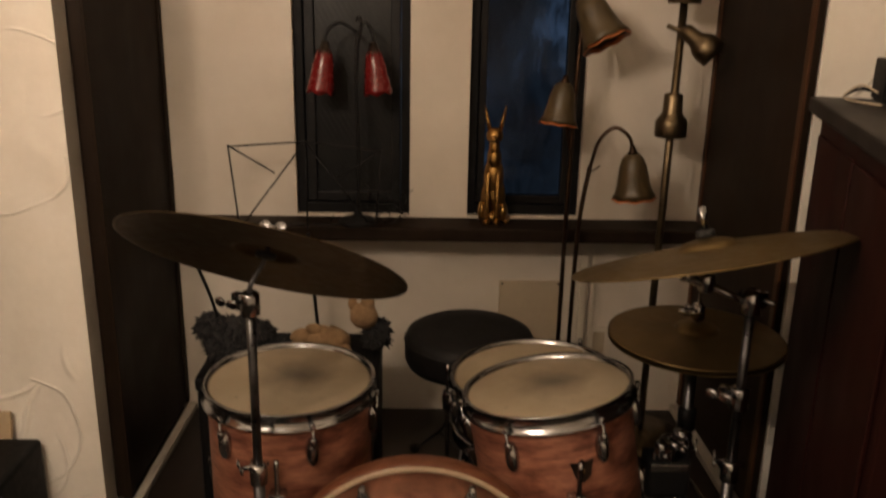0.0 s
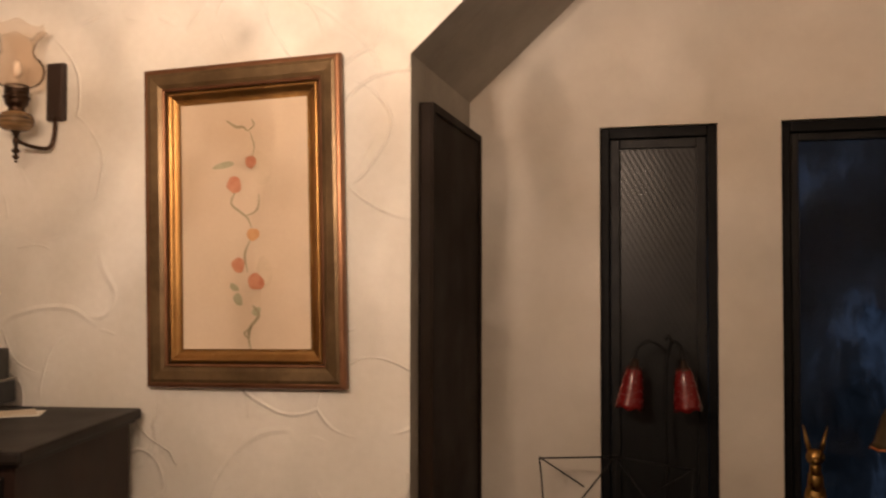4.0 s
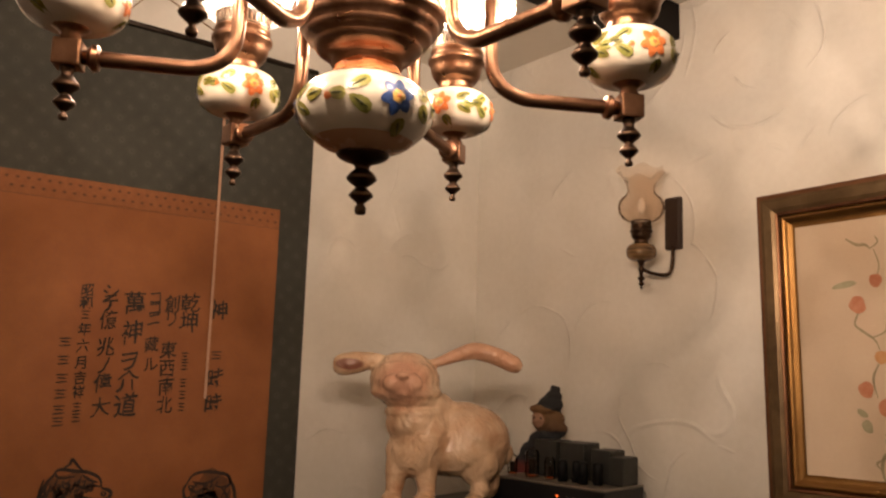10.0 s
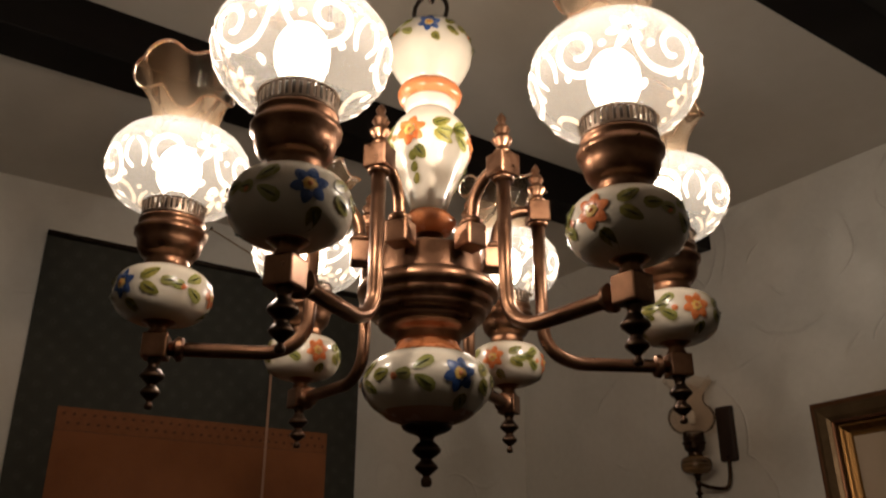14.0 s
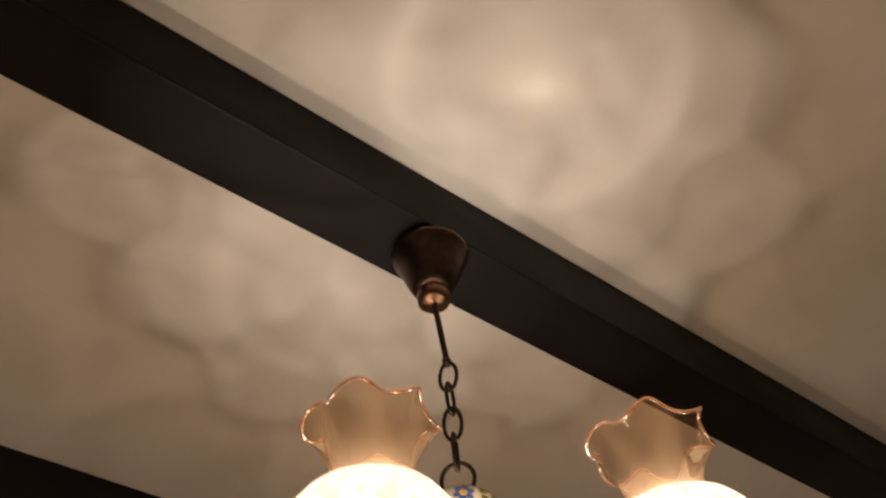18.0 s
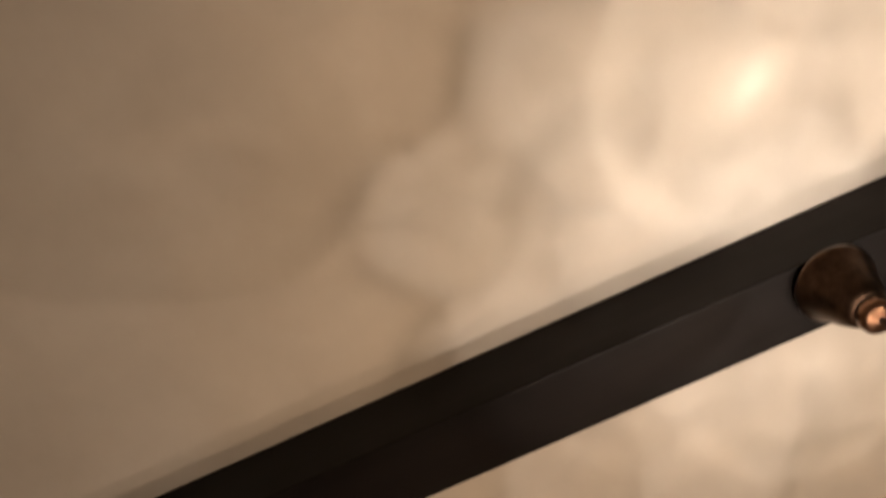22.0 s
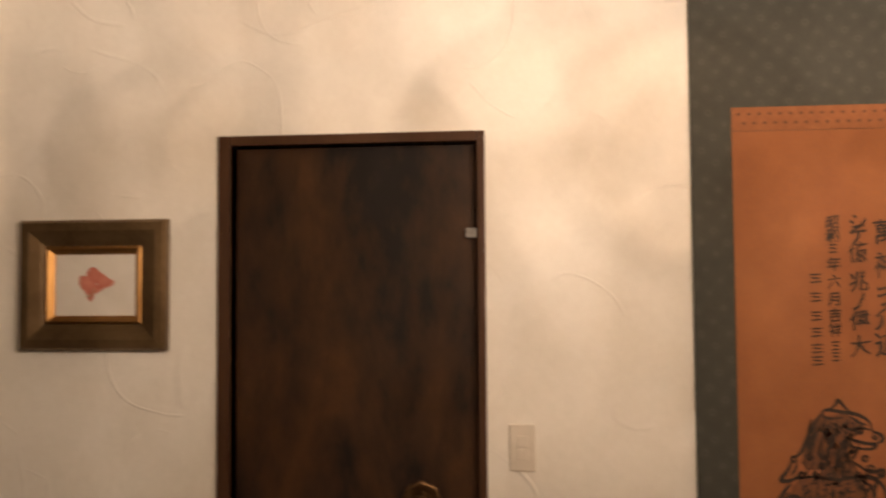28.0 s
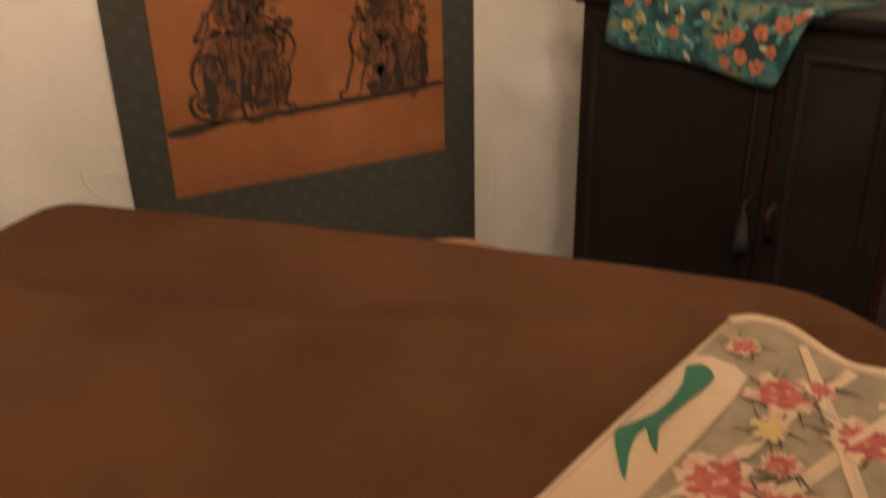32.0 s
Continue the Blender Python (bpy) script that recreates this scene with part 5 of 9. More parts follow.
ink([(256, 352), (244, 326), (240, 302), (252, 292)], 4.5)
ink([(286, 346), (272, 322), (270, 300)], 4)
curl(130, 306, 11, 1.2, 0.6)
curl(172, 316, 11, 1.2, 1.6)
curl(206, 292, 11, 1.3, 0.2)
curl(234, 288, 10, 1.2, 2.8)
ink([(122, 300), (112, 276), (92, 246), (108, 244), (132, 254), (146, 276)], 6)
ink([(136, 296), (130, 276), (118, 258)], 4)
ink([(286, 312), (310, 296), (334, 286), (362, 296), (368, 282), (350, 272), (318, 280)], 5)
curl(356, 284, 8, 1.2, 1.0)
ink([(132, 252), (180, 262), (236, 258), (286, 268), (322, 272), (356, 258), (372, 222), (360, 186), (346, 160)], 5.5)
ink([(312, 262), (338, 236), (334, 206), (308, 186), (276, 190), (256, 206)], 5.5)
ink([(298, 246), (318, 228), (312, 208), (290, 202), (270, 212)], 4.5)
wash(280, 226, 18, 15, 0.2, True)
wash(178, 222, 24, 20, 0.5, True)
wash(188, 160, 17, 58, -0.3, True)
wash(272, 138, 18, 44, 0.35, True)
wash(262, 60, 22, 13, 0.0, True)
wash(118, 92, 15, 52, 0.1, True)
wash(222, 92, 13, 46, 0.1, True)
hatch(130, 345, 60, 200, 44, 2, 17, 2.6, 41)
hatch(150, 345, 200, 290, 40, 3, 15, 2.6, 42)
hatch(168, 300, 290, 420, 44, 5, 16, 2.6, 45)
hatch(190, 260, 196, 254, 14, 7, 4, 3.0, 3)
hatch(200, 300, 300, 350, 12, 3, 8, 2.6, 4)
hatch(230, 320, 380, 434, 14, 5, 3, 2.4, 5)
ink([(118, 238), (94, 204), (76, 168), (74, 130), (86, 100)], 6.5)
ink([(94, 190), (124, 204), (150, 192), (166, 152), (178, 110), (196, 78)], 5.5)
ink([(124, 200), (108, 170), (112, 140), (138, 128), (146, 152), (130, 166)], 4.5)
ink([(86, 100), (64, 88), (58, 60), (72, 32), (104, 24), (136, 28)], 6.5)
curl(98, 66, 24, 1.5, 0.8, 5)
curl(118, 44, 14, 1.3, 2.0, 4)
ink([(140, 30), (160, 52), (188, 54), (204, 40), (196, 20), (164, 16), (140, 30)], 5)
ink([(216, 186), (210, 140), (206, 100), (202, 54), (210, 30)], 5.5)
ink([(262, 186), (262, 140), (248, 100), (240, 60), (250, 34)], 5.5)
ink([(232, 160), (226, 120), (222, 84)], 3.5)
ink([(204, 34), (214, 10), (244, 4), (262, 16), (254, 32)], 5.5)
ink([(346, 176), (350, 130), (338, 92), (330, 56), (344, 36)], 5.5)
ink([(300, 160), (304, 120), (300, 84), (304, 48)], 5)
ink([(326, 150), (322, 118), (318, 96)], 3.5)
ink([(300, 44), (318, 22), (350, 20), (360, 38), (340, 52), (312, 50)], 5.5)

hatch(150, 340, 190, 262, 34, 8, 3, 2.6, 31)
hatch(90, 170, 40, 200, 26, 4, 8, 2.8, 32)
hatch(208, 256, 60, 190, 20, 2, 10, 2.6, 33)
hatch(304, 346, 60, 180, 16, 2, 9, 2.6, 34)
hatch(160, 300, 270, 400, 46, 4, 9, 2.6, 35)
for x, y, a in ((150, 262, 0.4), (188, 268, 1.4), (226, 270, 2.2), (262, 274, 0.8), (300, 278, 1.8), (332, 300, 2.6), (318, 322, 0.3)):
    curl(x, y, 10, 1.2, a)

# the lion with a closed mouth, looking back
wash(640, 400, 62, 48)
wash(630, 330, 62, 50)
wash(630, 225, 92, 74)
wash(708, 150, 36, 90)
ink([(566, 416), (580, 440), (612, 452), (660, 450), (690, 440), (696, 414), (672, 404), (648, 410)], 5.5)
ink([(580, 420), (612, 414), (640, 424), (660, 440)], 4.5)
ink([(566, 416), (556, 396), (560, 372), (566, 352), (588, 336), (620, 330), (650, 344), (664, 366)], 5.5)
ink([(572, 396), (596, 388), (616, 398), (640, 392)], 5.5)
curl(622, 402, 9, 1.2, 0.6)
curl(578, 404, 8, 1.2, 2.2)
ink([(562, 372), (590, 360), (618, 366), (650, 370)], 6)
ink([(576, 350), (606, 340), (636, 350)], 4.5)
wash(738, 150, 11, 62, 0.0, True)
wash(662, 108, 14, 46, 0.1, True)
wash(640, 120, 70, 74)
hatch(560, 735, 60, 200, 40, 2, 17, 2.6, 43)
hatch(560, 735, 200, 300, 40, 3, 15, 2.6, 46)
hatch(580, 700, 300, 420, 34, 5, 14, 2.4, 44)
hatch(570, 640, 350, 380, 14, 8, 2, 3.0, 17)
ink([(690, 436), (708, 404), (716, 366), (730, 336)], 6)
ink([(672, 402), (690, 372), (696, 340), (708, 318)], 5)
ink([(656, 372), (670, 348), (672, 320), (684, 304)], 4.5)
hatch(540, 700, 280, 340, 46, 4, 9, 2.6, 7)
for x, y, a in ((546, 318, 0.5), (536, 290, 1.4), (560, 290, 2.0), (584, 306, 0.2), (704, 306, 2.6), (680, 296, 1.0), (722, 330, 0.8), (742, 320, 2.0), (746, 286, 0.3), (736, 256, 1.2)):
    curl(x, y, 11, 1.3, a)
ink([(538, 276), (524, 254), (516, 226), (524, 196), (540, 180)], 6)
ink([(556, 268), (548, 236), (560, 206), (590, 194), (618, 190)], 5)
ink([(590, 272), (596, 244), (614, 228), (640, 236), (652, 220), (640, 200), (610, 196)], 5)
ink([(650, 276), (668, 246), (664, 216), (640, 196)], 5)
curl(620, 240, 20, 1.3, 0.4, 5)
hatch(600, 640, 228, 250, 10, 6, 2, 3.0, 18)
wash(590, 164, 22, 44, 0.5, True)
wash(612, 110, 16, 40, 0.2, True)
wash(578, 88, 22, 12, 0.2, True)
ink([(520, 210), (520, 160), (506, 116), (498, 82), (478, 68), (484, 54), (524, 56), (540, 66)], 5.5)
ink([(562, 190), (558, 150), (546, 110), (540, 70)], 5)
ink([(660, 200), (654, 150), (636, 110), (628, 82), (596, 70), (576, 62), (598, 50), (640, 58)], 5.5)
ink([(630, 190), (624, 150), (608, 112), (600, 84)], 4.5)
ink([(690, 220), (720, 236), (744, 210), (748, 160), (752, 116), (738, 84)], 6)
ink([(704, 200), (690, 166), (674, 126), (652, 96), (642, 70), (668, 56), (694, 64)], 5.5)
ink([(722, 190), (712, 150), (694, 116)], 4)
curl(722, 110, 24, 1.4, 0.6, 5)
curl(744, 78, 14, 1.3, 1.6, 4)
hatch(690, 750, 70, 210, 22, 4, 8, 2.8, 8)
hatch(730, 762, 190, 320, 18, 4, 10, 3.2, 9)
part("ground_stroke", stroke([(IN0 + 0.004, 0.706), (IN0 + 0.07, 0.709), (IN0 + 0.15, 0.720)], 0.030, on_s, 0.0121), INK, scroll)
part("ground_stroke", stroke([(IN0 + 0.11, 0.716), (IN0 + 0.36, 0.720), (IN0 + 0.56, 0.726), (IN1 - 0.03, 0.738), (IN1 - 0.004, 0.738)], 0.018, on_s, 0.0121), INK, scroll)

# ---- cabinet and what stands on it ----
CAB = pose(-1.697, 1.024, 0.0, 0, 0, 10)       # front corner of the cabinet; x along its front, y to the wall
CW, CD, CT = 0.895, 0.515, 1.028


def cab_pt(x, y, z=CT):
    return CAB @ Vector((x, y, z))


cab = thing("cabinet", "dark wooden cabinet with two panelled doors, an overhanging top", "cabinet")
cab.matrix_basis = CAB
bx = bmesh.new()
box_bm((0.030, 0.030, 0.06), (CW - 0.030, CD - 0.004, CT - 0.036), 0.003, bx)
part("body", bx, CABINET_RED, cab, "reddish dark wooden body")
tp = box_bm((0.0, 0.0, CT - 0.026), (CW, CD, CT), 0.007)
part("top", tp, CABINET_M, cab, "dark overhanging top")
part("cornice", box_bm((0.014, 0.014, CT - 0.0355), (CW - 0.014, CD - 0.002, CT - 0.0265), 0.003), CABINET_M, cab)
part("plinth", box_bm((0.020, 0.020, 0.0), (CW - 0.020, CD - 0.004, 0.0595), 0.004), CABINET_M, cab)
for x0, x1 in ((0.050, 0.578), (0.602, CW - 0.050)):
    d = part("door", box_bm((x0, 0.0125, 0.085), (x1, 0.0295, CT - 0.055), 0.003), CABINET_M, cab, "dark panelled door")
    part("door_panel", moulding(x1 - x0 - 0.06, CT - 0.055 - 0.085 - 0.06, [(0, 0.0), (0.0, 0.004), (0.006, 0.007), (0.014, 0.004), (0.018, 0.0005)],
         lambda u, v, h, xm=(x0 + x1) / 2: Vector((xm + u, 0.0124 - h, (CT + 0.030) / 2 + v))), CABINET_M, d)
    hx = x1 - 0.018 if x0 < 0.2 else x0 + 0.018
    hd = tube(smooth_path([(hx, 0.010, 0.615), (hx - 0.004, -0.008, 0.600), (hx, -0.010, 0.570), (hx + 0.004, -0.006, 0.545), (hx, 0.010, 0.530)], 4), 0.005, 8)
    box_bm((hx - 0.012, 0.0085, 0.520), (hx + 0.012, 0.0123, 0.625), 0.003, hd)
    part("handle", hd, DARK_IRON, d, "dark iron drop handle", smooth=50)
tas = lathe([(0.003, 0.0), (0.007, -0.006), (0.006, -0.014), (0.010, -0.020), (0.015, -0.060), (0.019, -0.085), (0.016, -0.088), (0.0, -0.086)], 14, (0.566, -0.018, 0.590), wave=lambda a, i, r, z: (r * (1 + 0.16 * math.sin(5 * a + i)), z - (0.006 * math.sin(3 * a) if i > 4 else 0)))
part("tassel", tas, RUBBER, cab, "black tassel on the door handle", smooth=60)

# ceramic rabbit: one mesh
RC = mottled("rabbit_glaze", (0.48, 0.26, 0.14), (0.78, 0.58, 0.40), 10, 0.10, grain=26, bumps=0.9, stretch=(1, 1, 0.7), rough2=0.24)
rv = coords(RC)
rd = node(RC, "ShaderNodeVectorMath")
rd.operation = "DISTANCE"
wire(RC, rv, rd.inputs[0])
rd.inputs[1].default_value = (-0.142, -0.135, 0.338)
pinks = ramp(RC, rd.outputs["Value"], [(0.040, (1, 1, 1)), (0.100, (0, 0, 0))])
rmx = node(RC, "ShaderNodeMix")
rmx.data_type = "RGBA"
wire(RC, math_node(RC, "MULTIPLY", pinks, 0.75), rmx.inputs[0])
for l in list(RC.node_tree.links):
    if l.to_socket == bsdf(RC).inputs["Base Color"]:
        wire(RC, l.from_socket, rmx.inputs[6])
rmx.inputs[7].default_value = (0.62, 0.30, 0.20, 1)
wire(RC, rmx.outputs[2], bsdf(RC).inputs["Base Color"])
rb = bmesh.new()
for c, r, j in (((0.022, 0.02, 0.172), (0.150, 0.118, 0.108), 0.03), ((-0.085, -0.040, 0.178), (0.094, 0.092, 0.096), 0.03), ((0.088, 0.04, 0.142), (0.078, 0.106, 0.098), 0.03),
                ((-0.105, -0.050, 0.215), (0.088, 0.082, 0.060), 0.02), ((-0.108, -0.050, 0.246), (0.090, 0.080, 0.026), 0.02), ((-0.120, -0.050, 0.276), (0.086, 0.078, 0.022), 0.02), ((-0.055, -0.015, 0.225), (0.090, 0.078, 0.058), 0.02), ((-0.015, 0.0, 0.226), (0.090, 0.080, 0.056), 0.02), ((-0.075, -0.025, 0.262), (0.080, 0.070, 0.050), 0.02),
                ((-0.140, -0.052, 0.334), (0.102, 0.092, 0.074), 0.02), ((-0.136, -0.066, 0.304), (0.104, 0.086, 0.036), 0.02), ((-0.100, -0.045, 0.135), (0.090, 0.084, 0.072), 0.03), ((0.010, 0.005, 0.142), (0.140, 0.110, 0.078), 0.03),
                ((-0.146, -0.110, 0.330), (0.068, 0.050, 0.046), 0.02),
                ((-0.168, -0.146, 0.328), (0.030, 0.026, 0.027), 0.01), ((-0.118, -0.146, 0.328), (0.030, 0.024, 0.027), 0.01), ((-0.143, -0.172, 0.350), (0.019, 0.012, 0.011), 0.0),
                ((-0.143, -0.132, 0.302), (0.040, 0.026, 0.013), 0.0), ((-0.140, -0.050, 0.394), (0.064, 0.056, 0.022), 0.02), ((-0.190, -0.105, 0.372), (0.018, 0.014, 0.011), 0.0), ((-0.092, -0.108, 0.372), (0.018, 0.014, 0.011), 0.0),
                ((-0.155, -0.068, 0.090), (0.031, 0.034, 0.080), 0.02), ((-0.158, -0.074, 0.045), (0.025, 0.029, 0.045), 0.02), ((-0.163, -0.092, 0.014), (0.031, 0.046, 0.018), 0.01),
                ((-0.070, -0.073, 0.090), (0.033, 0.036, 0.080), 0.02), ((-0.068, -0.079, 0.045), (0.027, 0.029, 0.045), 0.02), ((-0.073, -0.098, 0.014), (0.033, 0.048, 0.018), 0.01),
                ((0.075, -0.030, 0.110), (0.062, 0.060, 0.066), 0.02), ((0.082, -0.050, 0.040), (0.028, 0.036, 0.032), 0.01), ((0.066, -0.082, 0.014), (0.027, 0.060, 0.017), 0.01),
                ((0.110, 0.090, 0.050), (0.040, 0.056, 0.060), 0.02), ((0.152, 0.07, 0.130), (0.034, 0.040, 0.038), 0.02)):
    blob(c, r, rb, 24, 14, j, c[0] * 9)
EAR = smooth_path([(-0.090, -0.045, 0.382), (-0.045, -0.045, 0.390), (0.005, -0.045, 0.410), (0.055, -0.045, 0.424), (0.110, -0.045, 0.414), (0.165, -0.045, 0.392), (0.192, -0.045, 0.376)], 5)
tube(EAR, 0.02, 14, rb, flat=0.85, radii=[(0.011 + 0.020 * min(1.0, (k / len(EAR)) / 0.5)) * (1.0 if k < 0.85 * len(EAR) else 1.0 - 4.2 * (k / len(EAR) - 0.85)) for k in range(len(EAR))])
EAR2 = smooth_path([(-0.175, -0.045, 0.390), (-0.220, -0.045, 0.392), (-0.265, -0.050, 0.384), (-0.320, -0.055, 0.374), (-0.346, -0.055, 0.372)], 5)
tube(EAR2, 0.02, 14, rb, radii=[0.010 + 0.0235 * math.sin(min(1.0, k / len(EAR2)) ** 1.45 * math.pi * 0.95) for k in range(len(EAR2))])
# the hollow of the short ear is darker, both ears are pinkish
for centre, span, tint, amount in (((-0.298, -0.088, 0.376), (0.044, 0.040, 0.017), (0.20, 0.065, 0.04), 0.9), ((0.07, -0.05, 0.41), (0.14, 0.12, 0.12), (0.58, 0.29, 0.18), 0.65)):
    ed = node(RC, "ShaderNodeVectorMath")
    ed.operation = "SUBTRACT"
    wire(RC, rv, ed.inputs[0])
    ed.inputs[1].default_value = centre
    es = node(RC, "ShaderNodeVectorMath")
    es.operation = "DIVIDE"
    wire(RC, ed.outputs[0], es.inputs[0])
    es.inputs[1].default_value = span
    el = node(RC, "ShaderNodeVectorMath")
    el.operation = "LENGTH"
    wire(RC, es.outputs[0], el.inputs[0])
    emx = node(RC, "ShaderNodeMix")
    emx.data_type = "RGBA"
    wire(RC, math_node(RC, "MULTIPLY", ramp(RC, math_node(RC, "MULTIPLY", el.outputs["Value"], 0.5), [(0.40, (1, 1, 1)), (0.55, (0, 0, 0))]), amount), emx.inputs[0])
    for l in list(RC.node_tree.links):
        if l.to_socket == bsdf(RC).inputs["Base Color"]:
            wire(RC, l.from_socket, emx.inputs[6])
    emx.inputs[7].default_value = (*tint, 1)
    wire(RC, emx.outputs[2], bsdf(RC).inputs["Base Color"])
fur_n = noise_tex(RC, coords(RC, (1.0, 1.0, 0.6)), 52.0, 4.0, 0.65, 1.2)
fur_l = noise_tex(RC, coords(RC, (1.0, 1.0, 0.7)), 24.0, 3.0, 0.5, 0.8)
glaze_n = bump(RC, math_node(RC, "ADD", math_node(RC, "MULTIPLY", fur_n, 0.28), math_node(RC, "MULTIPLY", fur_l, 1.6)), 0.65, 0.015)
wire(RC, glaze_n, bsdf(RC).inputs["Coat Normal"])
bsdf(RC).inputs["Coat Weight"].default_value = 0.55
bsdf(RC).inputs["Coat Roughness"].default_value = 0.20
rabbit = part("rabbit_statue", rb, RC, None, smooth=80)
RB = pose(-1.615, 1.235, CT + 0.006, 0, 0, 53)
rabbit.matrix_basis = RB
tagged(rabbit, "large glazed cream and pinkish ceramic rabbit with long ears", "statue")
rm = rabbit.modifiers.new("melt", "REMESH")
rm.mode, rm.voxel_size, rm.use_smooth_shade = "VOXEL", 0.0042, True
sm = rabbit.modifiers.new("soften", "SMOOTH")
sm.factor, sm.iterations = 0.5, 13

# printed cloth hanging over the front
CLOTH_P = mottled("printed_teal_cloth", (0.010, 0.045, 0.045), (0.03, 0.16, 0.17), 9, 0.8, grain=200, bumps=0.2)
pvv = coords(CLOTH_P)
tones = ramp(CLOTH_P, noise_tex(CLOTH_P, pvv, 11, 4, 0.6, 0.8), [(0.32, (0.006, 0.014, 0.020)), (0.48, (0.008, 0.048, 0.048)), (0.57, (0.028, 0.135, 0.14)), (0.65, (0.11, 0.14, 0.07)), (0.76, (0.30, 0.26, 0.16))])
wire(CLOTH_P, tones, bsdf(CLOTH_P).inputs["Base Color"])


def cloth_pt(s, t):
    """s across (0 to 1), t from the back edge on the top over the front edge and down."""
    x = 0.150 + 0.500 * s
    top = 0.170 + 0.02 * math.sin(s * 7)
    drop = 0.116 + 0.036 * max(0.0, min(1.0, (s - 0.02) / 0.75)) + 0.006 * math.sin(s * 9) - 0.145 * max(0.0, min(1.0, (s - 0.87) / 0.10))
    x += 0.070 * s * (1 - t) + 0.03 * (t - 0.5) * (s - 0.5)
    lim = 0.55
    if t < lim:
        y = top * (1 - t / lim) - 0.004
        z = CT + 0.003 + 0.0015 * math.sin(s * 23 + t * 9)
    else:
        k = (t - lim) / (1 - lim)
        y = -0.006 - 0.004 * math.sin(k * 2.0) - 0.005 * k * (1 + math.sin(s * 11 + 1))
        z = CT + 0.001 - drop * k
    return CAB @ Vector((x, y, z))


cb = bmesh.new()
NS, NT = 40, 24
grid = [[cb.verts.new(cloth_pt(i / NS, j / NT)) for j in range(NT + 1)] for i in range(NS + 1)]
for i in range(NS):
    for j in range(NT):
        cb.faces.new((grid[i][j], grid[i + 1][j], grid[i + 1][j + 1], grid[i][j + 1]))
bmesh.ops.recalc_face_normals(cb, faces=cb.faces)
cloth = part("printed_cloth", cb, CLOTH_P, None, smooth=80)
tagged(cloth, "teal printed cloth with orange flowers draped over the cabinet's edge", "cloth")
so = cloth.modifiers.new("thick", "SOLIDIFY")
so.thickness, so.offset = 0.0015, 1.0
FLW = mottled("print_orange", (0.34, 0.085, 0.035), (0.50, 0.17, 0.08), 60, 0.8)
FLY = mottled("print_ochre", (0.36, 0.26, 0.07), (0.46, 0.36, 0.14), 60, 0.8)
FLD = mottled("print_dark", (0.006, 0.02, 0.025), (0.02, 0.045, 0.04), 60, 0.8)
rnd = random.Random(5)
FLT = mottled("print_light_teal", (0.05, 0.20, 0.20), (0.12, 0.32, 0.30), 60, 0.8)
FLC = mottled("print_cream", (0.34, 0.32, 0.22), (0.46, 0.44, 0.33), 60, 0.8)
LEAFY = (FLD, FLT, FLC)
spots_ = [(0.66, 0.74, 0.020, FLW), (0.70, 0.86, 0.018, FLW), (0.76, 0.70, 0.018, FLW), (0.60, 0.80, 0.018, FLW), (0.84, 0.64, 0.020, FLW), (0.90, 0.60, 0.016, FLW), (0.78, 0.90, 0.018, FLW), (0.64, 0.92, 0.015, FLW), (0.10, 0.60, 0.015, FLW),
          (0.12, 0.80, 0.018, FLY), (0.18, 0.72, 0.014, FLY), (0.16, 0.88, 0.012, FLY), (0.36, 0.80, 0.018, FLW), (0.38, 0.70, 0.013, FLY), (0.30, 0.52, 0.014, FLW), (0.55, 0.50, 0.014, FLW), (0.20, 0.58, 0.012, FLW), (0.82, 0.80, 0.014, FLW), (0.50, 0.64, 0.012, FLY)]
for k in range(150):
    spots_.append((rnd.uniform(0.03, 0.96), rnd.uniform(0.12, 0.96), rnd.uniform(0.007, 0.017), LEAFY[k % 3] if k % 3 < 2 or k % 2 else FLD))
for n_, (s, t, r, m_) in enumerate(spots_):
    leafy = m_ in LEAFY
    turn_ = rnd.uniform(0, 3.14)
    for q in range(1 if leafy else 5):
        a = 2 * math.pi * q / 5 + s * 9
        cs, ct = s + (0 if leafy else 0.55 * r * math.cos(a) / 0.5), t + (0 if leafy else 0.55 * r * math.sin(a) / 0.33)
        fb = bmesh.new()
        vs = []
        for w in range(9):
            b_ = 2 * math.pi * w / 9
            rr = r * (1.0 if leafy else 0.30 + 0.16 * ((q * 7 + int(s * 90)) % 5) / 4)
            du, dv = rr * math.cos(b_), rr * math.sin(b_) * (0.38 if leafy else 1.0)
            du, dv = du * math.cos(turn_) - dv * math.sin(turn_), du * math.sin(turn_) + dv * math.cos(turn_)
            p = cloth_pt(min(0.99, max(0.01, cs + du / 0.5)), min(0.99, max(0.01, ct + dv / 0.33)))
            nrm = CAB.to_3x3() @ (Vector((0, 0, 1)) if ct < 0.55 else Vector((0, -1, 0.1)))
            vs.append(fb.verts.new(p + nrm * (0.0022 + 0.000006 * n_ if leafy else 0.0034)))
        fb.faces.new(vs)
        part("printed_leaf" if leafy else "printed_petal", fb, m_, cloth)
tg = bmesh.new()
box_bm((0.165, -0.010, CT - 0.086), (0.195, -0.008, CT - 0.062), 0.0005, tg)
tg.transform(CAB)
part("cloth_tag", tg, WHITE_CARD, cloth, "white fabric tag")

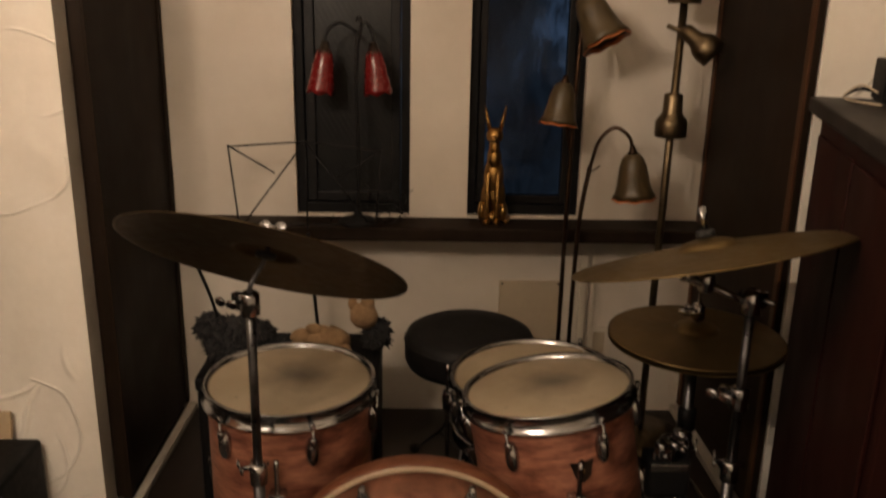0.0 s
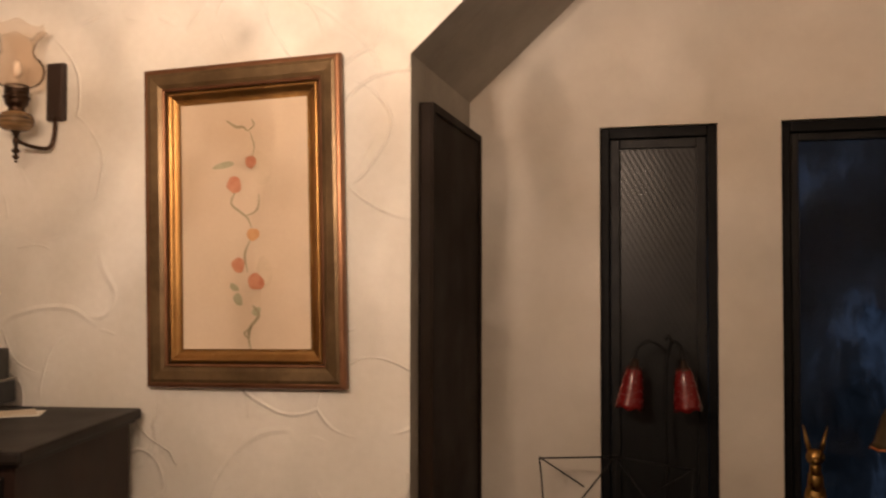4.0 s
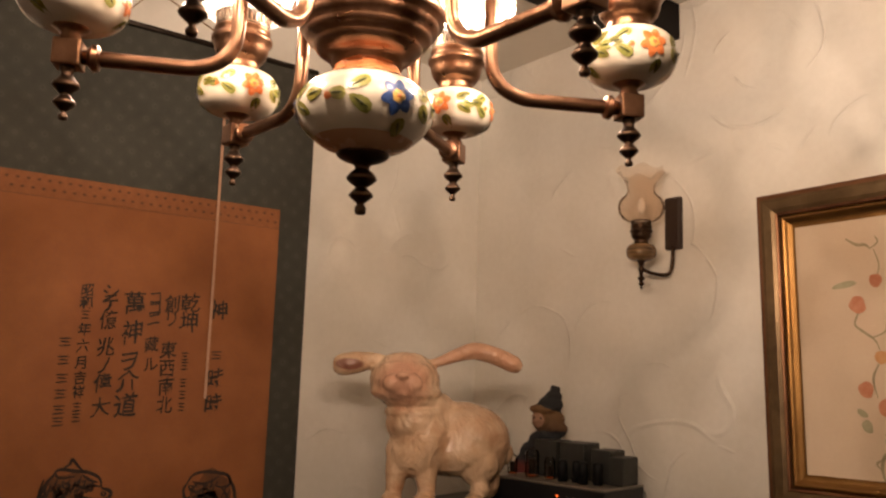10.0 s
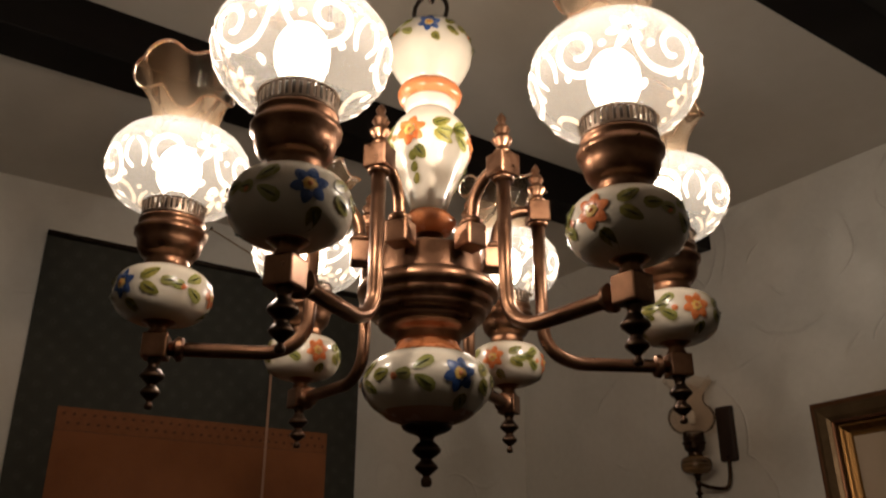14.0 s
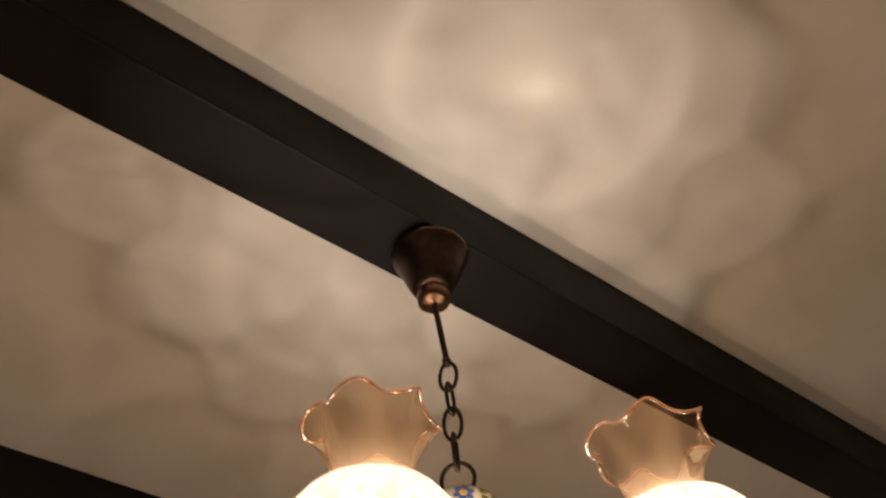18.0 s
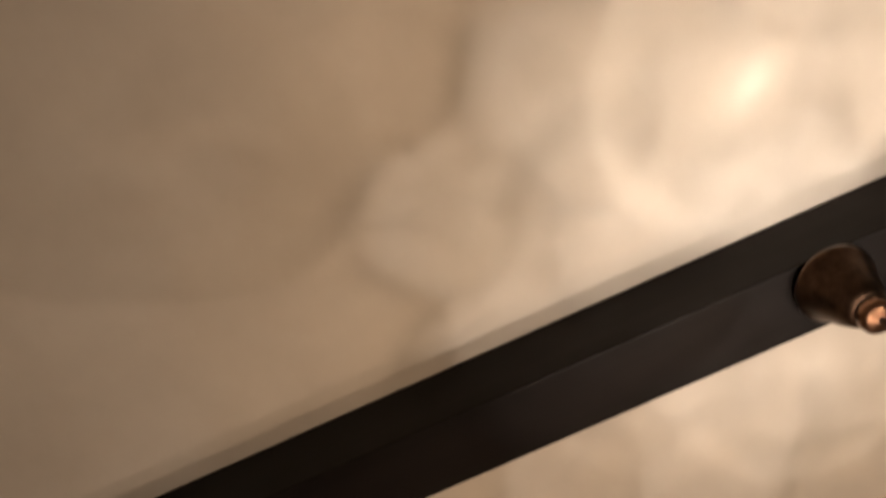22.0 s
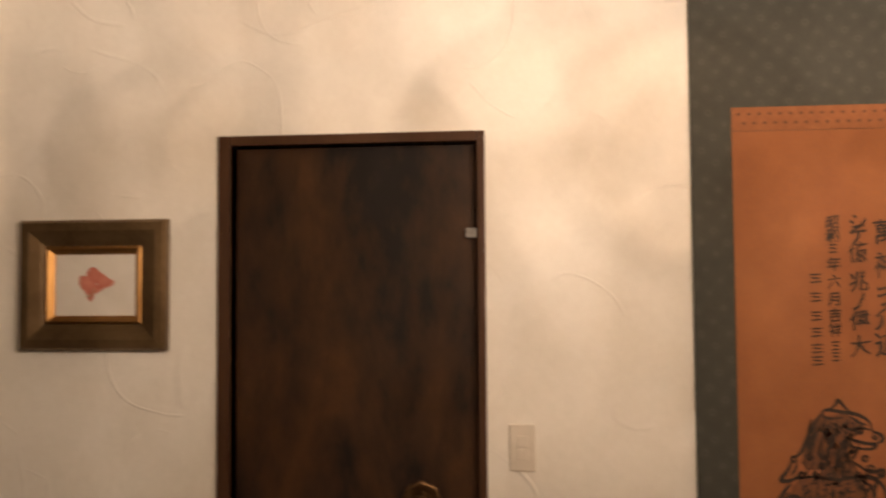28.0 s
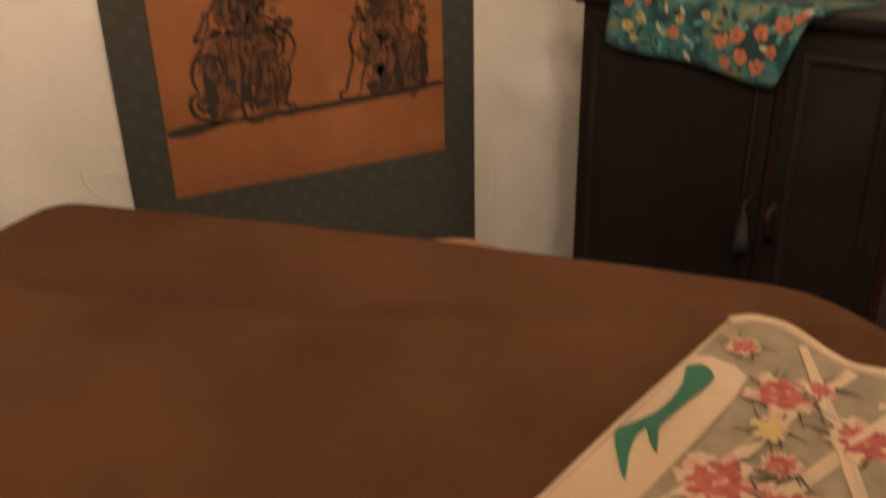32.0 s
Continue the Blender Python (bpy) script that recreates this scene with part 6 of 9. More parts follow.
# valve amplifier
amp = thing("valve_amplifier", "black valve amplifier with glass tubes and transformer boxes, lit orange lamp", "amplifier")
amp.matrix_basis = pose(-1.645, 1.395, CT, 0, 0, 9)
AM = mottled("amp_black", (0.005, 0.005, 0.006), (0.012, 0.012, 0.014), 12, 0.35, bumps=0.05)
AM2 = mottled("amp_box", (0.016, 0.0165, 0.0145), (0.032, 0.032, 0.028), 14, 0.45, bumps=0.15)
part("chassis", box_bm((0, 0, 0.004), (0.415, 0.205, 0.062), 0.004), AM, amp, "black chassis")
part("top_plate", box_bm((-0.002, -0.002, 0.0625), (0.417, 0.207, 0.068), 0.002), mottled("amp_plate", (0.22, 0.20, 0.17), (0.34, 0.31, 0.27), 20, 0.35, 0.7), amp, "greyish metal top plate")
for x0, y0_, x1, y1_, h in ((0.095, 0.11, 0.175, 0.195, 0.105), (0.190, 0.11, 0.275, 0.195, 0.105), (0.295, 0.115, 0.360, 0.195, 0.092), (0.365, 0.10, 0.412, 0.18, 0.078)):
    b = part("transformer_box", box_bm((x0, y0_, 0.0685), (x1, y1_, 0.0685 + h), 0.004), AM2, amp, "grey transformer box")
VALVE_GLASS = clear_glass("valve_glass", (0.90, 0.88, 0.85), 0.22)
for k, (x0, y0_, r, h) in enumerate(((0.060, 0.05, 0.015, 0.062), (0.130, 0.055, 0.021, 0.085), (0.195, 0.055, 0.016, 0.066))):
    v = part("valve_glass", lathe([(r * 0.8, 0.0685), (r, 0.078), (r, 0.0685 + h * 0.8), (r * 0.75, 0.0685 + h * 0.93), (r * 0.2, 0.0685 + h), (0.0, 0.0685 + h)], 20, (x0, y0_, 0), cap=False), VALVE_GLASS, amp, "clear glass valve", smooth=60)
    part("valve_plate", lathe([(r * 0.5, 0.072), (r * 0.5, 0.0685 + h * 0.62), (0.0, 0.0685 + h * 0.64)], 12, (x0, y0_, 0)), DARK_IRON, v)
    part("glow", lathe([(r * 0.55, 0.072), (r * 0.55, 0.077)], 12, (x0, y0_, 0), cap=False), emit("heater_glow_%d" % k, (1.0, 0.16, 0.03), 0.12), v, "orange glowing heater")
for k, x0 in enumerate((0.240, 0.275, 0.310, 0.345)):
    part("knob_post", lathe([(0.014, 0.0685), (0.014, 0.125), (0.010, 0.129), (0.0, 0.130)], 16, (x0, 0.055 + 0.02 * (k % 2), 0)), BLACK, amp, smooth=40)
part("pilot_lamp", blob((0.262, -0.002, 0.036), (0.0045, 0.003, 0.003)), emit("pilot_orange", (1.0, 0.16, 0.03), 2.0), amp, "lit orange pilot lamp")
for x0 in (0.295, 0.318):
    part("button", blob((x0, -0.002, 0.036), (0.005, 0.003, 0.003)), CHROME, amp)
for x0 in (0.03, 0.38):
    for y0_ in (0.03, 0.17):
        part("foot", lathe([(0.012, 0.0), (0.012, 0.004)], 12, (x0, y0_, 0)), BLACK, amp)

# doll: one plain mesh
db = bmesh.new()
for c, r in (((0, 0, 0.060), (0.055, 0.040, 0.065)), ((0, 0, 0.130), (0.048, 0.036, 0.055)), ((0.004, 0, 0.182), (0.044, 0.034, 0.024)), ((-0.050, 0.0, 0.115), (0.036, 0.032, 0.050)), ((-0.030, 0.0, 0.158), (0.030, 0.030, 0.034)), ((-0.072, 0.0, 0.068), (0.034, 0.034, 0.058)),
             ((-0.018, -0.012, 0.230), (0.030, 0.030, 0.034)), ((-0.030, -0.034, 0.224), (0.008, 0.008, 0.007)), ((0.012, 0.006, 0.226), (0.042, 0.036, 0.042)), ((0.034, 0.000, 0.202), (0.030, 0.026, 0.024)), ((0.020, -0.014, 0.208), (0.026, 0.022, 0.022)),
             ((-0.014, -0.010, 0.262), (0.043, 0.038, 0.016)), ((0.008, 0.004, 0.276), (0.041, 0.037, 0.028)), ((0.018, 0.008, 0.300), (0.027, 0.024, 0.022)), ((0.016, 0.008, 0.326), (0.009, 0.010, 0.012)), ((0.030, 0.008, 0.323), (0.009, 0.010, 0.012))):
    blob(c, r, db, 16, 10, 0.1, c[2] * 20)
DM = mat("doll_cloth", (0.02, 0.02, 0.02), 0.8)
dc = coords(DM)
dz = node(DM, "ShaderNodeSeparateXYZ")
wire(DM, dc, dz.inputs[0])
dfuzz = math_node(DM, "MULTIPLY", noise_tex(DM, dc, 60, 3), 0.012)
dheight = math_node(DM, "ADD", dz.outputs[2], dfuzz)
dress = ramp(DM, math_node(DM, "MULTIPLY", dheight, 2.8), [(0.10, (0.16, 0.02, 0.015)), (0.27, (0.12, 0.018, 0.014)), (0.33, (0.012, 0.013, 0.016)), (0.560, (0.014, 0.015, 0.018)), (0.575, (0.075, 0.034, 0.013)), (0.70, (0.15, 0.078, 0.030))])


def doll_zone(colour, factor, under):
    mx = node(DM, "ShaderNodeMix")
    mx.data_type = "RGBA"
    wire(DM, factor, mx.inputs[0])
    wire(DM, under, mx.inputs[6])
    mx.inputs[7].default_value = (*colour, 1)
    return mx.outputs[2]


def doll_near(centre, radius):
    d = node(DM, "ShaderNodeVectorMath")
    d.operation = "DISTANCE"
    wire(DM, dc, d.inputs[0])
    d.inputs[1].default_value = centre
    return math_node(DM, "LESS_THAN", d.outputs["Value"], radius)


dress = doll_zone((0.30, 0.165, 0.10), doll_near((-0.030, -0.040, 0.229), 0.0235), dress)
for eye_at in ((-0.040, -0.034, 0.236), (-0.016, -0.044, 0.236)):
    dress = doll_zone((0.07, 0.038, 0.026), doll_near(eye_at, 0.0055), dress)
cap_edge = math_node(DM, "ADD", dheight, math_node(DM, "MULTIPLY", dz.outputs[0], 0.35))
dress = doll_zone((0.014, 0.014, 0.015), math_node(DM, "GREATER_THAN", cap_edge, 0.273), dress)
wire(DM, dress, bsdf(DM).inputs["Base Color"])
bump(DM, noise_tex(DM, dc, 70, 3), 0.9, 0.006)
doll = part("doll", db, DM, None, smooth=80)
doll.matrix_basis = pose(-1.585, 1.59, CT, 0, 0, 40)
tagged(doll, "small doll with reddish hair and a dark cap beside the amplifier", "doll")
d_rm = doll.modifiers.new("melt", "REMESH")
d_rm.mode, d_rm.voxel_size, d_rm.use_smooth_shade = "VOXEL", 0.004, True

cards = thing("postcards", "two small printed cards lying on the cabinet", "cards")
cards.matrix_basis = pose(*cab_pt(0.640, 0.385), 0, 0, 30)
part("card", box_bm((-0.06, -0.042, 0.001), (0.06, 0.042, 0.0025), 0.0003), WHITE_CARD, cards)
c2 = box_bm((-0.055, -0.040, 0.003), (0.055, 0.040, 0.0045), 0.0003)
c2.transform(pose(-0.012, 0.006, 0, 0, 0, 14))
part("card", c2, mottled("card_print", (0.45, 0.36, 0.26), (0.62, 0.55, 0.45), 14, 0.5), cards, "card with a faded print")

# ---- drum kit in front of the alcove ----
VENEER = wood("drum_veneer", (0.095, 0.027, 0.017), (0.40, 0.175, 0.110), 0.24, 6, (0.8, 0.8, 3.0), bumps=0.04, lo=0.40, hi=0.62)
# chrome tubes coloured dark to stand in for reflections of a dark room
STEEL_DARK_REFLECTION = mottled("dull_steel", (0.05, 0.05, 0.053), (0.13, 0.13, 0.135), 25, 0.26, 1.0)
# darker bronze: the shade of the cymbal's unlit side put into the colour
SHADED_BRONZE = mottled("tarnished_bronze", (0.055, 0.038, 0.020), (0.12, 0.082, 0.042), 6, 0.45, 1.0, grain=50, bumps=0.08)
HOOP_WOOD = wood("hoop_wood", (0.10, 0.034, 0.016), (0.19, 0.070, 0.034), 0.25, 12, (1, 1, 1), bumps=0.04)
INLAY = mottled("cream_inlay", (0.45, 0.36, 0.25), (0.55, 0.45, 0.33), 10, 0.3)
BRONZE = mottled("cymbal_bronze", (0.15, 0.105, 0.045), (0.27, 0.19, 0.085), 7, 0.36, 1.0, grain=50, bumps=0.08)
LEATHER = mottled("black_leatherette", (0.004, 0.004, 0.0045), (0.010, 0.0095, 0.0095), 14, 0.5, grain=160, bumps=0.2, spec=0.25)
BADGE_M = mottled("badge_dark", (0.02, 0.015, 0.013), (0.06, 0.04, 0.03), 40, 0.3, 0.7)


def skin(name):
    """A worn drum skin: cream, with a grey bloom where it has been struck and a few smudges."""
    m = mottled(name, (0.27, 0.215, 0.145), (0.36, 0.295, 0.205), 9, 0.55, grain=40, bumps=0.06)
    for l in list(m.node_tree.links):
        if l.to_socket == bsdf(m).inputs["Base Color"]:
            base = l.from_socket
    v = coords(m)
    n1 = noise_tex(m, v, 16.0, 5.0, 0.6)
    d = node(m, "ShaderNodeVectorMath")
    d.operation = "DISTANCE"
    wire(m, v, d.inputs[0])
    d.inputs[1].default_value = (0.012, 0.018, 0.0)
    wear = math_node(m, "ADD", d.outputs["Value"], math_node(m, "MULTIPLY", n1, 0.085))
    bloom = ramp(m, wear, [(0.045, (0.85, 0.85, 0.85)), (0.135, (0, 0, 0))])
    spots = ramp(m, noise_tex(m, v, 31.0, 2.0, 0.4), [(0.69, (0, 0, 0)), (0.76, (0.6, 0.6, 0.6))])
    mx = node(m, "ShaderNodeMix")
    mx.data_type = "RGBA"
    wire(m, math_node(m, "MAXIMUM", bloom, spots), mx.inputs[0])
    wire(m, base, mx.inputs[6])
    mx.inputs[7].default_value = (0.075, 0.060, 0.047, 1)
    wire(m, mx.outputs[2], bsdf(m).inputs["Base Color"])
    return m


SKIN = skin("worn_drum_skin")


def axis_to(n):
    """A turn that lays the z axis along n."""
    return Vector(n).to_track_quat("Z", "Y").to_matrix().to_4x4()


def hoop_bm(r, z, h=0.032):
    """A flanged steel hoop round a drum's edge."""
    return lathe([(r + 0.002, z - h * 0.75), (r + 0.011, z - h * 0.78), (r + 0.012, z - h * 0.70), (r + 0.0045, z - h * 0.62), (r + 0.004, z + h * 0.10),
                  (r + 0.009, z + h * 0.20), (r + 0.0085, z + h * 0.27), (r + 0.001, z + h * 0.22), (r - 0.0005, z - h * 0.70), (r + 0.002, z - h * 0.75)], 48, cap=False)


def lug_bm(r, z, h=0.058, w=0.0125):
    """A rounded lug casing with its mid bead, standing on the shell."""
    bm = blob((r + 0.004, 0, z), (0.014, w, h / 2), None, 14, 10)
    lathe([(0.0055, -0.008), (0.007, -0.006), (0.007, 0.006), (0.0055, 0.008)], 10, (r + 0.013, 0, z + h * 0.40), bm)
    return bm


def rod_bm(r, z0, z1):
    bm = tube([(r + 0.0145, 0, z0), (r + 0.0145, 0, z1)], 0.0028, 8)
    box_bm((r + 0.0100, -0.0045, z1 - 0.001), (r + 0.0190, 0.0045, z1 + 0.011), 0.001, bm, seg=1)
    return bm


def round_copies(ob, count, start=0.0):
    """Sets the first piece at an angle and lays its repeats round the drum."""
    for k in range(count):
        c = ob if k == 0 else new(ob.name.split(".")[0], ob.data)
        c.parent = ob.parent
        c.matrix_basis = Matrix.Rotation(radians(start) + 2 * math.pi * k / count, 4, "Z")
        for ch in ([] if k == 0 else list(ob.children)):
            cc = new(ch.name.split(".")[0], ch.data)
            cc.parent = c


def drum(name, label, at, r, depth, turn, lugs=6, start=10.0, shell=VENEER, legs=True, badge=None):
    """A drum on its legs: shell, two hoops, two skins, lugs with tension rods. The top edge lies at the given place."""
    t = thing(name, label, "drum")
    m = Matrix.Translation(at) @ turn
    t.matrix_basis = m
    s = lathe([(r - 0.006, -depth + 0.004), (r - 0.001, -depth), (r, -depth + 0.003), (r, -0.010), (r - 0.001, -0.006), (r - 0.006, -0.008), (r - 0.006, -depth + 0.004)], 56, cap=False)
    part("shell", s, shell, t, "glossy reddish veneer shell", smooth=35)
    top = lathe([(0.0, 0.0005), (r * 0.35, 0.0004), (r * 0.7, 0.0002), (r - 0.006, 0.0), (r - 0.001, -0.003), (r + 0.001, -0.010)], 56, cap=False)
    part("batter_head", top, SKIN, t, "worn cream drum skin with grey bloom", smooth=60)
    bot = lathe([(r + 0.001, -depth + 0.004), (r - 0.002, -depth - 0.003), (0.0, -depth - 0.003)], 48, cap=False)
    part("resonant_head", bot, SKIN, t, "cream lower drum skin", smooth=60)
    part("hoop", hoop_bm(r, -0.002), CHROME, t, "chrome flanged hoop", smooth=40)
    hb = hoop_bm(r, 0.002)
    hb.transform(Matrix.Translation((0, 0, -depth)) @ Matrix.Rotation(math.pi, 4, "X"))
    part("hoop", hb, CHROME, t, "chrome flanged hoop", smooth=40)
    lg = part("lug", lug_bm(r, -0.072 if depth > 0.2 else -depth / 2), CHROME, t, "chrome lug", smooth=50)
    part("tension_rod", rod_bm(r, -0.075, -0.022), CHROME, lg, smooth=40)
    round_copies(lg, lugs, start)
    if depth > 0.2:
        lg = part("lug", lug_bm(r, -depth + 0.072), CHROME, t, "chrome lug", smooth=50)
        round_copies(lg, lugs, start)
    part("collar", lathe([(r + 0.0005, -0.0215), (r + 0.0022, -0.020), (r + 0.0022, -0.011), (r + 0.0005, -0.0100)], 48, cap=False), DARK_IRON, t, "dark collar under the hoop", smooth=40)
    if legs:
        inv = m.inverted()
        for k in range(3):
            a = radians(start + 38 + 120 * k)
            c = Vector((math.cos(a) * (r + 0.020), math.sin(a) * (r + 0.020), -depth * 0.55))
            w = m @ c
            br = part("leg_bracket", box_bm((r + 0.001, -0.016, -depth * 0.55 - 0.020), (r + 0.030, 0.016, -depth * 0.55 + 0.020), 0.005), CHROME, t, "chrome leg bracket", smooth=40)
            br.matrix_basis = Matrix.Rotation(a, 4, "Z")
            foot = Vector((w.x + 0.03 * math.cos(a), w.y + 0.03 * math.sin(a), 0.010))
            lb = tube(smooth_path([inv @ Vector((w.x, w.y, w.z + 0.085)), inv @ w, inv @ Vector((w.x, w.y, 0.11)), inv @ foot], 5), 0.0048, 8)
            leg = part("leg", lb, CHROME, t, "chrome leg", smooth=50)
            part("rubber_foot", tube([inv @ Vector((foot.x, foot.y, 0.0)), inv @ Vector((foot.x, foot.y, 0.03))], 0.010, 10), RUBBER, leg, "black rubber foot", smooth=50)
    if badge is not None:
        bo = [(0.0, -0.024), (0.014, -0.012), (0.018, 0.004), (0.022, 0.018), (0.008, 0.016), (0.0, 0.022), (-0.008, 0.016), (-0.022, 0.018), (-0.018, 0.004), (-0.014, -0.012)]
        bb = poly_prism(bo, 0.0022, lambda u, v, w: Vector(((r + 0.0008 + w) * math.cos(u / r), (r + 0.0008 + w) * math.sin(u / r), v - 0.105)))
        b = part("badge", bb, BADGE_M, t, "dark shield-shaped metal badge")
        b.matrix_basis = Matrix.Rotation(radians(badge), 4, "Z")
        rv = lathe([(0.0045, 0.0), (0.004, 0.0015), (0.0, 0.002)], 12)
        rv.transform(Matrix.Translation((r + 0.0031, 0, -0.105)) @ Matrix.Rotation(radians(90), 4, "Y"))
        part("grommet", rv, BRASS_OLD, b, "worn brass air grommet")
    return t


ID = Matrix.Identity(4)
drum("tom_drum", "glossy reddish veneer tom with chrome hoops, worn cream skin", (0.30, 1.42, 0.530), 0.157, 0.29, ID, 6, 232)
drum("tom_drum", "tilted reddish veneer tom with dark shield badge, stained skin", (0.797, 1.385, 0.536), 0.155, 0.29,
     Matrix.Rotation(radians(-9), 4, "Y") @ Matrix.Rotation(radians(-5), 4, "X"), 6, 236, badge=281)
drum("snare_drum", "shallow chrome snare drum with a worn cream skin", (0.807, 1.63, 0.446), 0.178, 0.13, Matrix.Rotation(radians(-3), 4, "Y"), 8, 12, shell=CHROME)

# bass drum, lying on its side
BR, BY0, BY1, BC = 0.232, 1.005, 1.225, Vector((0.550, 0, 0.242))
bass = thing("bass_drum", "small reddish veneer bass drum with cream-edged wooden hoops", "drum", (BC.x, BY0, BC.z))
LIE = Matrix.Rotation(radians(-90), 4, "X")           # local z runs away from the front


def lying(bm):
    bm.transform(LIE)
    return bm


L = BY1 - BY0
part("shell", lying(lathe([(BR - 0.012, 0.012), (BR - 0.012, L - 0.012), (BR - 0.006, L - 0.012), (BR - 0.006, 0.012), (BR - 0.012, 0.012)], 64, cap=False)), VENEER, bass, "glossy reddish veneer shell", smooth=35)
for z0, z1, nm in ((0.0, 0.040, "front"), (L - 0.040, L, "rear")):
    h = part("hoop", lying(lathe([(BR - 0.005, z0), (BR + 0.006, z0), (BR + 0.008, z0 + 0.003), (BR + 0.008, z1 - 0.003), (BR + 0.006, z1), (BR - 0.005, z1), (BR - 0.005, z0)], 64, cap=False)), HOOP_WOOD, bass, "orange-brown wooden hoop", smooth=35)
    part("inlay", lying(lathe([(BR - 0.0048, z0 - 0.0003), (BR - 0.004, z0 - 0.0012), (BR + 0.005, z0 - 0.0012), (BR + 0.006, z0 - 0.0003)], 64, cap=False)), INLAY, h, "cream inlay stripe", smooth=40)
part("front_head", lying(lathe([(0.0, 0.009), (BR - 0.020, 0.009), (BR - 0.0055, 0.012)], 56, cap=False)), HOOP_WOOD, bass, "brown wooden front", smooth=60)
part("batter_head", lying(lathe([(BR - 0.0055, L - 0.012), (BR - 0.020, L - 0.009), (0.0, L - 0.009)], 56, cap=False)), SKIN, bass, "cream rear drum skin", smooth=60)
for k in range(8):
    a = radians(22.5 + 45 * k)
    turn = Matrix.Rotation(a, 4, "Y")
    lb = lug_bm(BR - 0.006, L / 2, 0.06)
    lb.transform(LIE)
    lg = part("lug", lb, CHROME, bass, "chrome lug", smooth=50)
    lg.matrix_basis = turn
    cl = box_bm((BR - 0.006, -0.008, -0.004), (BR + 0.016, 0.008, 0.004), 0.003)
    box_bm((BR + 0.0095, -0.008, -0.004), (BR + 0.016, 0.008, 0.030), 0.002, cl)
    cl.transform(LIE)
    c = part("claw", cl, CHROME, bass, "chrome hoop claw", smooth=40)
    c.matrix_basis = turn
    tr = tube([(BR + 0.013, 0, 0.0305), (BR + 0.013, 0, L / 2 - 0.02)], 0.0028, 8)
    tr.transform(LIE)
    part("tension_rod", tr, CHROME, c, smooth=50)
for sx in (-1, 1):
    w = Vector((sx * BR * 0.93, 0.09, -0.03))
    lb = tube(smooth_path([w, w + Vector((sx * 0.05, -0.01, -0.05)), w + Vector((sx * 0.11, -0.03, -0.2499 + 0.012))], 5), 0.0055, 8)
    s = part("spur", lb, CHROME, bass, "chrome spur leg", smooth=50)
    part("rubber_foot", blob(w + Vector((sx * 0.11, -0.03, -0.238)), (0.011, 0.011, 0.012)), RUBBER, s, "black rubber foot")


# cymbals and their stands
def cymbal_bm(r, bell=0.055):
    prof = [(0.006, 0.030)]
    for k in range(1, 9):
        a = k / 8 * math.pi / 2
        prof.append((bell * math.sin(a) * 0.95, 0.014 + 0.016 * math.cos(a)))
    for k in range(1, 33):
        t = k / 32
        prof.append((bell + (r - bell) * t, 0.013 - 0.013 * t ** 1.15 + (0.00022 if k % 2 else -0.00022)))
    top = [(a, b) for a, b in prof]
    low = [(a, b - 0.0016) for a, b in reversed(prof)]
    return lathe(top + low + [top[0]], 72, cap=False)


def wing_nut(n0, parent):
    bm = lathe([(0.0, 0.0), (0.008, 0.0005), (0.0085, 0.012), (0.005, 0.014), (0.0, 0.0145)], 12)
    for s in (-1, 1):
        bm2 = blob((s * 0.014, 0, 0.013), (0.011, 0.0032, 0.009), None, 12, 8, rot=None)
        merge(bm, bm2)
    bm.transform(Matrix.Translation((0, 0, n0)))
    return part("wing_nut", bm, CHROME, parent, "chrome wing nut", smooth=50)


def crash(at, r, n, label, metal=None):
    c = thing("crash_cymbal", label, "cymbal", group="crash cymbals")
    c.matrix_basis = Matrix.Translation(at) @ axis_to(n)
    part("bow", cymbal_bm(r), metal or BRONZE, c, "lathed bronze disc with a raised bell", smooth=50)
    f = lathe([(0.003, 0.0305), (0.016, 0.031), (0.017, 0.040), (0.014, 0.044), (0.003, 0.0445)], 20)
    part("felt", f, RUBBER, c, "black felt washer", smooth=50)
    part("lower_felt", lathe([(0.003, 0.004), (0.017, 0.0045), (0.018, 0.012), (0.004, 0.0125)], 20), RUBBER, c, "black felt washer", smooth=50)
    return c


def tripod(t, x, y, reach=0.26, hub=0.30, turn=0.4, mt=None):
    """Three pairs of folding legs round a pole, with rubber feet."""
    mt = mt or STEEL_DARK_REFLECTION
    part("leg_hub", lathe([(0.012, 0.0), (0.019, 0.002), (0.019, 0.036), (0.012, 0.038)], 16, (x, y, hub)), mt, t, "chrome leg hub", smooth=40)
    for k in range(3):
        a = turn + 2 * math.pi * k / 3
        dx, dy = math.cos(a), math.sin(a)
        lb = bmesh.new()
        top, mid, foot = Vector((x + dx * 0.018, y + dy * 0.018, hub + 0.018)), Vector((x + dx * reach * 0.5, y + dy * reach * 0.5, hub * 0.52)), Vector((x + dx * reach, y + dy * reach, 0.010))
        tube([top, mid, foot], 0.0065, 6, lb, flat=0.45)
        leg = part("leg", lb, mt, t, "folding tripod leg", smooth=50)
        part("brace", tube([(x + dx * 0.012, y + dy * 0.012, hub * 0.35), mid], 0.0045, 6, flat=0.5), mt, t, "flat brace", smooth=50)
        part("rubber_foot", blob(foot + Vector((0, 0, 0.004)), (0.014, 0.014, 0.014)), RUBBER, leg, "black rubber foot")


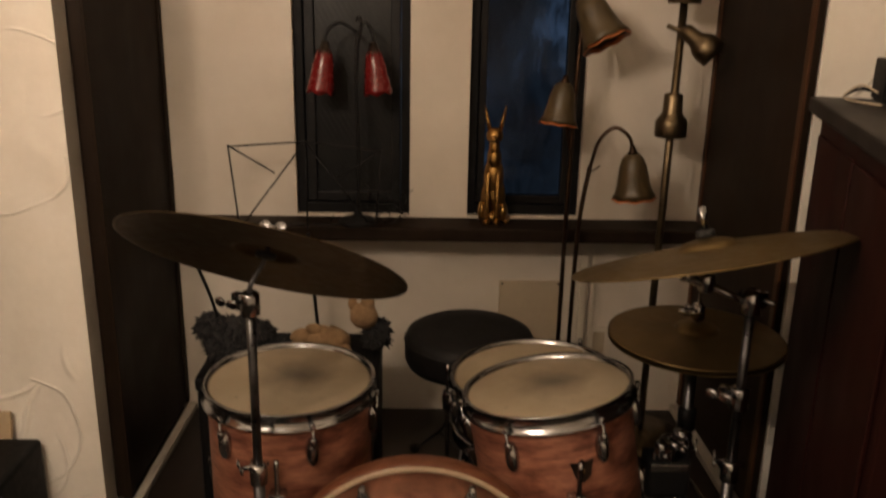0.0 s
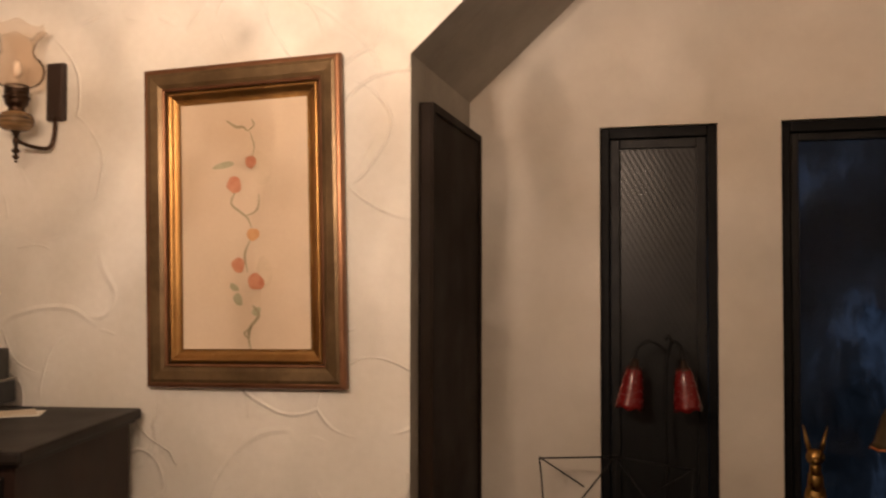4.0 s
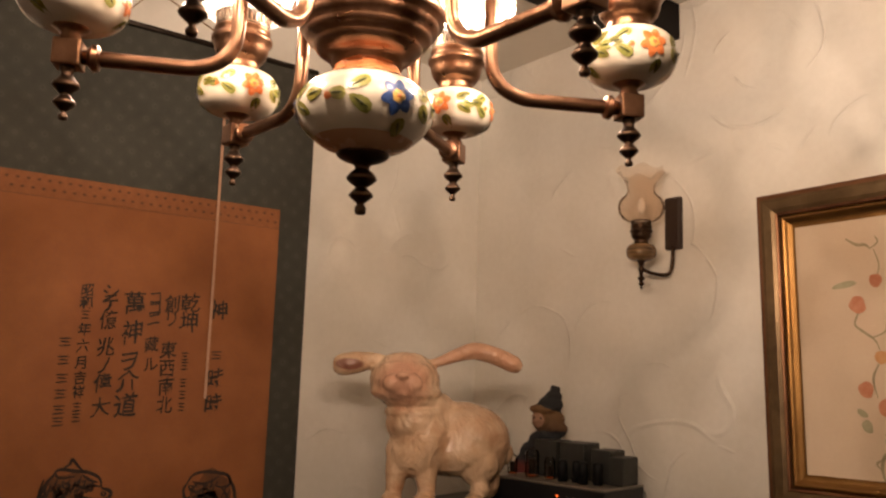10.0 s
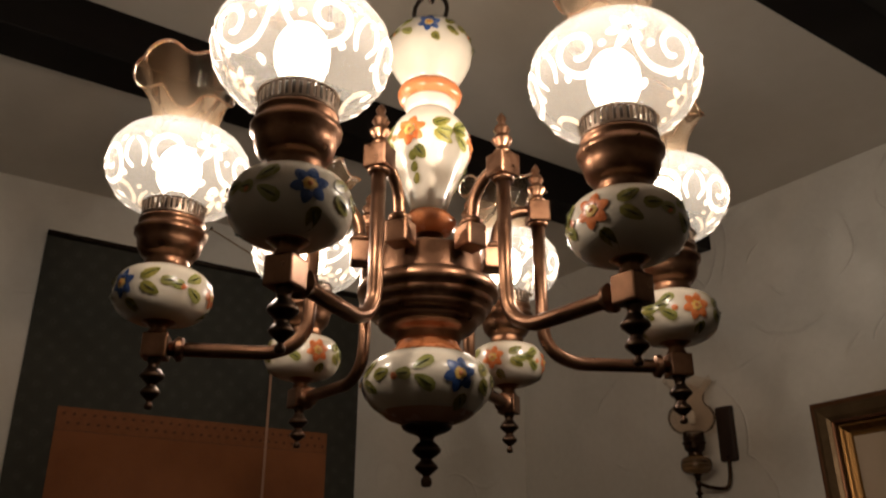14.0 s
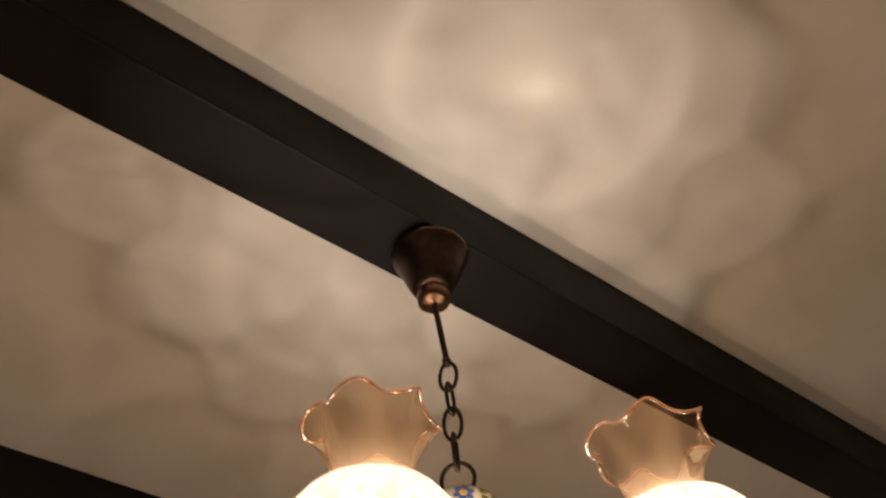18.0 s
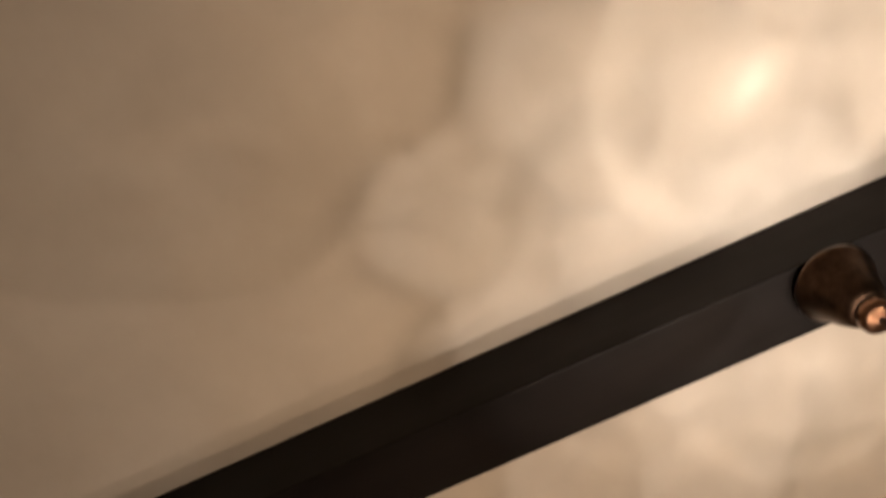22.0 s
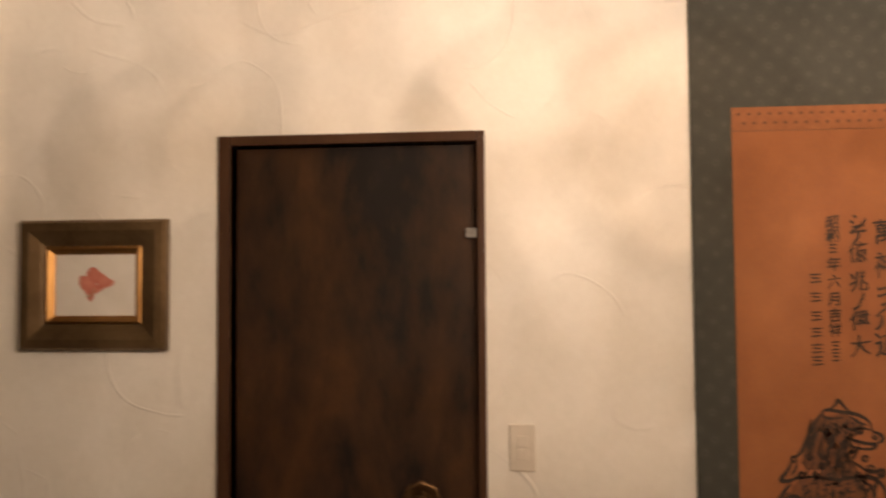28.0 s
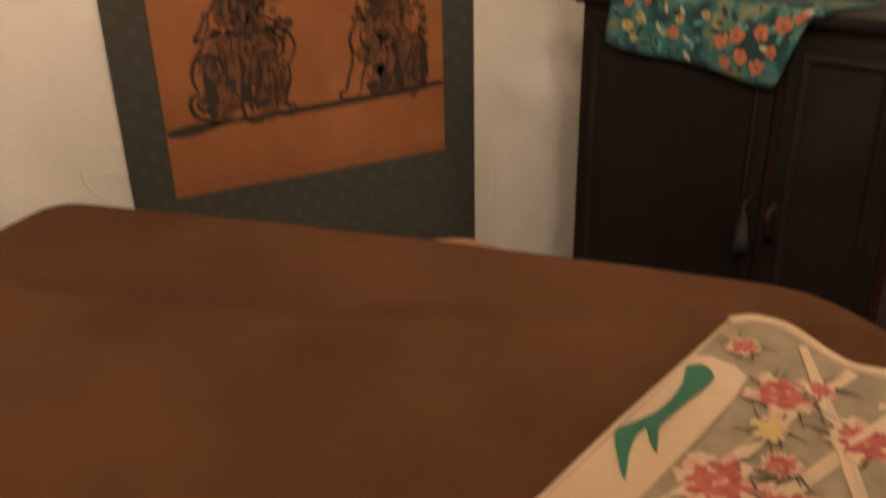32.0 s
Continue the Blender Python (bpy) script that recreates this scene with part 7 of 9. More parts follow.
def clamp_bm(p, s=1.0, turn=0.0):
    """A pole's clamp: a sleeve, an ear and a wing screw."""
    bm = lathe([(0.010 * s, -0.018 * s), (0.014 * s, -0.016 * s), (0.014 * s, 0.014 * s), (0.010 * s, 0.018 * s)], 14)
    box_bm((0.010 * s, -0.006 * s, -0.012 * s), (0.030 * s, 0.006 * s, 0.012 * s), 0.002, bm)
    tube([(0.022 * s, -0.022 * s, 0), (0.022 * s, 0.022 * s, 0)], 0.0038 * s, 8, bm)
    for q in (-1, 1):
        blob((0.022 * s + q * 0.011 * s, 0.024 * s, 0.004 * s), (0.010 * s, 0.0035, 0.0075 * s), bm, 10, 6)
    bm.transform(Matrix.Translation(p) @ Matrix.Rotation(turn, 4, "Z"))
    return bm


n_left = Vector((math.sin(radians(10)), math.sin(radians(31)), 0.86)).normalized()
c_left = Vector((0.300, 1.220, 0.833))
# this cymbal shows its unlit side, so its bronze is coloured darker
crash(c_left, 0.235, n_left, "dark crash cymbal, its shade put into the bronze, tilted on a chrome stand", SHADED_BRONZE)
n_right = Vector((-math.sin(radians(11)), math.sin(radians(14)), 0.96)).normalized()
c_right = Vector((1.056, 1.317, 0.822))
crash(c_right, 0.242, n_right, "brassy crash cymbal, slightly tilted, on a chrome stand")

st = thing("cymbal_stand", "chrome cymbal stand with tripod legs before a tom", "stand", (0.277, 1.203, 0), group="cymbal stands")
for nm, a, b, rr in (("lower_tube", (0, 0, 0.05), (0, 0, 0.46), 0.0105), ("upper_tube", (0, 0, 0.44), (0, 0, 0.775), 0.0078)):
    part(nm, tube([a, b], rr, 12), STEEL_DARK_REFLECTION, st, "chrome tube", smooth=50)
part("clamp", clamp_bm((0, 0, 0.455), 1.1, 2.0), CHROME, st, "chrome clamp with wing screw", smooth=50)
part("tilter", clamp_bm((0, 0, 0.765), 1.15, 2.6), CHROME, st, "chrome tilter with wing screw", smooth=50)
off = Vector((0.277, 1.203, 0))
part("tilter_rod", tube(smooth_path([(0, 0, 0.772), (0.004, -0.004, 0.800), c_left - off + n_left * 0.002, c_left - off + n_left * 0.060], 4), 0.0042, 10), STEEL_DARK_REFLECTION, st, "bent steel rod", smooth=50)
wn_ = wing_nut(0.0, st)
wn_.matrix_basis = Matrix.Translation(c_left - off + n_left * 0.046) @ axis_to(n_left)
tripod(st, 0, 0, 0.25, 0.22, 0.9)

st = thing("cymbal_stand", "chrome cymbal stand with double clamp beside a dark panel", "stand", (1.135, 1.300, 0), group="cymbal stands")
part("lower_tube", tube([(0, 0, 0.04), (0, 0, 0.42)], 0.0115, 12), STEEL_DARK_REFLECTION, st, "chrome tube", smooth=50)
part("upper_tube", tube([(0, 0, 0.40), (0, 0, 0.745)], 0.0085, 12), STEEL_DARK_REFLECTION, st, "chrome tube", smooth=50)
part("clamp", clamp_bm((0, 0, 0.555), 1.25, 2.4), CHROME, st, "chrome clamp with wing screw", smooth=50)
part("clamp", clamp_bm((0, 0, 0.405), 1.2, 1.2), CHROME, st, "chrome clamp with wing screw", smooth=50)
off = Vector((1.135, 1.300, 0))
part("tilter", clamp_bm((0, 0, 0.740), 1.25, 0.6), CHROME, st, "chrome tilter with wing screw", smooth=50)
part("arm", tube([(0, 0, 0.735), (-0.079, 0.012, 0.770)], 0.007, 10), CHROME, st, "short boom arm", smooth=50)
part("tilter", clamp_bm((-0.079, 0.014, 0.772), 1.0, 2.2), CHROME, st, "chrome tilter with wing screw", smooth=50)
part("tilter_rod", tube([c_right - off - n_right * 0.05, c_right - off + n_right * 0.075], 0.0042, 10), CHROME, st, "steel rod", smooth=50)
part("sleeve", tube([c_right - off + n_right * 0.046, c_right - off + n_right * 0.085], 0.0075, 10), CHROME, st, "chrome top sleeve", smooth=50)
tripod(st, 0, 0, 0.24, 0.25, 0.2)

# hi-hat
hh = thing("hi_hat", "pair of dull bronze hi-hat cymbals on a chrome pedal stand", "cymbal", (1.121, 1.518, 0))
part("top_cymbal", (lambda b: (b.transform(Matrix.Translation((0, 0, 0.588))), b)[1])(cymbal_bm(0.178, 0.045)), BRONZE, hh, "dull bronze cymbal with a bell", smooth=50)
part("bottom_cymbal", (lambda b: (b.transform(Matrix.Translation((0, 0, 0.576)) @ Matrix.Scale(-1, 4, (0, 0, 1))), bmesh.ops.reverse_faces(b, faces=b.faces), b)[2])(cymbal_bm(0.178, 0.045)), BRONZE, hh, "dull bronze lower cymbal", smooth=50)
part("tube", tube([(0, 0, 0.05), (0, 0, 0.535)], 0.0115, 12), STEEL_DARK_REFLECTION, hh, "chrome tube", smooth=50)
part("rod", tube([(0, 0, 0.50), (0, 0, 0.70)], 0.0032, 8), CHROME, hh, "thin steel pull rod", smooth=50)
part("cup", lathe([(0.006, 0.0), (0.026, 0.004), (0.028, 0.011), (0.006, 0.012)], 20, (0, 0, 0.532)), BLACK, hh, "black seat cup", smooth=40)
part("clutch", clamp_bm((0, 0, 0.640), 0.95, 2.8), CHROME, hh, "chrome clutch with wing screw", smooth=50)
part("collar", lathe([(0.012, 0), (0.019, 0.004), (0.019, 0.05), (0.012, 0.054)], 16, (0, 0, 0.37)), BLACK, hh, "black height collar", smooth=40)
part("clamp", clamp_bm((0, 0, 0.345), 1.2, 3.6), CHROME, hh, "chrome clamp with wing screw", smooth=50)
tripod(hh, 0, 0, 0.24, 0.24, 0.5)
pd = box_bm((-0.045, -0.14, 0.028), (0.045, 0.13, 0.040), 0.004)
pd.transform(Matrix.Translation((0, 0.18, 0.02)) @ Matrix.Rotation(radians(9), 4, "X"))
part("pedal", pd, CHROME, hh, "ribbed steel foot pedal")
part("heel_plate", box_bm((-0.048, 0.285, 0.0), (0.048, 0.345, 0.030), 0.005), CHROME, hh, "steel heel plate")

# a percussion holder with black blocks beside the hi-hat
ph = thing("percussion_holder", "black clamp-on percussion block with chrome rods and wing screws", "percussion", (1.035, 1.36, 0))
part("pole", tube([(0.03, 0.02, 0.0), (0.03, 0.02, 0.44)], 0.0085, 10), CHROME, ph, "chrome pole", smooth=50)
part("block", box_bm((-0.045, -0.030, 0.325), (0.040, 0.030, 0.405), 0.010), BLACK, ph, "black box")
part("strip", box_bm((-0.040, -0.034, 0.385), (0.036, -0.0305, 0.400), 0.001), CHROME, ph, "chrome strip")
part("clamp", clamp_bm((0.03, 0.02, 0.425), 1.15, 4.4), CHROME, ph, "chrome clamp with wing screw", smooth=50)
part("clamp", clamp_bm((-0.02, -0.02, 0.425), 0.9, 5.4), CHROME, ph, "chrome clamp with wing screw", smooth=50)
part("rod", tube(smooth_path([(0.03, 0.02, 0.430), (-0.01, 0.0, 0.445), (-0.03, -0.02, 0.42), (-0.03, -0.02, 0.395)], 4), 0.004, 8), CHROME, ph, "bent chrome rod", smooth=50)
part("base", lathe([(0.09, 0.0), (0.09, 0.008), (0.03, 0.018), (0.009, 0.022)], 24, (0.03, 0.02, 0.0)), BLACK_METAL, ph, "black round base", smooth=40)

# throne
th = thing("drum_throne", "round black leatherette drum stool on a tripod", "stool", (0.679, 1.925, 0))
part("seat", lathe([(0.0, 0.335), (0.140, 0.335), (0.158, 0.342), (0.166, 0.360), (0.166, 0.405), (0.160, 0.424), (0.140, 0.434), (0.08, 0.438), (0.0, 0.439)], 48, cap=False), LEATHER, th, "padded black leatherette seat", smooth=70)
part("piping", tube([(0.1655 * math.cos(k / 48 * 6.28319), 0.1655 * math.sin(k / 48 * 6.28319), 0.407) for k in range(48)], 0.003, 6, closed=True), LEATHER, th, "black piping")
part("seat_plate", lathe([(0.0, 0.325), (0.11, 0.326), (0.11, 0.3345), (0.0, 0.3346)], 32), BLACK_METAL, th, "black seat plate")
part("post", tube([(0, 0, 0.05), (0, 0, 0.33)], 0.013, 12), CHROME, th, "chrome post", smooth=50)
tripod(th, 0, 0, 0.19, 0.20, 0.3)

# ---- things in the alcove ----
SHELF_Z = 0.628
RED_GLASS = mottled("red_glass_shade", (0.10, 0.006, 0.007), (0.17, 0.012, 0.012), 8, 0.18)
GREEN_SHADE = mottled("smoky_shade", (0.034, 0.025, 0.011), (0.080, 0.052, 0.020), 12, 0.34)
RIM_ORANGE = mottled("orange_rim", (0.36, 0.10, 0.03), (0.50, 0.17, 0.06), 14, 0.25)
GOLD_LEAF = mottled("gold_leaf", (0.26, 0.145, 0.045), (0.50, 0.30, 0.10), 24, 0.26, 1.0, grain=70, bumps=0.15)
LAMP_BRONZE = mottled("lamp_bronze", (0.10, 0.075, 0.045), (0.22, 0.165, 0.10), 16, 0.30, 1.0, bumps=0.04)
FUR_BLACK = mottled("black_plush", (0.005, 0.005, 0.006), (0.016, 0.015, 0.016), 40, 0.9, grain=200, bumps=0.5)
FUR_BROWN = mottled("brown_plush", (0.16, 0.095, 0.045), (0.34, 0.22, 0.12), 22, 0.9, grain=180, bumps=0.5)

# folding music stand: thin black rods
ms = thing("music_stand", "folding black wire music stand with an empty desk", "stand", (0.252, 2.150, 0))
DX0, DX1, DXM, Z0, Z1 = -0.218, 0.190, -0.012, 0.650, 0.862


def rod(name, a, b, r=0.0028, flat=0.5, parent=None):
    return part(name, tube([a, b], r, 6, flat=flat), BLACK_METAL, parent or ms, smooth=60)


rod("desk_bar", (DX0, 0, Z1 - 0.004), (DXM, 0, Z1 + 0.012), 0.0045)
rod("desk_bar", (DXM, 0, Z1 + 0.012), (DX1, 0, Z1 - 0.012), 0.0045)
rod("desk_end", (DX0, 0, Z1), (DX0 + 0.018, 0, Z0 + 0.008), 0.0045)
rod("desk_end", (DX1, 0, Z1 - 0.008), (DX1 - 0.015, 0, Z0), 0.0045)
rod("diagonal", (DX0, -0.004, Z1), (DX0 + 0.122, -0.004, Z1 - 0.073), 0.0042)
rod("diagonal", (DXM - 0.004, -0.007, Z1 + 0.008), (DX0 + 0.040, -0.007, Z0 + 0.006), 0.0048)
rod("diagonal", (DX1, -0.004, Z1 - 0.010), (DX1 - 0.115, -0.004, Z1 - 0.085), 0.0042)
rod("diagonal", (DXM + 0.004, -0.007, Z1 + 0.008), (DX1 - 0.036, -0.007, Z0 + 0.006), 0.0048)
rod("ledge", (DX0 + 0.015, -0.012, Z0 + 0.002), (DX1 - 0.012, -0.012, Z0), 0.004)
rod("prong", (DXM - 0.06, -0.010, Z0), (DXM - 0.075, -0.028, Z0 + 0.03), 0.002)
rod("prong", (DXM + 0.06, -0.010, Z0), (DXM + 0.075, -0.028, Z0 + 0.03), 0.002)
rod("desk_spine", (DXM, 0.002, Z1 + 0.015), (DXM, 0.002, Z0 - 0.02), 0.005)
part("upper_pole", tube([(DXM, 0.004, Z0 - 0.03), (0.012, 0.0, 0.30)], 0.0052, 8), BLACK_METAL, ms, smooth=60)
part("lower_pole", tube([(0.012, 0.0, 0.32), (0.012, 0.0, 0.05)], 0.0075, 8), BLACK_METAL, ms, smooth=60)
part("knob", lathe([(0.0, -0.008), (0.011, -0.006), (0.012, 0.006), (0.0, 0.008)], 14, (0.005, -0.012, 0.60)), BLACK, ms, "black tightening knob", smooth=40)
for k in range(3):
    a = 0.5 + k * 2.0944
    rod("leg", (0.012, 0, 0.24), (0.012 + 0.13 * math.cos(a), 0.13 * math.sin(a), 0.004), 0.0045)

# gooseneck lamp with two red tulip shades
rl = thing("table_lamp", "black gooseneck lamp with two red glass tulip shades", "lamp", (0.372, 2.242, SHELF_Z))
part("base", lathe([(0.0, 0.0), (0.055, 0.0), (0.057, 0.006), (0.045, 0.014), (0.014, 0.022), (0.008, 0.040)], 32), BLACK_METAL, rl, "black round base", smooth=40)
part("stem", tube(smooth_path([(0, 0, 0.035), (0.003, 0, 0.20), (-0.002, 0, 0.38), (0.004, 0, 0.53)], 6), 0.0055, 10), BLACK_METAL, rl, "black stem", smooth=60)
part("stem_leaf", tube(smooth_path([(0.004, 0, 0.50), (0.014, -0.004, 0.545), (0.008, -0.004, 0.568), (0.000, 0, 0.556)], 4), 0.004, 8), BLACK_METAL, rl, "curled black scroll", smooth=60)
TULIP = [(0.010, 0.012), (0.018, 0.010), (0.024, -0.004), (0.029, -0.030), (0.033, -0.060), (0.0375, -0.092), (0.0395, -0.104)]


def ruffle(a, i, r, z):
    return (r * (1 + (0.05 * math.sin(6 * a) if i in (6, 7) else 0.0)), z + (0.004 * math.cos(6 * a) if i in (6, 7) else 0.0))


for sx, x, lean in ((-1, -0.086, -7), (1, 0.048, 6)):
    part("arm", tube(smooth_path([(0.004, 0, 0.525), (x * 0.45, -0.002, 0.552), (x * 0.85, -0.004, 0.536), (x, -0.006, 0.498)], 6), 0.0042, 8), BLACK_METAL, rl, "bent gooseneck arm", smooth=60)
    tilt = Matrix.Translation((x, -0.006, 0.470)) @ Matrix.Rotation(radians(-lean), 4, "Y")
    sh = lathe(TULIP + [(a - 0.0022, b) for a, b in reversed(TULIP)], 32, wave=ruffle, cap=False)
    sh.transform(tilt)
    s = part("shade", sh, RED_GLASS, rl, "red glass tulip shade", smooth=70)
    cp = lathe([(0.0, 0.034), (0.010, 0.032), (0.013, 0.012), (0.021, 0.008), (0.020, 0.002), (0.0, 0.0005)], 20)
    cp.transform(tilt)
    part("fitter", cp, DARK_IRON, s, "dark metal lamp holder", smooth=50)

# wiry dried plant or cable tangle on the shelf
dp = thing("wire_tangle", "thin dark wires tangled on the shelf by the window", "wires", (0.455, 2.22, SHELF_Z))
rng = random.Random(5)
for k in range(7):
    x = rng.uniform(-0.03, 0.04)
    pts = [(x * 0.4, 0, 0.0025)]
    for q in range(1, 5):
        pts.append((x + rng.uniform(-0.035, 0.035) + (q - 2) * 0.012 * (1 if k % 2 else -1), rng.uniform(-0.012, 0.012), 0.033 * q * rng.uniform(0.7, 1.0)))
    part("wire", tube(smooth_path(pts, 5), 0.0013, 5), BLACK_METAL, dp, smooth=60)

# seated gold cat: one mesh
cat = bmesh.new()
for c, r in (((0, 0.012, 0.018), (0.040, 0.040, 0.018)), ((0, 0.022, 0.070), (0.036, 0.034, 0.068)), ((0, 0.010, 0.130), (0.029, 0.027, 0.062)), ((0, 0.002, 0.185), (0.021, 0.021, 0.038)),
             ((0, -0.004, 0.220), (0.015, 0.016, 0.030)), ((0, -0.010, 0.252), (0.024, 0.023, 0.023)), ((0, -0.030, 0.246), (0.013, 0.013, 0.010)),
             ((-0.030, 0.012, 0.030), (0.014, 0.030, 0.030)), ((0.030, 0.012, 0.030), (0.014, 0.030, 0.030))):
    blob(c, r, cat, 18, 12)
for s in (-1, 1):
    tube(smooth_path([(s * 0.014, -0.010, 0.150), (s * 0.014, -0.024, 0.080), (s * 0.013, -0.026, 0.015)], 5), 0.0085, 10, cat)
    blob((s * 0.014, -0.034, 0.008), (0.011, 0.016, 0.008), cat, 12, 8)
    tube([(s * 0.013, -0.006, 0.262), (s * 0.021, -0.003, 0.295), (s * 0.030, 0.0, 0.335)], 0.01, 8, cat, flat=0.55, radii=[0.012, 0.010, 0.0015])
tube(smooth_path([(0.030, 0.045, 0.010), (0.046, 0.020, 0.008), (0.040, -0.022, 0.007)], 6), 0.006, 8, cat)
cato = part("cat_statue", cat, GOLD_LEAF, None, smooth=80)
cato.matrix_basis = pose(0.757, 2.268, SHELF_Z + 0.001, 0, 0, -8)
tagged(cato, "slim seated gold cat statue with tall ears on the shelf", "statue")

# floor lamp with three bell shades
BELL = [(0.006, 0.004), (0.018, 0.001), (0.029, -0.010), (0.037, -0.032), (0.042, -0.060), (0.046, -0.085), (0.052, -0.106), (0.060, -0.120)]


def bell(parent, at, axis, size=1.0):
    """A bell shade with an orange lip; axis points out of its mouth."""
    m = Matrix.Translation(at) @ axis_to([-q for q in axis]) @ Matrix.Scale(size, 4)

    def flute(a, i, r, z):
        e = max(0.0, -z - 0.085) / 0.04
        return (r * (1 + 0.014 * e * math.sin(8 * a)), z - 0.002 * e * math.cos(8 * a))
    bm = lathe(BELL + [(a - 0.002, b) for a, b in reversed(BELL)], 40, wave=flute, cap=False)
    bm.transform(m)
    s = part("shade", bm, GREEN_SHADE, parent, "smoky amber-green bell shade", smooth=70)
    lip = lathe([(0.0605, -0.1245), (0.0625, -0.1262), (0.0600, -0.1275), (0.0535, -0.1185)], 40, wave=flute, cap=False)
    lip.transform(m)
    part("rim", lip, RIM_ORANGE, s, "orange rim", smooth=70)
    hd = lathe([(0.0, 0.026), (0.007, 0.024), (0.010, 0.010), (0.016, 0.002), (0.0, 0.0005)], 20)
    hd.transform(m)
    part("fitter", hd, DARK_BRONZE, s, "dark bronze lamp holder", smooth=50)
    inner = lathe([(0.0, -0.02), (0.011, -0.025), (0.019, -0.060), (0.014, -0.078), (0.0, -0.083)], 18)
    inner.transform(m)
    part("bulb", inner, CERAMIC, s, "unlit frosted bulb", smooth=70)


fl = thing("floor_lamp", "dark bronze floor lamp with three smoky bell shades", "lamp", (0.968, 2.150, 0))
part("base", lathe([(0.0, 0.0), (0.115, 0.0), (0.118, 0.006), (0.10, 0.016), (0.03, 0.026), (0.016, 0.045)], 40), DARK_BRONZE, fl, "dark bronze round base", smooth=40)
part("pole", tube(smooth_path([(-0.020, 0, 0.03), (-0.018, 0, 0.40), (-0.016, 0, 0.80), (-0.010, 0, 1.10), (0.0, 0, 1.235)], 6), 0.0062, 10), DARK_BRONZE, fl, "thin dark pole", smooth=60)
part("pole", tube(smooth_path([(0.012, 0.0, 0.03), (0.014, 0, 0.40), (0.020, 0, 0.66), (0.040, 0, 0.82)], 6), 0.0062, 10), DARK_BRONZE, fl, "thin dark pole", smooth=60)
part("gooseneck", tube(smooth_path([(0.040, 0, 0.815), (0.058, -0.01, 0.890), (0.095, -0.02, 0.926), (0.132, -0.03, 0.905), (0.145, -0.03, 0.868)], 8), 0.0048, 10), DARK_BRONZE, fl, "curved gooseneck", smooth=60)
part("gooseneck", tube(smooth_path([(-0.015, 0, 0.84), (-0.048, -0.01, 1.02), (-0.048, -0.02, 1.045), (-0.046, -0.02, 1.035)], 6), 0.0045, 10), DARK_BRONZE, fl, "curved gooseneck", smooth=60)
part("leaf", tube(smooth_path([(0.040, 0, 0.80), (0.055, -0.004, 0.812), (0.066, -0.006, 0.822)], 5), 0.0048, 8, flat=0.4), DARK_BRONZE, fl, "small metal leaf", smooth=60)
part("joint", blob((0.002, 0, 1.245), (0.013, 0.013, 0.013)), DARK_BRONZE, fl, "ball joint")
bell(fl, (-0.006, -0.012, 1.262), (0.40, -0.28, -0.82), 1.08)
bell(fl, (-0.046, -0.020, 1.040), (-0.12, -0.10, -1.0), 0.86)
bell(fl, (0.146, -0.030, 0.858), (0.10, -0.02, -1.0), 0.96)

# bronze spot floor lamp
sl = thing("floor_lamp", "bronze pole lamp with bell-shaped spot heads", "lamp", (1.212, 2.150, 0))
part("base", lathe([(0.0, 0.0), (0.125, 0.0), (0.128, 0.006), (0.115, 0.018), (0.03, 0.024), (0.014, 0.030)], 40), LAMP_BRONZE, sl, "bronze round base", smooth=40)
part("pole", tube([(0.0, 0, 0.02), (0.004, 0, 0.70), (0.010, 0, 1.26)], 0.0105, 14), LAMP_BRONZE, sl, "bronze pole", smooth=60)
CUP = [(0.0, 0.130), (0.006, 0.130), (0.007, 0.118), (0.022, 0.114), (0.025, 0.108), (0.026, 0.066), (0.030, 0.058), (0.040, 0.046), (0.0425, 0.038), (0.0425, 0.004), (0.0405, 0.000), (0.012, 0.002), (0.0, 0.003)]
for z, x in ((0.902, 0.006), (1.246, 0.010)):
    part("spot_head", lathe(CUP, 32, (x, 0, z)), LAMP_BRONZE, sl, "bell-shaped bronze spot head", smooth=35)
part("finial", lathe([(0.006, 0.0), (0.0085, 0.004), (0.0085, 0.026), (0.006, 0.030), (0.0, 0.0305)], 16, (0.010, 0, 1.376)), LAMP_BRONZE, sl, "bronze finial", smooth=40)
hd = lathe([(0.0, 0.060), (0.010, 0.058), (0.020, 0.046), (0.023, 0.010), (0.034, -0.006), (0.038, -0.020), (0.038, -0.048), (0.034, -0.050), (0.024, -0.030), (0.0, -0.028)], 28)
hd.transform(Matrix.Translation((0.050, -0.030, 1.150)) @ axis_to((-0.62, 0.30, 0.52)))
h = part("spot_head", hd, LAMP_BRONZE, sl, "swivelled bronze spot head", smooth=35)
part("swivel", tube([(0.006, 0, 1.165), (0.030, -0.020, 1.158)], 0.008, 10), LAMP_BRONZE, sl, "swivel joint", smooth=60)
part("tail", tube([(-0.030, -0.004, 1.190), (0.022, -0.020, 1.170)], 0.0065, 10), LAMP_BRONZE, sl, "small tail knob", smooth=60)


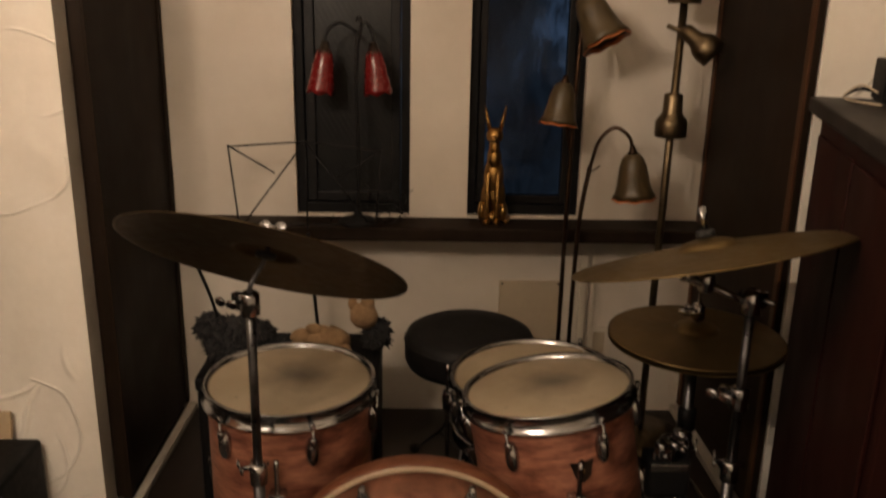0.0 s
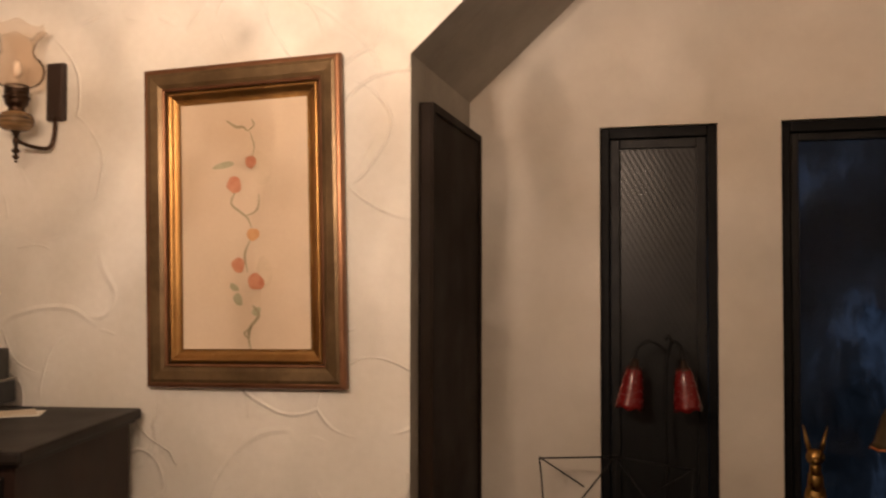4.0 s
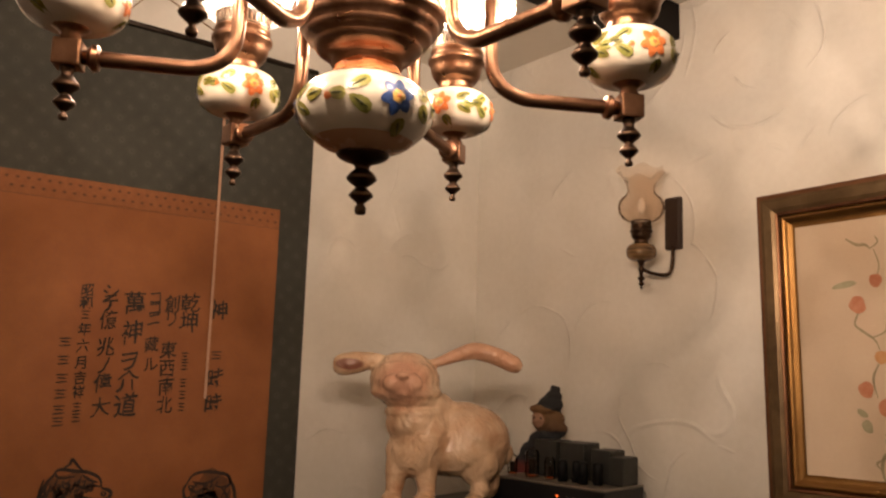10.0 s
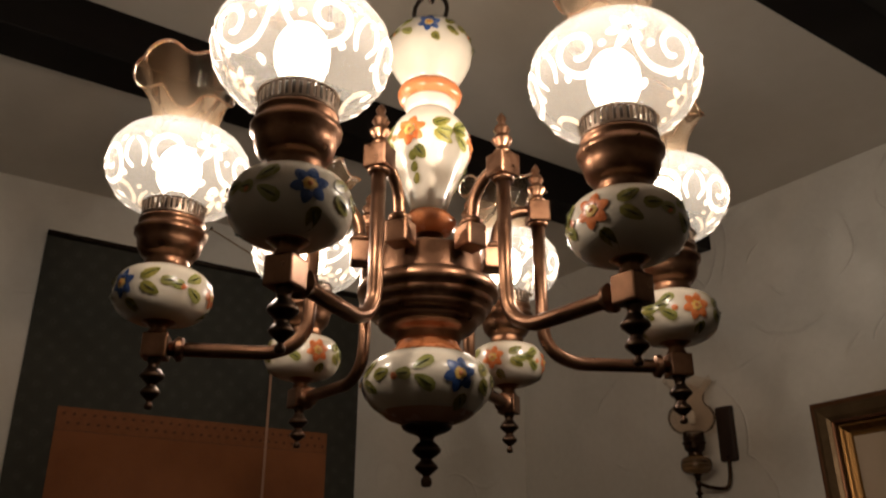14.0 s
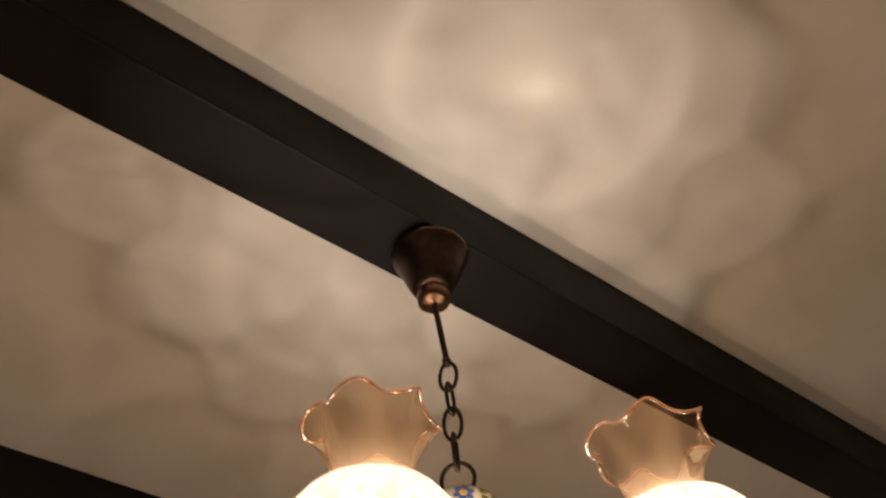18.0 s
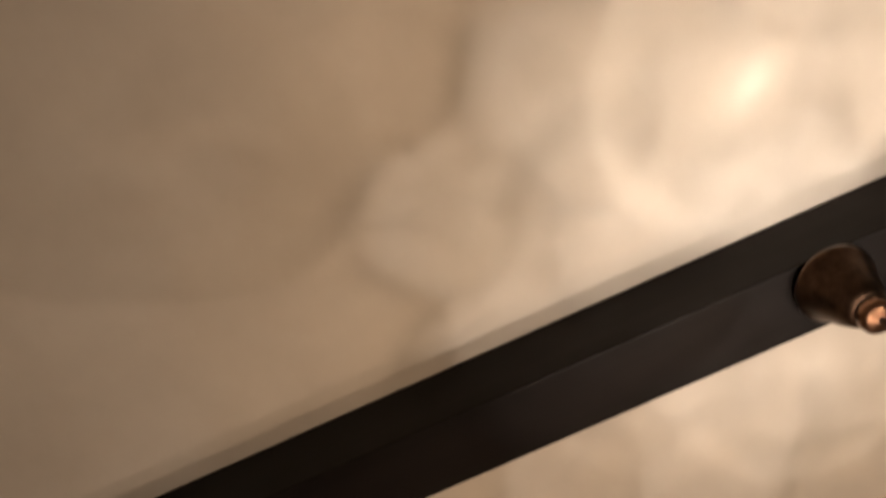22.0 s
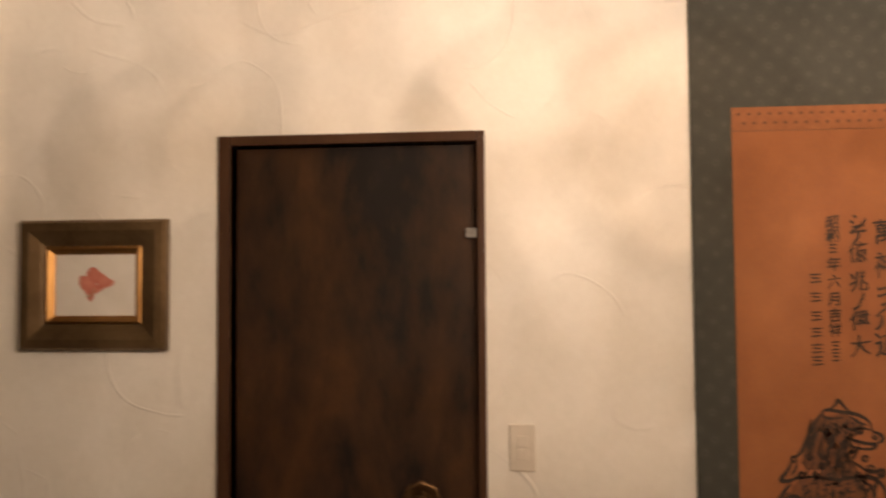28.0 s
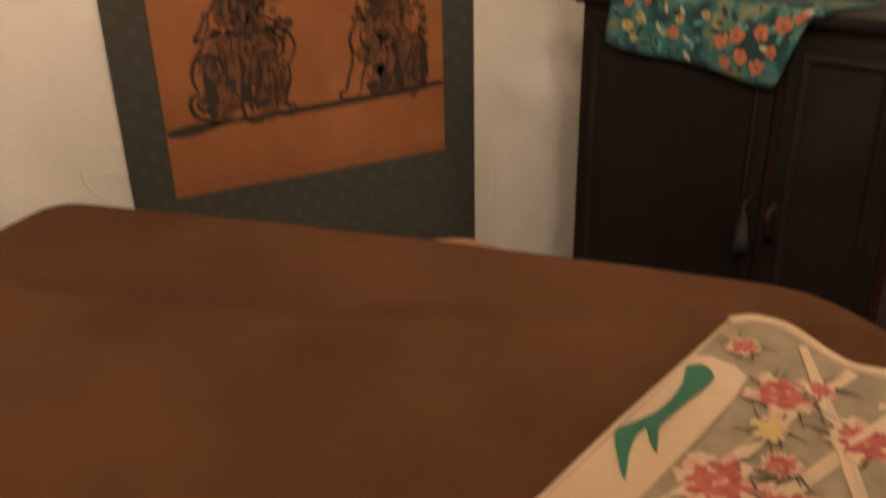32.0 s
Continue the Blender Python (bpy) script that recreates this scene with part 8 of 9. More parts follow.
# plush toys on a dark case
def fur(bm, center, radii, count, length, seed, droop=0.4):
    """Tufts of pile standing out of a lump."""
    r = random.Random(seed)
    for k in range(count):
        z = r.uniform(-0.7, 1)
        a = r.uniform(0, 6.2832)
        s = math.sqrt(max(0, 1 - z * z))
        n = Vector((s * math.cos(a), s * math.sin(a), z))
        p = Vector((center[i] + n[i] * radii[i] * 0.94 for i in range(3)))
        tip = p + n * length * r.uniform(0.5, 1.1) + Vector((r.uniform(-1, 1), r.uniform(-1, 1), -droop)) * length * 0.5
        side = n.cross(Vector((r.uniform(-1, 1), r.uniform(-1, 1), r.uniform(-1, 1)))).normalized() * 0.0045
        o = n.cross(side).normalized() * 0.0045
        q = [bm.verts.new(p + side), bm.verts.new(p - side * 0.5 + o), bm.verts.new(p - side * 0.5 - o), bm.verts.new(tip)]
        for f in ((0, 1, 3), (1, 2, 3), (2, 0, 3)):
            bm.faces.new([q[i] for i in f])


case = thing("equipment_case", "dark low case behind the drums", "case", (0.225, 1.880, 0))
part("body", box_bm((-0.205, -0.13, 0.0), (0.225, 0.16, 0.335), 0.010), BLACK, case, "black case body")
part("lid", box_bm((-0.208, -0.133, 0.336), (0.228, 0.163, 0.372), 0.010), BLACK, case, "black lid")
part("handle", tube(smooth_path([(-0.05, -0.131, 0.25), (-0.045, -0.150, 0.25), (0.045, -0.150, 0.25), (0.05, -0.131, 0.25)], 4), 0.005, 8), BLACK_METAL, case, "black handle")

pb = thing("plush_toy", "fluffy black plush toy with a strap on the dark case", "toy", (0.098, 1.825, 0.373), group="plush toys")
pm = bmesh.new()
for c, r, n in (((0.0, 0, 0.062), (0.070, 0.055, 0.064), 420), ((-0.050, 0.0, 0.100), (0.038, 0.035, 0.035), 160), ((0.062, 0.0, 0.085), (0.036, 0.03, 0.030), 150), ((0.100, 0.0, 0.055), (0.036, 0.026, 0.020), 110)):
    blob(c, r, pm, 16, 10, 0.15, 2.0)
    fur(pm, c, r, n * 2, 0.013, int(c[0] * 1000) + 7)
part("body", pm, FUR_BLACK, pb, "fluffy black pile")
part("strap", tube(smooth_path([(-0.030, -0.01, 0.115), (-0.048, 0.0, 0.175), (-0.078, 0.01, 0.250)], 5), 0.009, 8, flat=0.4), BLACK, pb, "black strap")
for x, y, c, s, lab in ((0.330, 1.900, FUR_BROWN, 1.0, "tan plush toy lying on the dark case"), (0.405, 1.925, FUR_BROWN, 0.9, "tan and dark plush toy sitting on the dark case")):
    pt = thing("plush_toy", lab, "toy", (x, y, 0.373), group="plush toys")
    pm = bmesh.new()
    if s == 1.0:
        blob((-0.02, 0, 0.035), (0.065, 0.045, 0.036), pm, 18, 12, 0.15, 1.0)
        blob((-0.075, -0.01, 0.048), (0.030, 0.026, 0.022), pm, 14, 10, 0.1, 3.0)
        fur(pm, (-0.02, 0, 0.035), (0.065, 0.045, 0.036), 150, 0.010, 3)
        part("body", pm, FUR_BROWN, pt, "tan pile", smooth=70)
        part("ear", blob((-0.045, -0.02, 0.075), (0.020, 0.010, 0.014)), FUR_BROWN, pt)
        part("paw", blob((0.030, -0.035, 0.020), (0.022, 0.030, 0.016)), FUR_BROWN, pt)
    else:
        blob((0.035, 0.01, 0.040), (0.034, 0.036, 0.042), pm, 16, 10, 0.15, 5.0)
        fur(pm, (0.035, 0.01, 0.040), (0.034, 0.036, 0.042), 200, 0.016, 9)
        part("body", pm, FUR_BLACK, pt, "dark pile")
        hb_ = blob((0.004, -0.01, 0.098), (0.036, 0.026, 0.036), None, 16, 10, 0.1, 2.0)
        blob((0.014, -0.012, 0.132), (0.018, 0.016, 0.022), hb_, 12, 8)
        part("head", hb_, FUR_BROWN, pt, "tan head", smooth=70)
        part("ear", blob((-0.024, -0.01, 0.130), (0.012, 0.008, 0.018)), FUR_BROWN, pt)

# cover plate, cable duct and socket on the back wall
COVER = mottled("beige_cover", (0.40, 0.33, 0.24), (0.46, 0.39, 0.29), 7, 0.5)
DUCT = mottled("white_duct", (0.58, 0.53, 0.45), (0.66, 0.61, 0.53), 8, 0.45)
cv = thing("wall_cover", "beige cover plate screwed to the back wall", "panel", (0.885, 2.320, 0.320))
part("plate", box_bm((-0.095, -0.010, -0.115), (0.095, -0.001, 0.115), 0.003), COVER, cv)
for sx, sz in ((-0.085, -0.105), (0.085, -0.105), (-0.085, 0.105), (0.085, 0.105)):
    b = lathe([(0.0035, 0), (0.003, 0.0012), (0.0, 0.0015)], 10)
    b.transform(Matrix.Translation((sx, -0.0101, sz)) @ Matrix.Rotation(radians(90), 4, "X"))
    part("screw", b, CHROME, cv)
du = thing("cable_duct", "painted vertical cable ducts running down the back wall", "duct", (1.045, 2.320, 0.0))
part("duct", box_bm((-0.013, -0.014, 0.05), (0.013, -0.001, 0.586), 0.003), DUCT, du)
part("duct", box_bm((0.022, -0.010, 0.05), (0.038, -0.001, 0.586), 0.003), DUCT, du)
so = thing("wall_socket", "pale double wall socket low on the back wall", "socket", (1.105, 2.320, 0.225))
part("plate", box_bm((-0.035, -0.008, -0.060), (0.035, -0.001, 0.060), 0.003), DUCT, so)
part("insert", box_bm((-0.018, -0.0105, -0.045), (0.018, -0.0083, 0.045), 0.001), COVER, so)
wb = thing("wall_block", "small dark wooden block high on the back wall", "bracket", (1.335, 2.320, 1.888))
part("block", box_bm((-0.042, -0.035, -0.042), (0.042, -0.001, 0.042), 0.004), PANEL_M, wb)

# black box and card by the foot of the painted wall
lb_ = thing("speaker_box", "low black box with cables on the floor by the wall", "box", (-0.520, 1.560, 0))
part("body", box_bm((-0.22, -0.12, 0.012), (0.190, 0.135, 0.243), 0.012), BLACK, lb_, "black body")
for sx in (-0.19, 0.16):
    part("foot", lathe([(0.014, 0), (0.016, 0.012)], 12, (sx, -0.09, 0.0)), RUBBER, lb_)
    part("foot", lathe([(0.014, 0), (0.016, 0.012)], 12, (sx, 0.10, 0.0)), RUBBER, lb_)
part("cable", tube(smooth_path([(-0.19, -0.05, 0.250), (-0.10, -0.09, 0.262), (-0.02, -0.04, 0.252), (-0.08, 0.02, 0.256), (-0.16, -0.01, 0.270), (-0.10, -0.07, 0.275)], 6), 0.006, 8), RUBBER, lb_, "coiled black cable", smooth=60)
bk = part("cardboard_sheet", box_bm((-0.115, -0.006, 0.0), (0.045, 0.006, 0.065), 0.003), mottled("tan_card", (0.36, 0.27, 0.17), (0.44, 0.34, 0.22), 8, 0.7))
bk.matrix_basis = pose(-0.440, 1.690, 0.244, -8)
tagged(bk, "tan card leaning on the wall on the black box", "card")

# ---- counter ----
COUNTER_RED = wood("counter_red_wood", (0.009, 0.0017, 0.0012), (0.024, 0.0044, 0.0022), 0.5, 8, (1, 1, 0.06), spec=0.15)
CO = Matrix(((0.962, 0.272, 0, 1.372 - 0.272 * 0.78), (-0.272, 0.962, 0, 1.690 - 0.962 * 0.78), (0, 0, 1, 0), (0, 0, 0, 1)))
co = thing("counter", "tall dark red wooden counter with a dark overhanging top", "counter")
co.matrix_basis = CO
part("body", box_bm((0.022, 0.02, 0.07), (0.52, 0.755, 1.028), 0.004), COUNTER_RED, co, "dark red wooden body")
part("top", box_bm((-0.004, 0.0, 1.030), (0.545, 0.78, 1.062), 0.006), CABINET_M, co, "dark overhanging top")
part("plinth", box_bm((0.035, 0.03, 0.0), (0.51, 0.745, 0.069), 0.003), BLACK, co, "black plinth")
for y0, y1 in ((0.05, 0.380), (0.395, 0.725)):
    part("side_panel", box_bm((0.014, y0, 0.11), (0.0215, y1, 0.99), 0.003), COUNTER_RED, co, "dark red raised panel")
rt = thing("router", "small black electronic box on the counter top", "device")
rt.matrix_basis = CO @ Matrix.Translation((0.125, 0.700, 1.0625))
part("body", box_bm((-0.02, -0.06, 0.003), (0.10, 0.05, 0.085), 0.006), BLACK, rt, "black plastic body")
part("foot", box_bm((-0.015, -0.055, 0.0), (0.095, 0.045, 0.0028)), RUBBER, rt)
for k in range(3):
    r = random.Random(k)
    part("wire", tube(smooth_path([(-0.021, -0.02 + 0.02 * k, 0.02), (-0.05, 0.0 + 0.01 * k, 0.032 - 0.006 * k), (-0.075, 0.02, 0.006), (-0.060, -0.05 + 0.02 * k, 0.004), (-0.03, -0.10, 0.004)], 6), 0.0022, 6), INLAY if k == 0 else RUBBER, rt, smooth=60)

# ---- table with its cloth ----
TF = Vector((-1.745, -0.223, 0))
TE, TN = Vector((0.7495, 0.6620, 0)), Vector((0.6620, -0.7495, 0))
TL, TD, TZ = 1.52, 0.85, 0.700
TAB = Matrix(((TE.x, TN.x, 0, TF.x), (TE.y, TN.y, 0, TF.y), (0, 0, 1, 0), (0, 0, 0, 1)))
TAB = TAB @ Matrix.Scale(-1, 4, (0, 1, 0)) @ Matrix.Translation((0, -TD, 0))       # x along the far edge, y towards it
CLOTH = mottled("brown_suede_cloth", (0.064, 0.0270, 0.0110), (0.106, 0.0455, 0.0190), 3.0, 0.9, grain=420, bumps=0.5, spec=0.15)


def table_edge(s, grow=0.0):
    """A point of the rounded outline, s from 0 to 1 all the way round."""
    cs = [((0, 0), 0.05, 180), ((TL, 0), 0.10, 270), ((TL, TD), 0.16, 0), ((0, TD), 0.05, 90)]
    pts = []
    for (cx, cy), r, a0 in cs:
        ox, oy = (r if cx == 0 else TL - r), (r if cy == 0 else TD - r)
        for k in range(10):
            a = radians(a0 + 10 * k)
            pts.append((ox + (r + grow) * math.cos(a), oy + (r + grow) * math.sin(a)))
    seg = [math.dist(pts[i], pts[(i + 1) % len(pts)]) for i in range(len(pts))]
    d = s % 1.0 * sum(seg)
    for i, q in enumerate(seg):
        if d <= q:
            a, b = pts[i], pts[(i + 1) % len(pts)]
            x, y = a[0] + (b[0] - a[0]) * d / q, a[1] + (b[1] - a[1]) * d / q
            break
        d -= q
    if y > TD - 0.02:
        y += 0.030 * math.sin(max(0, min(1, x / TL)) * math.pi)
    return x, y


def crease(x, y):
    """Soft long folds of the cloth on the table."""
    n1 = noise.noise(Vector((x * 1.3 + y * 0.9, y * 3.4 - x * 1.2, 0.3)))
    n2 = noise.noise(Vector((x * 3.1 - y * 1.4, y * 7.0 - x * 2.5, 4.3)))
    ridge = math.exp(-((y - 0.50 - 0.12 * x + 0.05 * math.sin(x * 3.0)) / 0.040) ** 2) * 0.0085
    dip = math.exp(-((x - 0.62 - 0.4 * (TD - y)) / 0.05) ** 2) * -0.004
    return 0.0062 * n1 + 0.0022 * n2 + ridge + dip


tb = thing("table", "table under a brown suede-like cloth", "table")
tb.matrix_basis = TAB
tt = bmesh.new()
outl = [table_edge(k / 120, -0.012) for k in range(120)]
poly_prism(outl, -0.030, lambda u, v, w: Vector((u, v, TZ - 0.016 + w)), tt)
part("tabletop", tt, CABINET_M, tb, "dark wooden tabletop")
for x in (0.10, TL - 0.14):
    for y in (0.09, TD - 0.13):
        part("leg", lathe([(0.020, 0.0), (0.026, 0.01), (0.022, 0.10), (0.030, 0.40), (0.034, 0.55), (0.028, 0.58), (0.034, 0.60), (0.034, TZ - 0.047)], 16, (x, y, 0.0)), CABINET_M, tb, "turned dark leg", smooth=40)
for a, b in (((0.14, 0.08), (TL - 0.18, 0.10)), ((0.14, TD - 0.14), (TL - 0.18, TD - 0.12)), ((0.09, 0.13), (0.11, TD - 0.17)), ((TL - 0.15, 0.13), (TL - 0.13, TD - 0.17))):
    part("apron", box_bm((a[0], a[1], TZ - 0.13), (b[0], b[1], TZ - 0.0475), 0.003), CABINET_M, tb, "dark apron")

cl = bmesh.new()
NS, NR = 176, 36
rings = []
cx, cy = TL / 2, TD / 2
for k in range(1, NR + 1):
    t = (k / NR) ** 0.8
    ring = []
    for s in range(NS):
        x, y = table_edge(s / NS)
        x, y = cx + (x - cx) * t, cy + (y - cy) * t
        ring.append(cl.verts.new((x, y, TZ - 0.004 + crease(x, y) - 0.004 * t ** 40)))
    rings.append(ring)
mid = cl.verts.new((cx, cy, TZ - 0.004 + crease(cx, cy)))
for k in range(1, 13):
    f = k / 12
    ring = []
    for s in range(NS):
        w = 0.5 + 0.5 * math.sin(s * 0.42 + 2.0 * math.sin(s * 0.11)) * min(1, f * 1.4)
        x, y = table_edge(s / NS, 0.006 + 0.004 * min(1, k) + 0.026 * w * f)
        z0 = TZ - 0.008 + crease(x, y)
        ring.append(cl.verts.new((x, y, z0 - 0.012 * min(k, 1) - 0.235 * f * (1 + 0.04 * math.sin(s * 0.2)))))
    rings.append(ring)
for s in range(NS):
    cl.faces.new((mid, rings[0][s], rings[0][(s + 1) % NS]))
for a, b in zip(rings, rings[1:]):
    for s in range(NS):
        cl.faces.new((a[s], b[s], b[(s + 1) % NS], a[(s + 1) % NS]))
clo = part("tablecloth", cl, CLOTH, None, smooth=80)
clo.matrix_basis = TAB
tagged(clo, "brown suede-like tablecloth with soft folds over the table", "cloth")

# ---- floral pad on the table ----
PAD = Matrix(((0.94, 0.342, 0, -0.642), (0.342, -0.94, 0, 0.506), (0, 0, 1, TZ + 0.004), (0, 0, 0, 1)))
PAPER = mottled("cream_print", (0.50, 0.37, 0.25), (0.58, 0.44, 0.31), 8, 0.6, bumps=0.1)
FIELD = mottled("grey_beige_print", (0.20, 0.165, 0.105), (0.33, 0.27, 0.185), 26, 0.6, bumps=0.2)
RED_PRINT = mottled("red_print", (0.27, 0.035, 0.035), (0.46, 0.13, 0.10), 60, 0.6)
PINK_PRINT = mottled("pink_print", (0.48, 0.23, 0.17), (0.58, 0.36, 0.27), 40, 0.6)
YELLOW_PRINT = mottled("yellow_print", (0.50, 0.34, 0.12), (0.58, 0.42, 0.20), 30, 0.6)
GREEN_RIBBON = mottled("green_ribbon", (0.010, 0.105, 0.065), (0.018, 0.145, 0.09), 20, 0.5)
STEM_PRINT = mottled("dark_stem_print", (0.05, 0.038, 0.020), (0.11, 0.08, 0.04), 30, 0.6)
far_edge = [(0.0, 0.0), (0.022, -0.026), (0.060, -0.032), (0.095, -0.014), (0.128, 0.008), (0.160, 0.021), (0.195, 0.014), (0.235, 0.004), (0.275, 0.012)]
far_edge = [(p.x, p.y) for p in smooth_path([(a, b, 0) for a, b in far_edge], 4)]
pad_out = far_edge + [(0.285, 0.20), (0.283, 0.40), (0.270, 0.57), (0.10, 0.575), (0.004, 0.565), (-0.001, 0.30)]
PT = 0.016


def on_pad(u, v, h):
    return Vector((u, v, h + 0.002 * math.sin(u * 21) * math.sin(v * 13)))


fp = thing("floral_pad", "quilted floral pad with cream border and green ribbon on the table", "pad")
fp.matrix_basis = PAD
part("body", poly_prism(pad_out, PT, on_pad), FIELD, fp, "grey-beige printed body")


def print_bm(pts, lift):
    return poly_prism(pts, 0.0006, lambda u, v, w: on_pad(u, v, PT + 0.0012 + lift + w))


part("border", tube([on_pad(a, b, PT) for a, b in far_edge], 0.008, 8), PAPER, fp, "rolled cream border", smooth=70)
part("border", tube([on_pad(0.0, 0.0, PT * 0.5), on_pad(-0.001, 0.3, PT * 0.5), on_pad(0.004, 0.565, PT * 0.5)], 0.0085, 8), PAPER, fp, "rolled cream border", smooth=70)
part("band", print_bm([(0.002, 0.112), (0.018, 0.104), (0.050, 0.108), (0.074, 0.124), (0.080, 0.18), (0.078, 0.40), (0.074, 0.56), (0.006, 0.56), (0.004, 0.30)], 0.0), PAPER, fp, "cream printed band")
for pts in ([(0.094, 0.010), (0.104, 0.006), (0.196, 0.16), (0.284, 0.33), (0.283, 0.352), (0.186, 0.18)], [(0.160, 0.030), (0.175, 0.036), (0.150, 0.15), (0.128, 0.30), (0.084, 0.46), (0.080, 0.43), (0.112, 0.29), (0.138, 0.14)],
            [(0.080, 0.300), (0.090, 0.290), (0.180, 0.44), (0.25, 0.56), (0.23, 0.565), (0.16, 0.45)], [(0.24, 0.02), (0.255, 0.02), (0.215, 0.20), (0.165, 0.42), (0.140, 0.56), (0.122, 0.56), (0.15, 0.41), (0.20, 0.19)]):
    part("trellis_strip", print_bm(pts, 0.0004), PAPER, fp, "cream trellis strip")
rib = [(0.007, 0.150), (0.020, 0.133), (0.045, 0.153), (0.042, 0.210), (0.038, 0.259), (0.040, 0.286), (0.058, 0.324), (0.038, 0.304), (0.027, 0.290), (0.027, 0.315), (0.037, 0.346), (0.053, 0.383), (0.027, 0.352), (0.006, 0.321), (0.010, 0.298), (0.022, 0.264), (0.025, 0.226), (0.021, 0.188)]
part("ribbon", print_bm([(p.x, p.y) for p in smooth_path([(a, b, 0) for a, b in rib], 2)], 0.0036), GREEN_RIBBON, fp, "deep green dripping ribbon")
rng = random.Random(11)


def bloom_pts(u, v, r, seed, lobes=7):
    q = random.Random(seed)
    ph = q.uniform(0, 6)
    return [(u + r * (0.72 + 0.28 * math.sin(lobes * a + ph) + q.uniform(-0.08, 0.08)) * math.cos(a), v + r * 1.2 * (0.72 + 0.28 * math.sin(lobes * a + ph) + q.uniform(-0.08, 0.08)) * math.sin(a)) for a in [k / 28 * 6.2832 for k in range(28)]]


spots = [(0.042, 0.058, 0.019), (0.118, 0.138, 0.034), (0.218, 0.165, 0.034), (0.125, 0.325, 0.037), (0.235, 0.080, 0.022), (0.190, 0.330, 0.032), (0.250, 0.460, 0.030), (0.120, 0.500, 0.030), (0.132, 0.209, 0.018), (0.150, 0.098, 0.016), (0.165, 0.262, 0.018)]
for k, (u, v, r) in enumerate(spots):
    part("flower", print_bm(bloom_pts(u, v, r * 1.25, k + 50, 5), 0.0010), PINK_PRINT if k != 8 else YELLOW_PRINT, fp, "pale pink petals" if k != 8 else "yellow petals")
    if k != 8:
        for q in range(4):
            a = k + q * 1.7
            part("petal", print_bm(bloom_pts(u + r * 0.45 * math.cos(a), v + r * 0.55 * math.sin(a), r * 0.52, k * 9 + q, 4), 0.0016), RED_PRINT, fp, "red petals")
    for q in range(5):
        a = k * 1.3 + q * 1.31
        part("pale_petal", print_bm(bloom_pts(u + r * 0.95 * math.cos(a), v + r * 1.05 * math.sin(a), r * 0.32, k * 11 + q, 3), 0.0019), PAPER, fp)
    for q in range(6):
        a = rng.uniform(0, 6.28)
        p0 = Vector((u + r * 1.0 * math.cos(a), v + r * 1.2 * math.sin(a), 0))
        p1 = p0 + Vector((math.cos(a + 0.5), math.sin(a + 0.5), 0)) * rng.uniform(0.015, 0.035)
        sd = Vector((-(p1 - p0).y, (p1 - p0).x, 0)).normalized() * 0.0017
        part("stem", print_bm([((p0 + sd).x, (p0 + sd).y), ((p0 - sd).x, (p0 - sd).y), (p1.x, p1.y)], 0.0022), STEM_PRINT, fp)

# ---- chair behind the table ----
CHAIR = wood("chair_wood", (0.20, 0.105, 0.055), (0.30, 0.165, 0.09), 0.35, 12, (1, 1, 0.1))
chm = pose(-1.1655, 0.3823, -0.040, 0, 0, 41.45)
ch = thing("dining_chair", "brown wooden chair pushed behind the table", "chair")
ch.matrix_basis = chm
part("seat", box_bm((-0.19, -0.34, 0.405), (0.19, 0.02, 0.435), 0.012), CHAIR, ch, "wooden seat")
part("top_rail", tube(smooth_path([(-0.190, 0.03, 0.640), (-0.10, 0.048, 0.656), (0, 0.056, 0.672), (0.10, 0.048, 0.656), (0.190, 0.03, 0.640)], 5), 0.022, 10, flat=1.2), CHAIR, ch, "curved top rail", smooth=60)
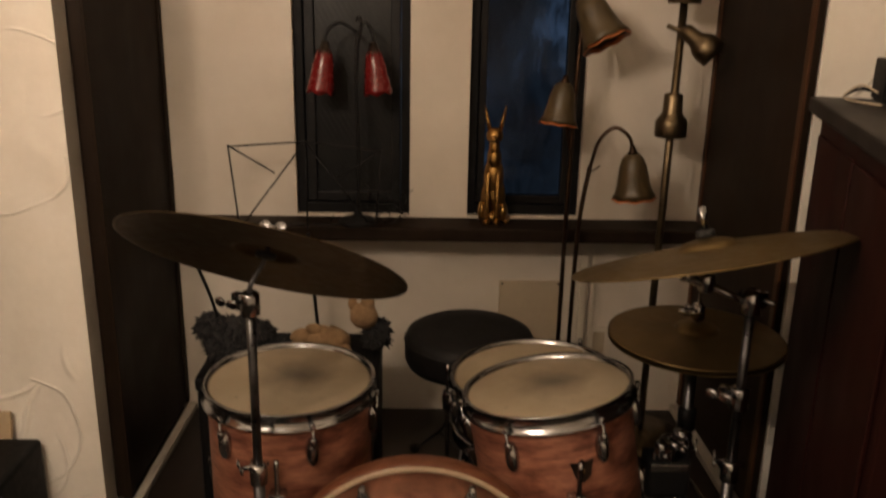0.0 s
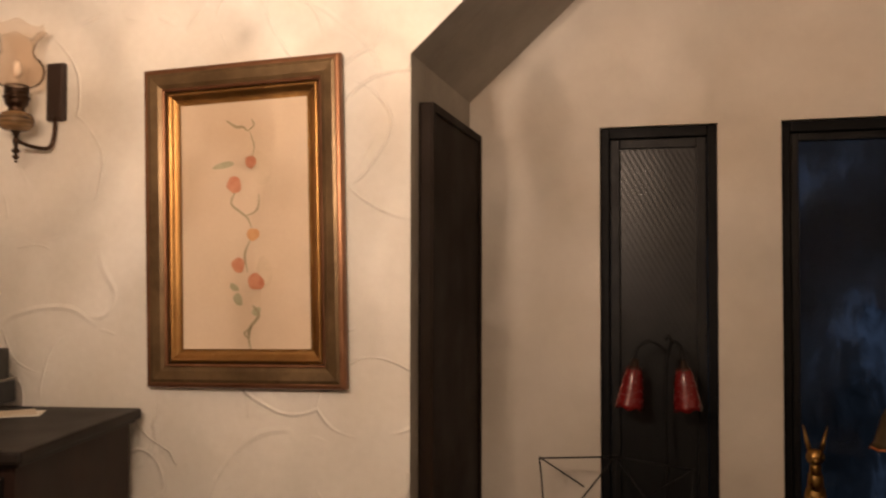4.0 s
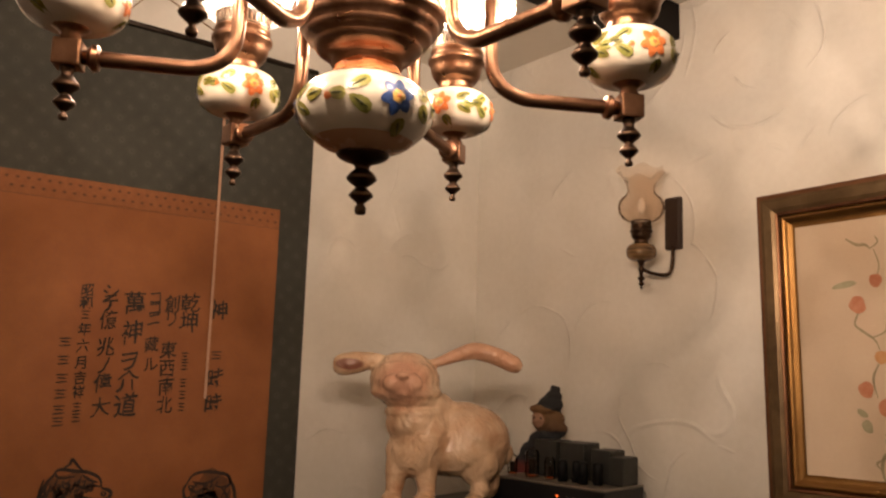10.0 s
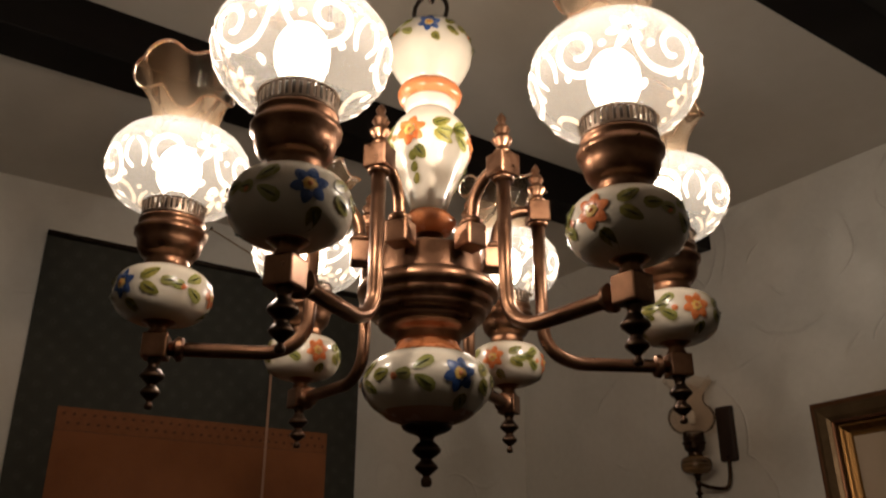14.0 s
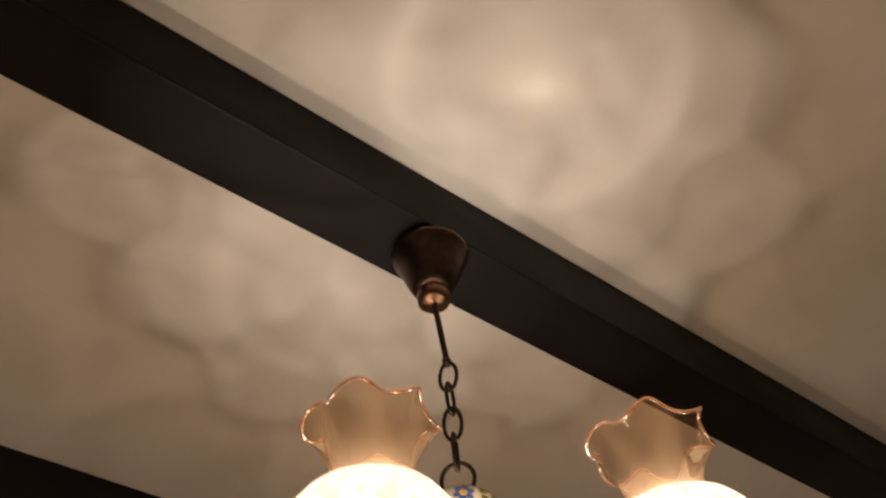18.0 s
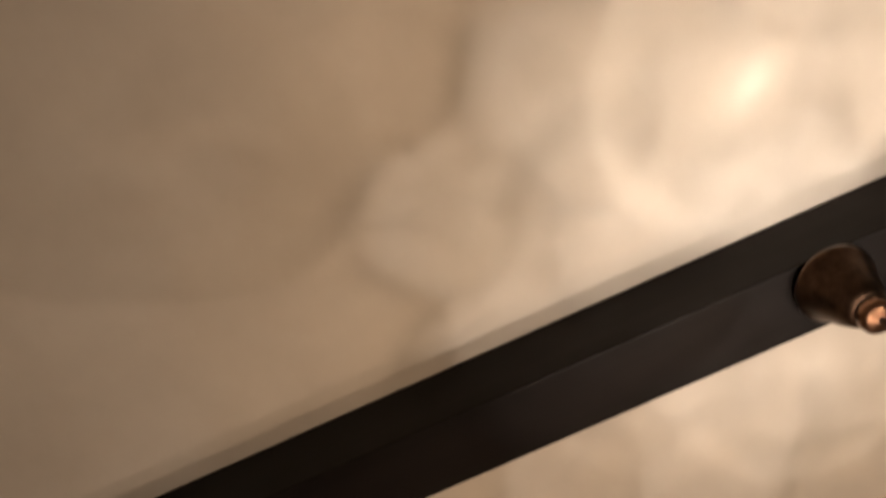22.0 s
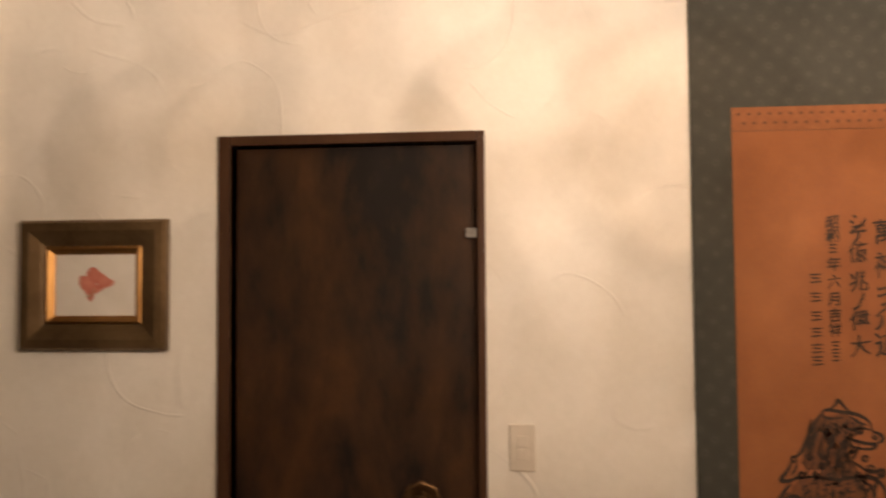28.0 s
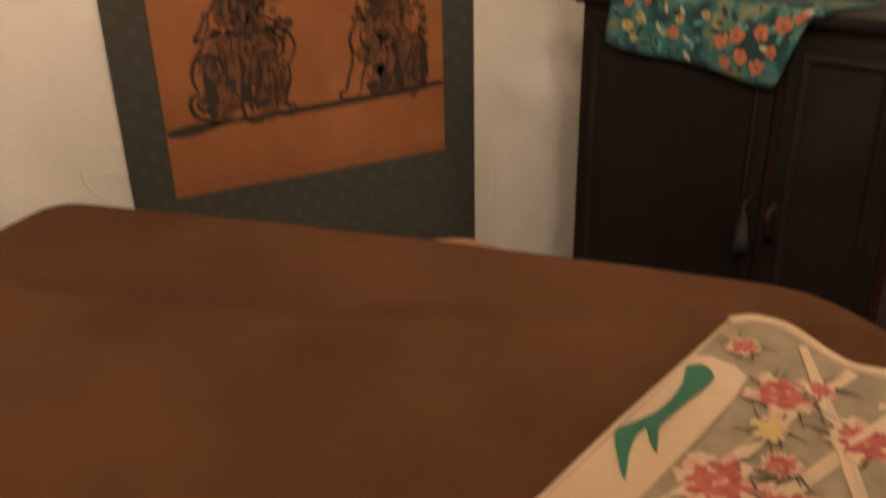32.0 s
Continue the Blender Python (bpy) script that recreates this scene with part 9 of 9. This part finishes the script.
for sx in (-0.165, 0.165):
    part("back_post", tube([(sx, 0.0, 0.040), (sx, 0.0, 0.42), (sx * 1.05, 0.034, 0.646)], 0.017, 10), CHAIR, ch, smooth=60)
    part("leg", tube([(sx, -0.31, 0.040), (sx, -0.31, 0.406)], 0.018, 10), CHAIR, ch, smooth=60)
    part("stretcher", tube([(sx, -0.31, 0.18), (sx, 0.0, 0.18)], 0.010, 8), CHAIR, ch, smooth=60)
for sx in (-0.08, 0.0, 0.08):
    part("back_slat", tube([(sx, 0.008, 0.43), (sx, 0.048, 0.658)], 0.010, 8), CHAIR, ch, smooth=60)

# ---- potted palm in the unlit room ----
PALM = mottled("palm_leaf", (0.022, 0.045, 0.014), (0.05, 0.09, 0.03), 20, 0.5)
pl = thing("potted_palm", "dark fan-leaved potted palm in the unlit room", "plant", (-2.74, -3.22, 0.0))
part("pot", lathe([(0.0, 0.0), (0.10, 0.0), (0.13, 0.22), (0.14, 0.24), (0.125, 0.245), (0.115, 0.225), (0.0, 0.222)], 28), PLASTER_GREY_AND_SHADED, pl, "grey clay pot", smooth=40)
part("stem", tube(smooth_path([(0, 0, 0.222), (0.02, 0.01, 0.75), (0.0, 0.0, 1.24)], 5), 0.012, 8), CABINET_M, pl, "thin brown stem", smooth=60)
rng = random.Random(3)
for k in range(11):
    az, lift = k * 2.4, 0.25 + 0.55 * rng.random()
    d = Vector((math.cos(az) * math.cos(lift), math.sin(az) * math.cos(lift), math.sin(lift)))
    side = d.cross(Vector((0, 0, 1))).normalized()
    tip0 = Vector((0, 0, 1.20)) + d * (0.20 + 0.10 * rng.random())
    lf = tube([Vector((0, 0, 1.18)), tip0], 0.003, 5)
    for q in range(11):
        a = radians(-75 + 15 * q)
        e = (d * math.cos(a) + side * math.sin(a)).normalized()
        tp = tip0 + e * 0.15 + Vector((0, 0, -0.035))
        w = e.cross(Vector((0, 0, 1))).normalized() * 0.006
        m0 = tip0 + e * 0.08
        v = [lf.verts.new(x) for x in (tip0, m0 + w, tp, m0 - w, m0 + Vector((0, 0, 0.002)))]
        for f in ((0, 1, 4), (1, 2, 4), (2, 3, 4), (3, 0, 4)):
            lf.faces.new([v[i] for i in f])
    part("fan_leaf", lf, PALM, pl, "fan of narrow leaflets")
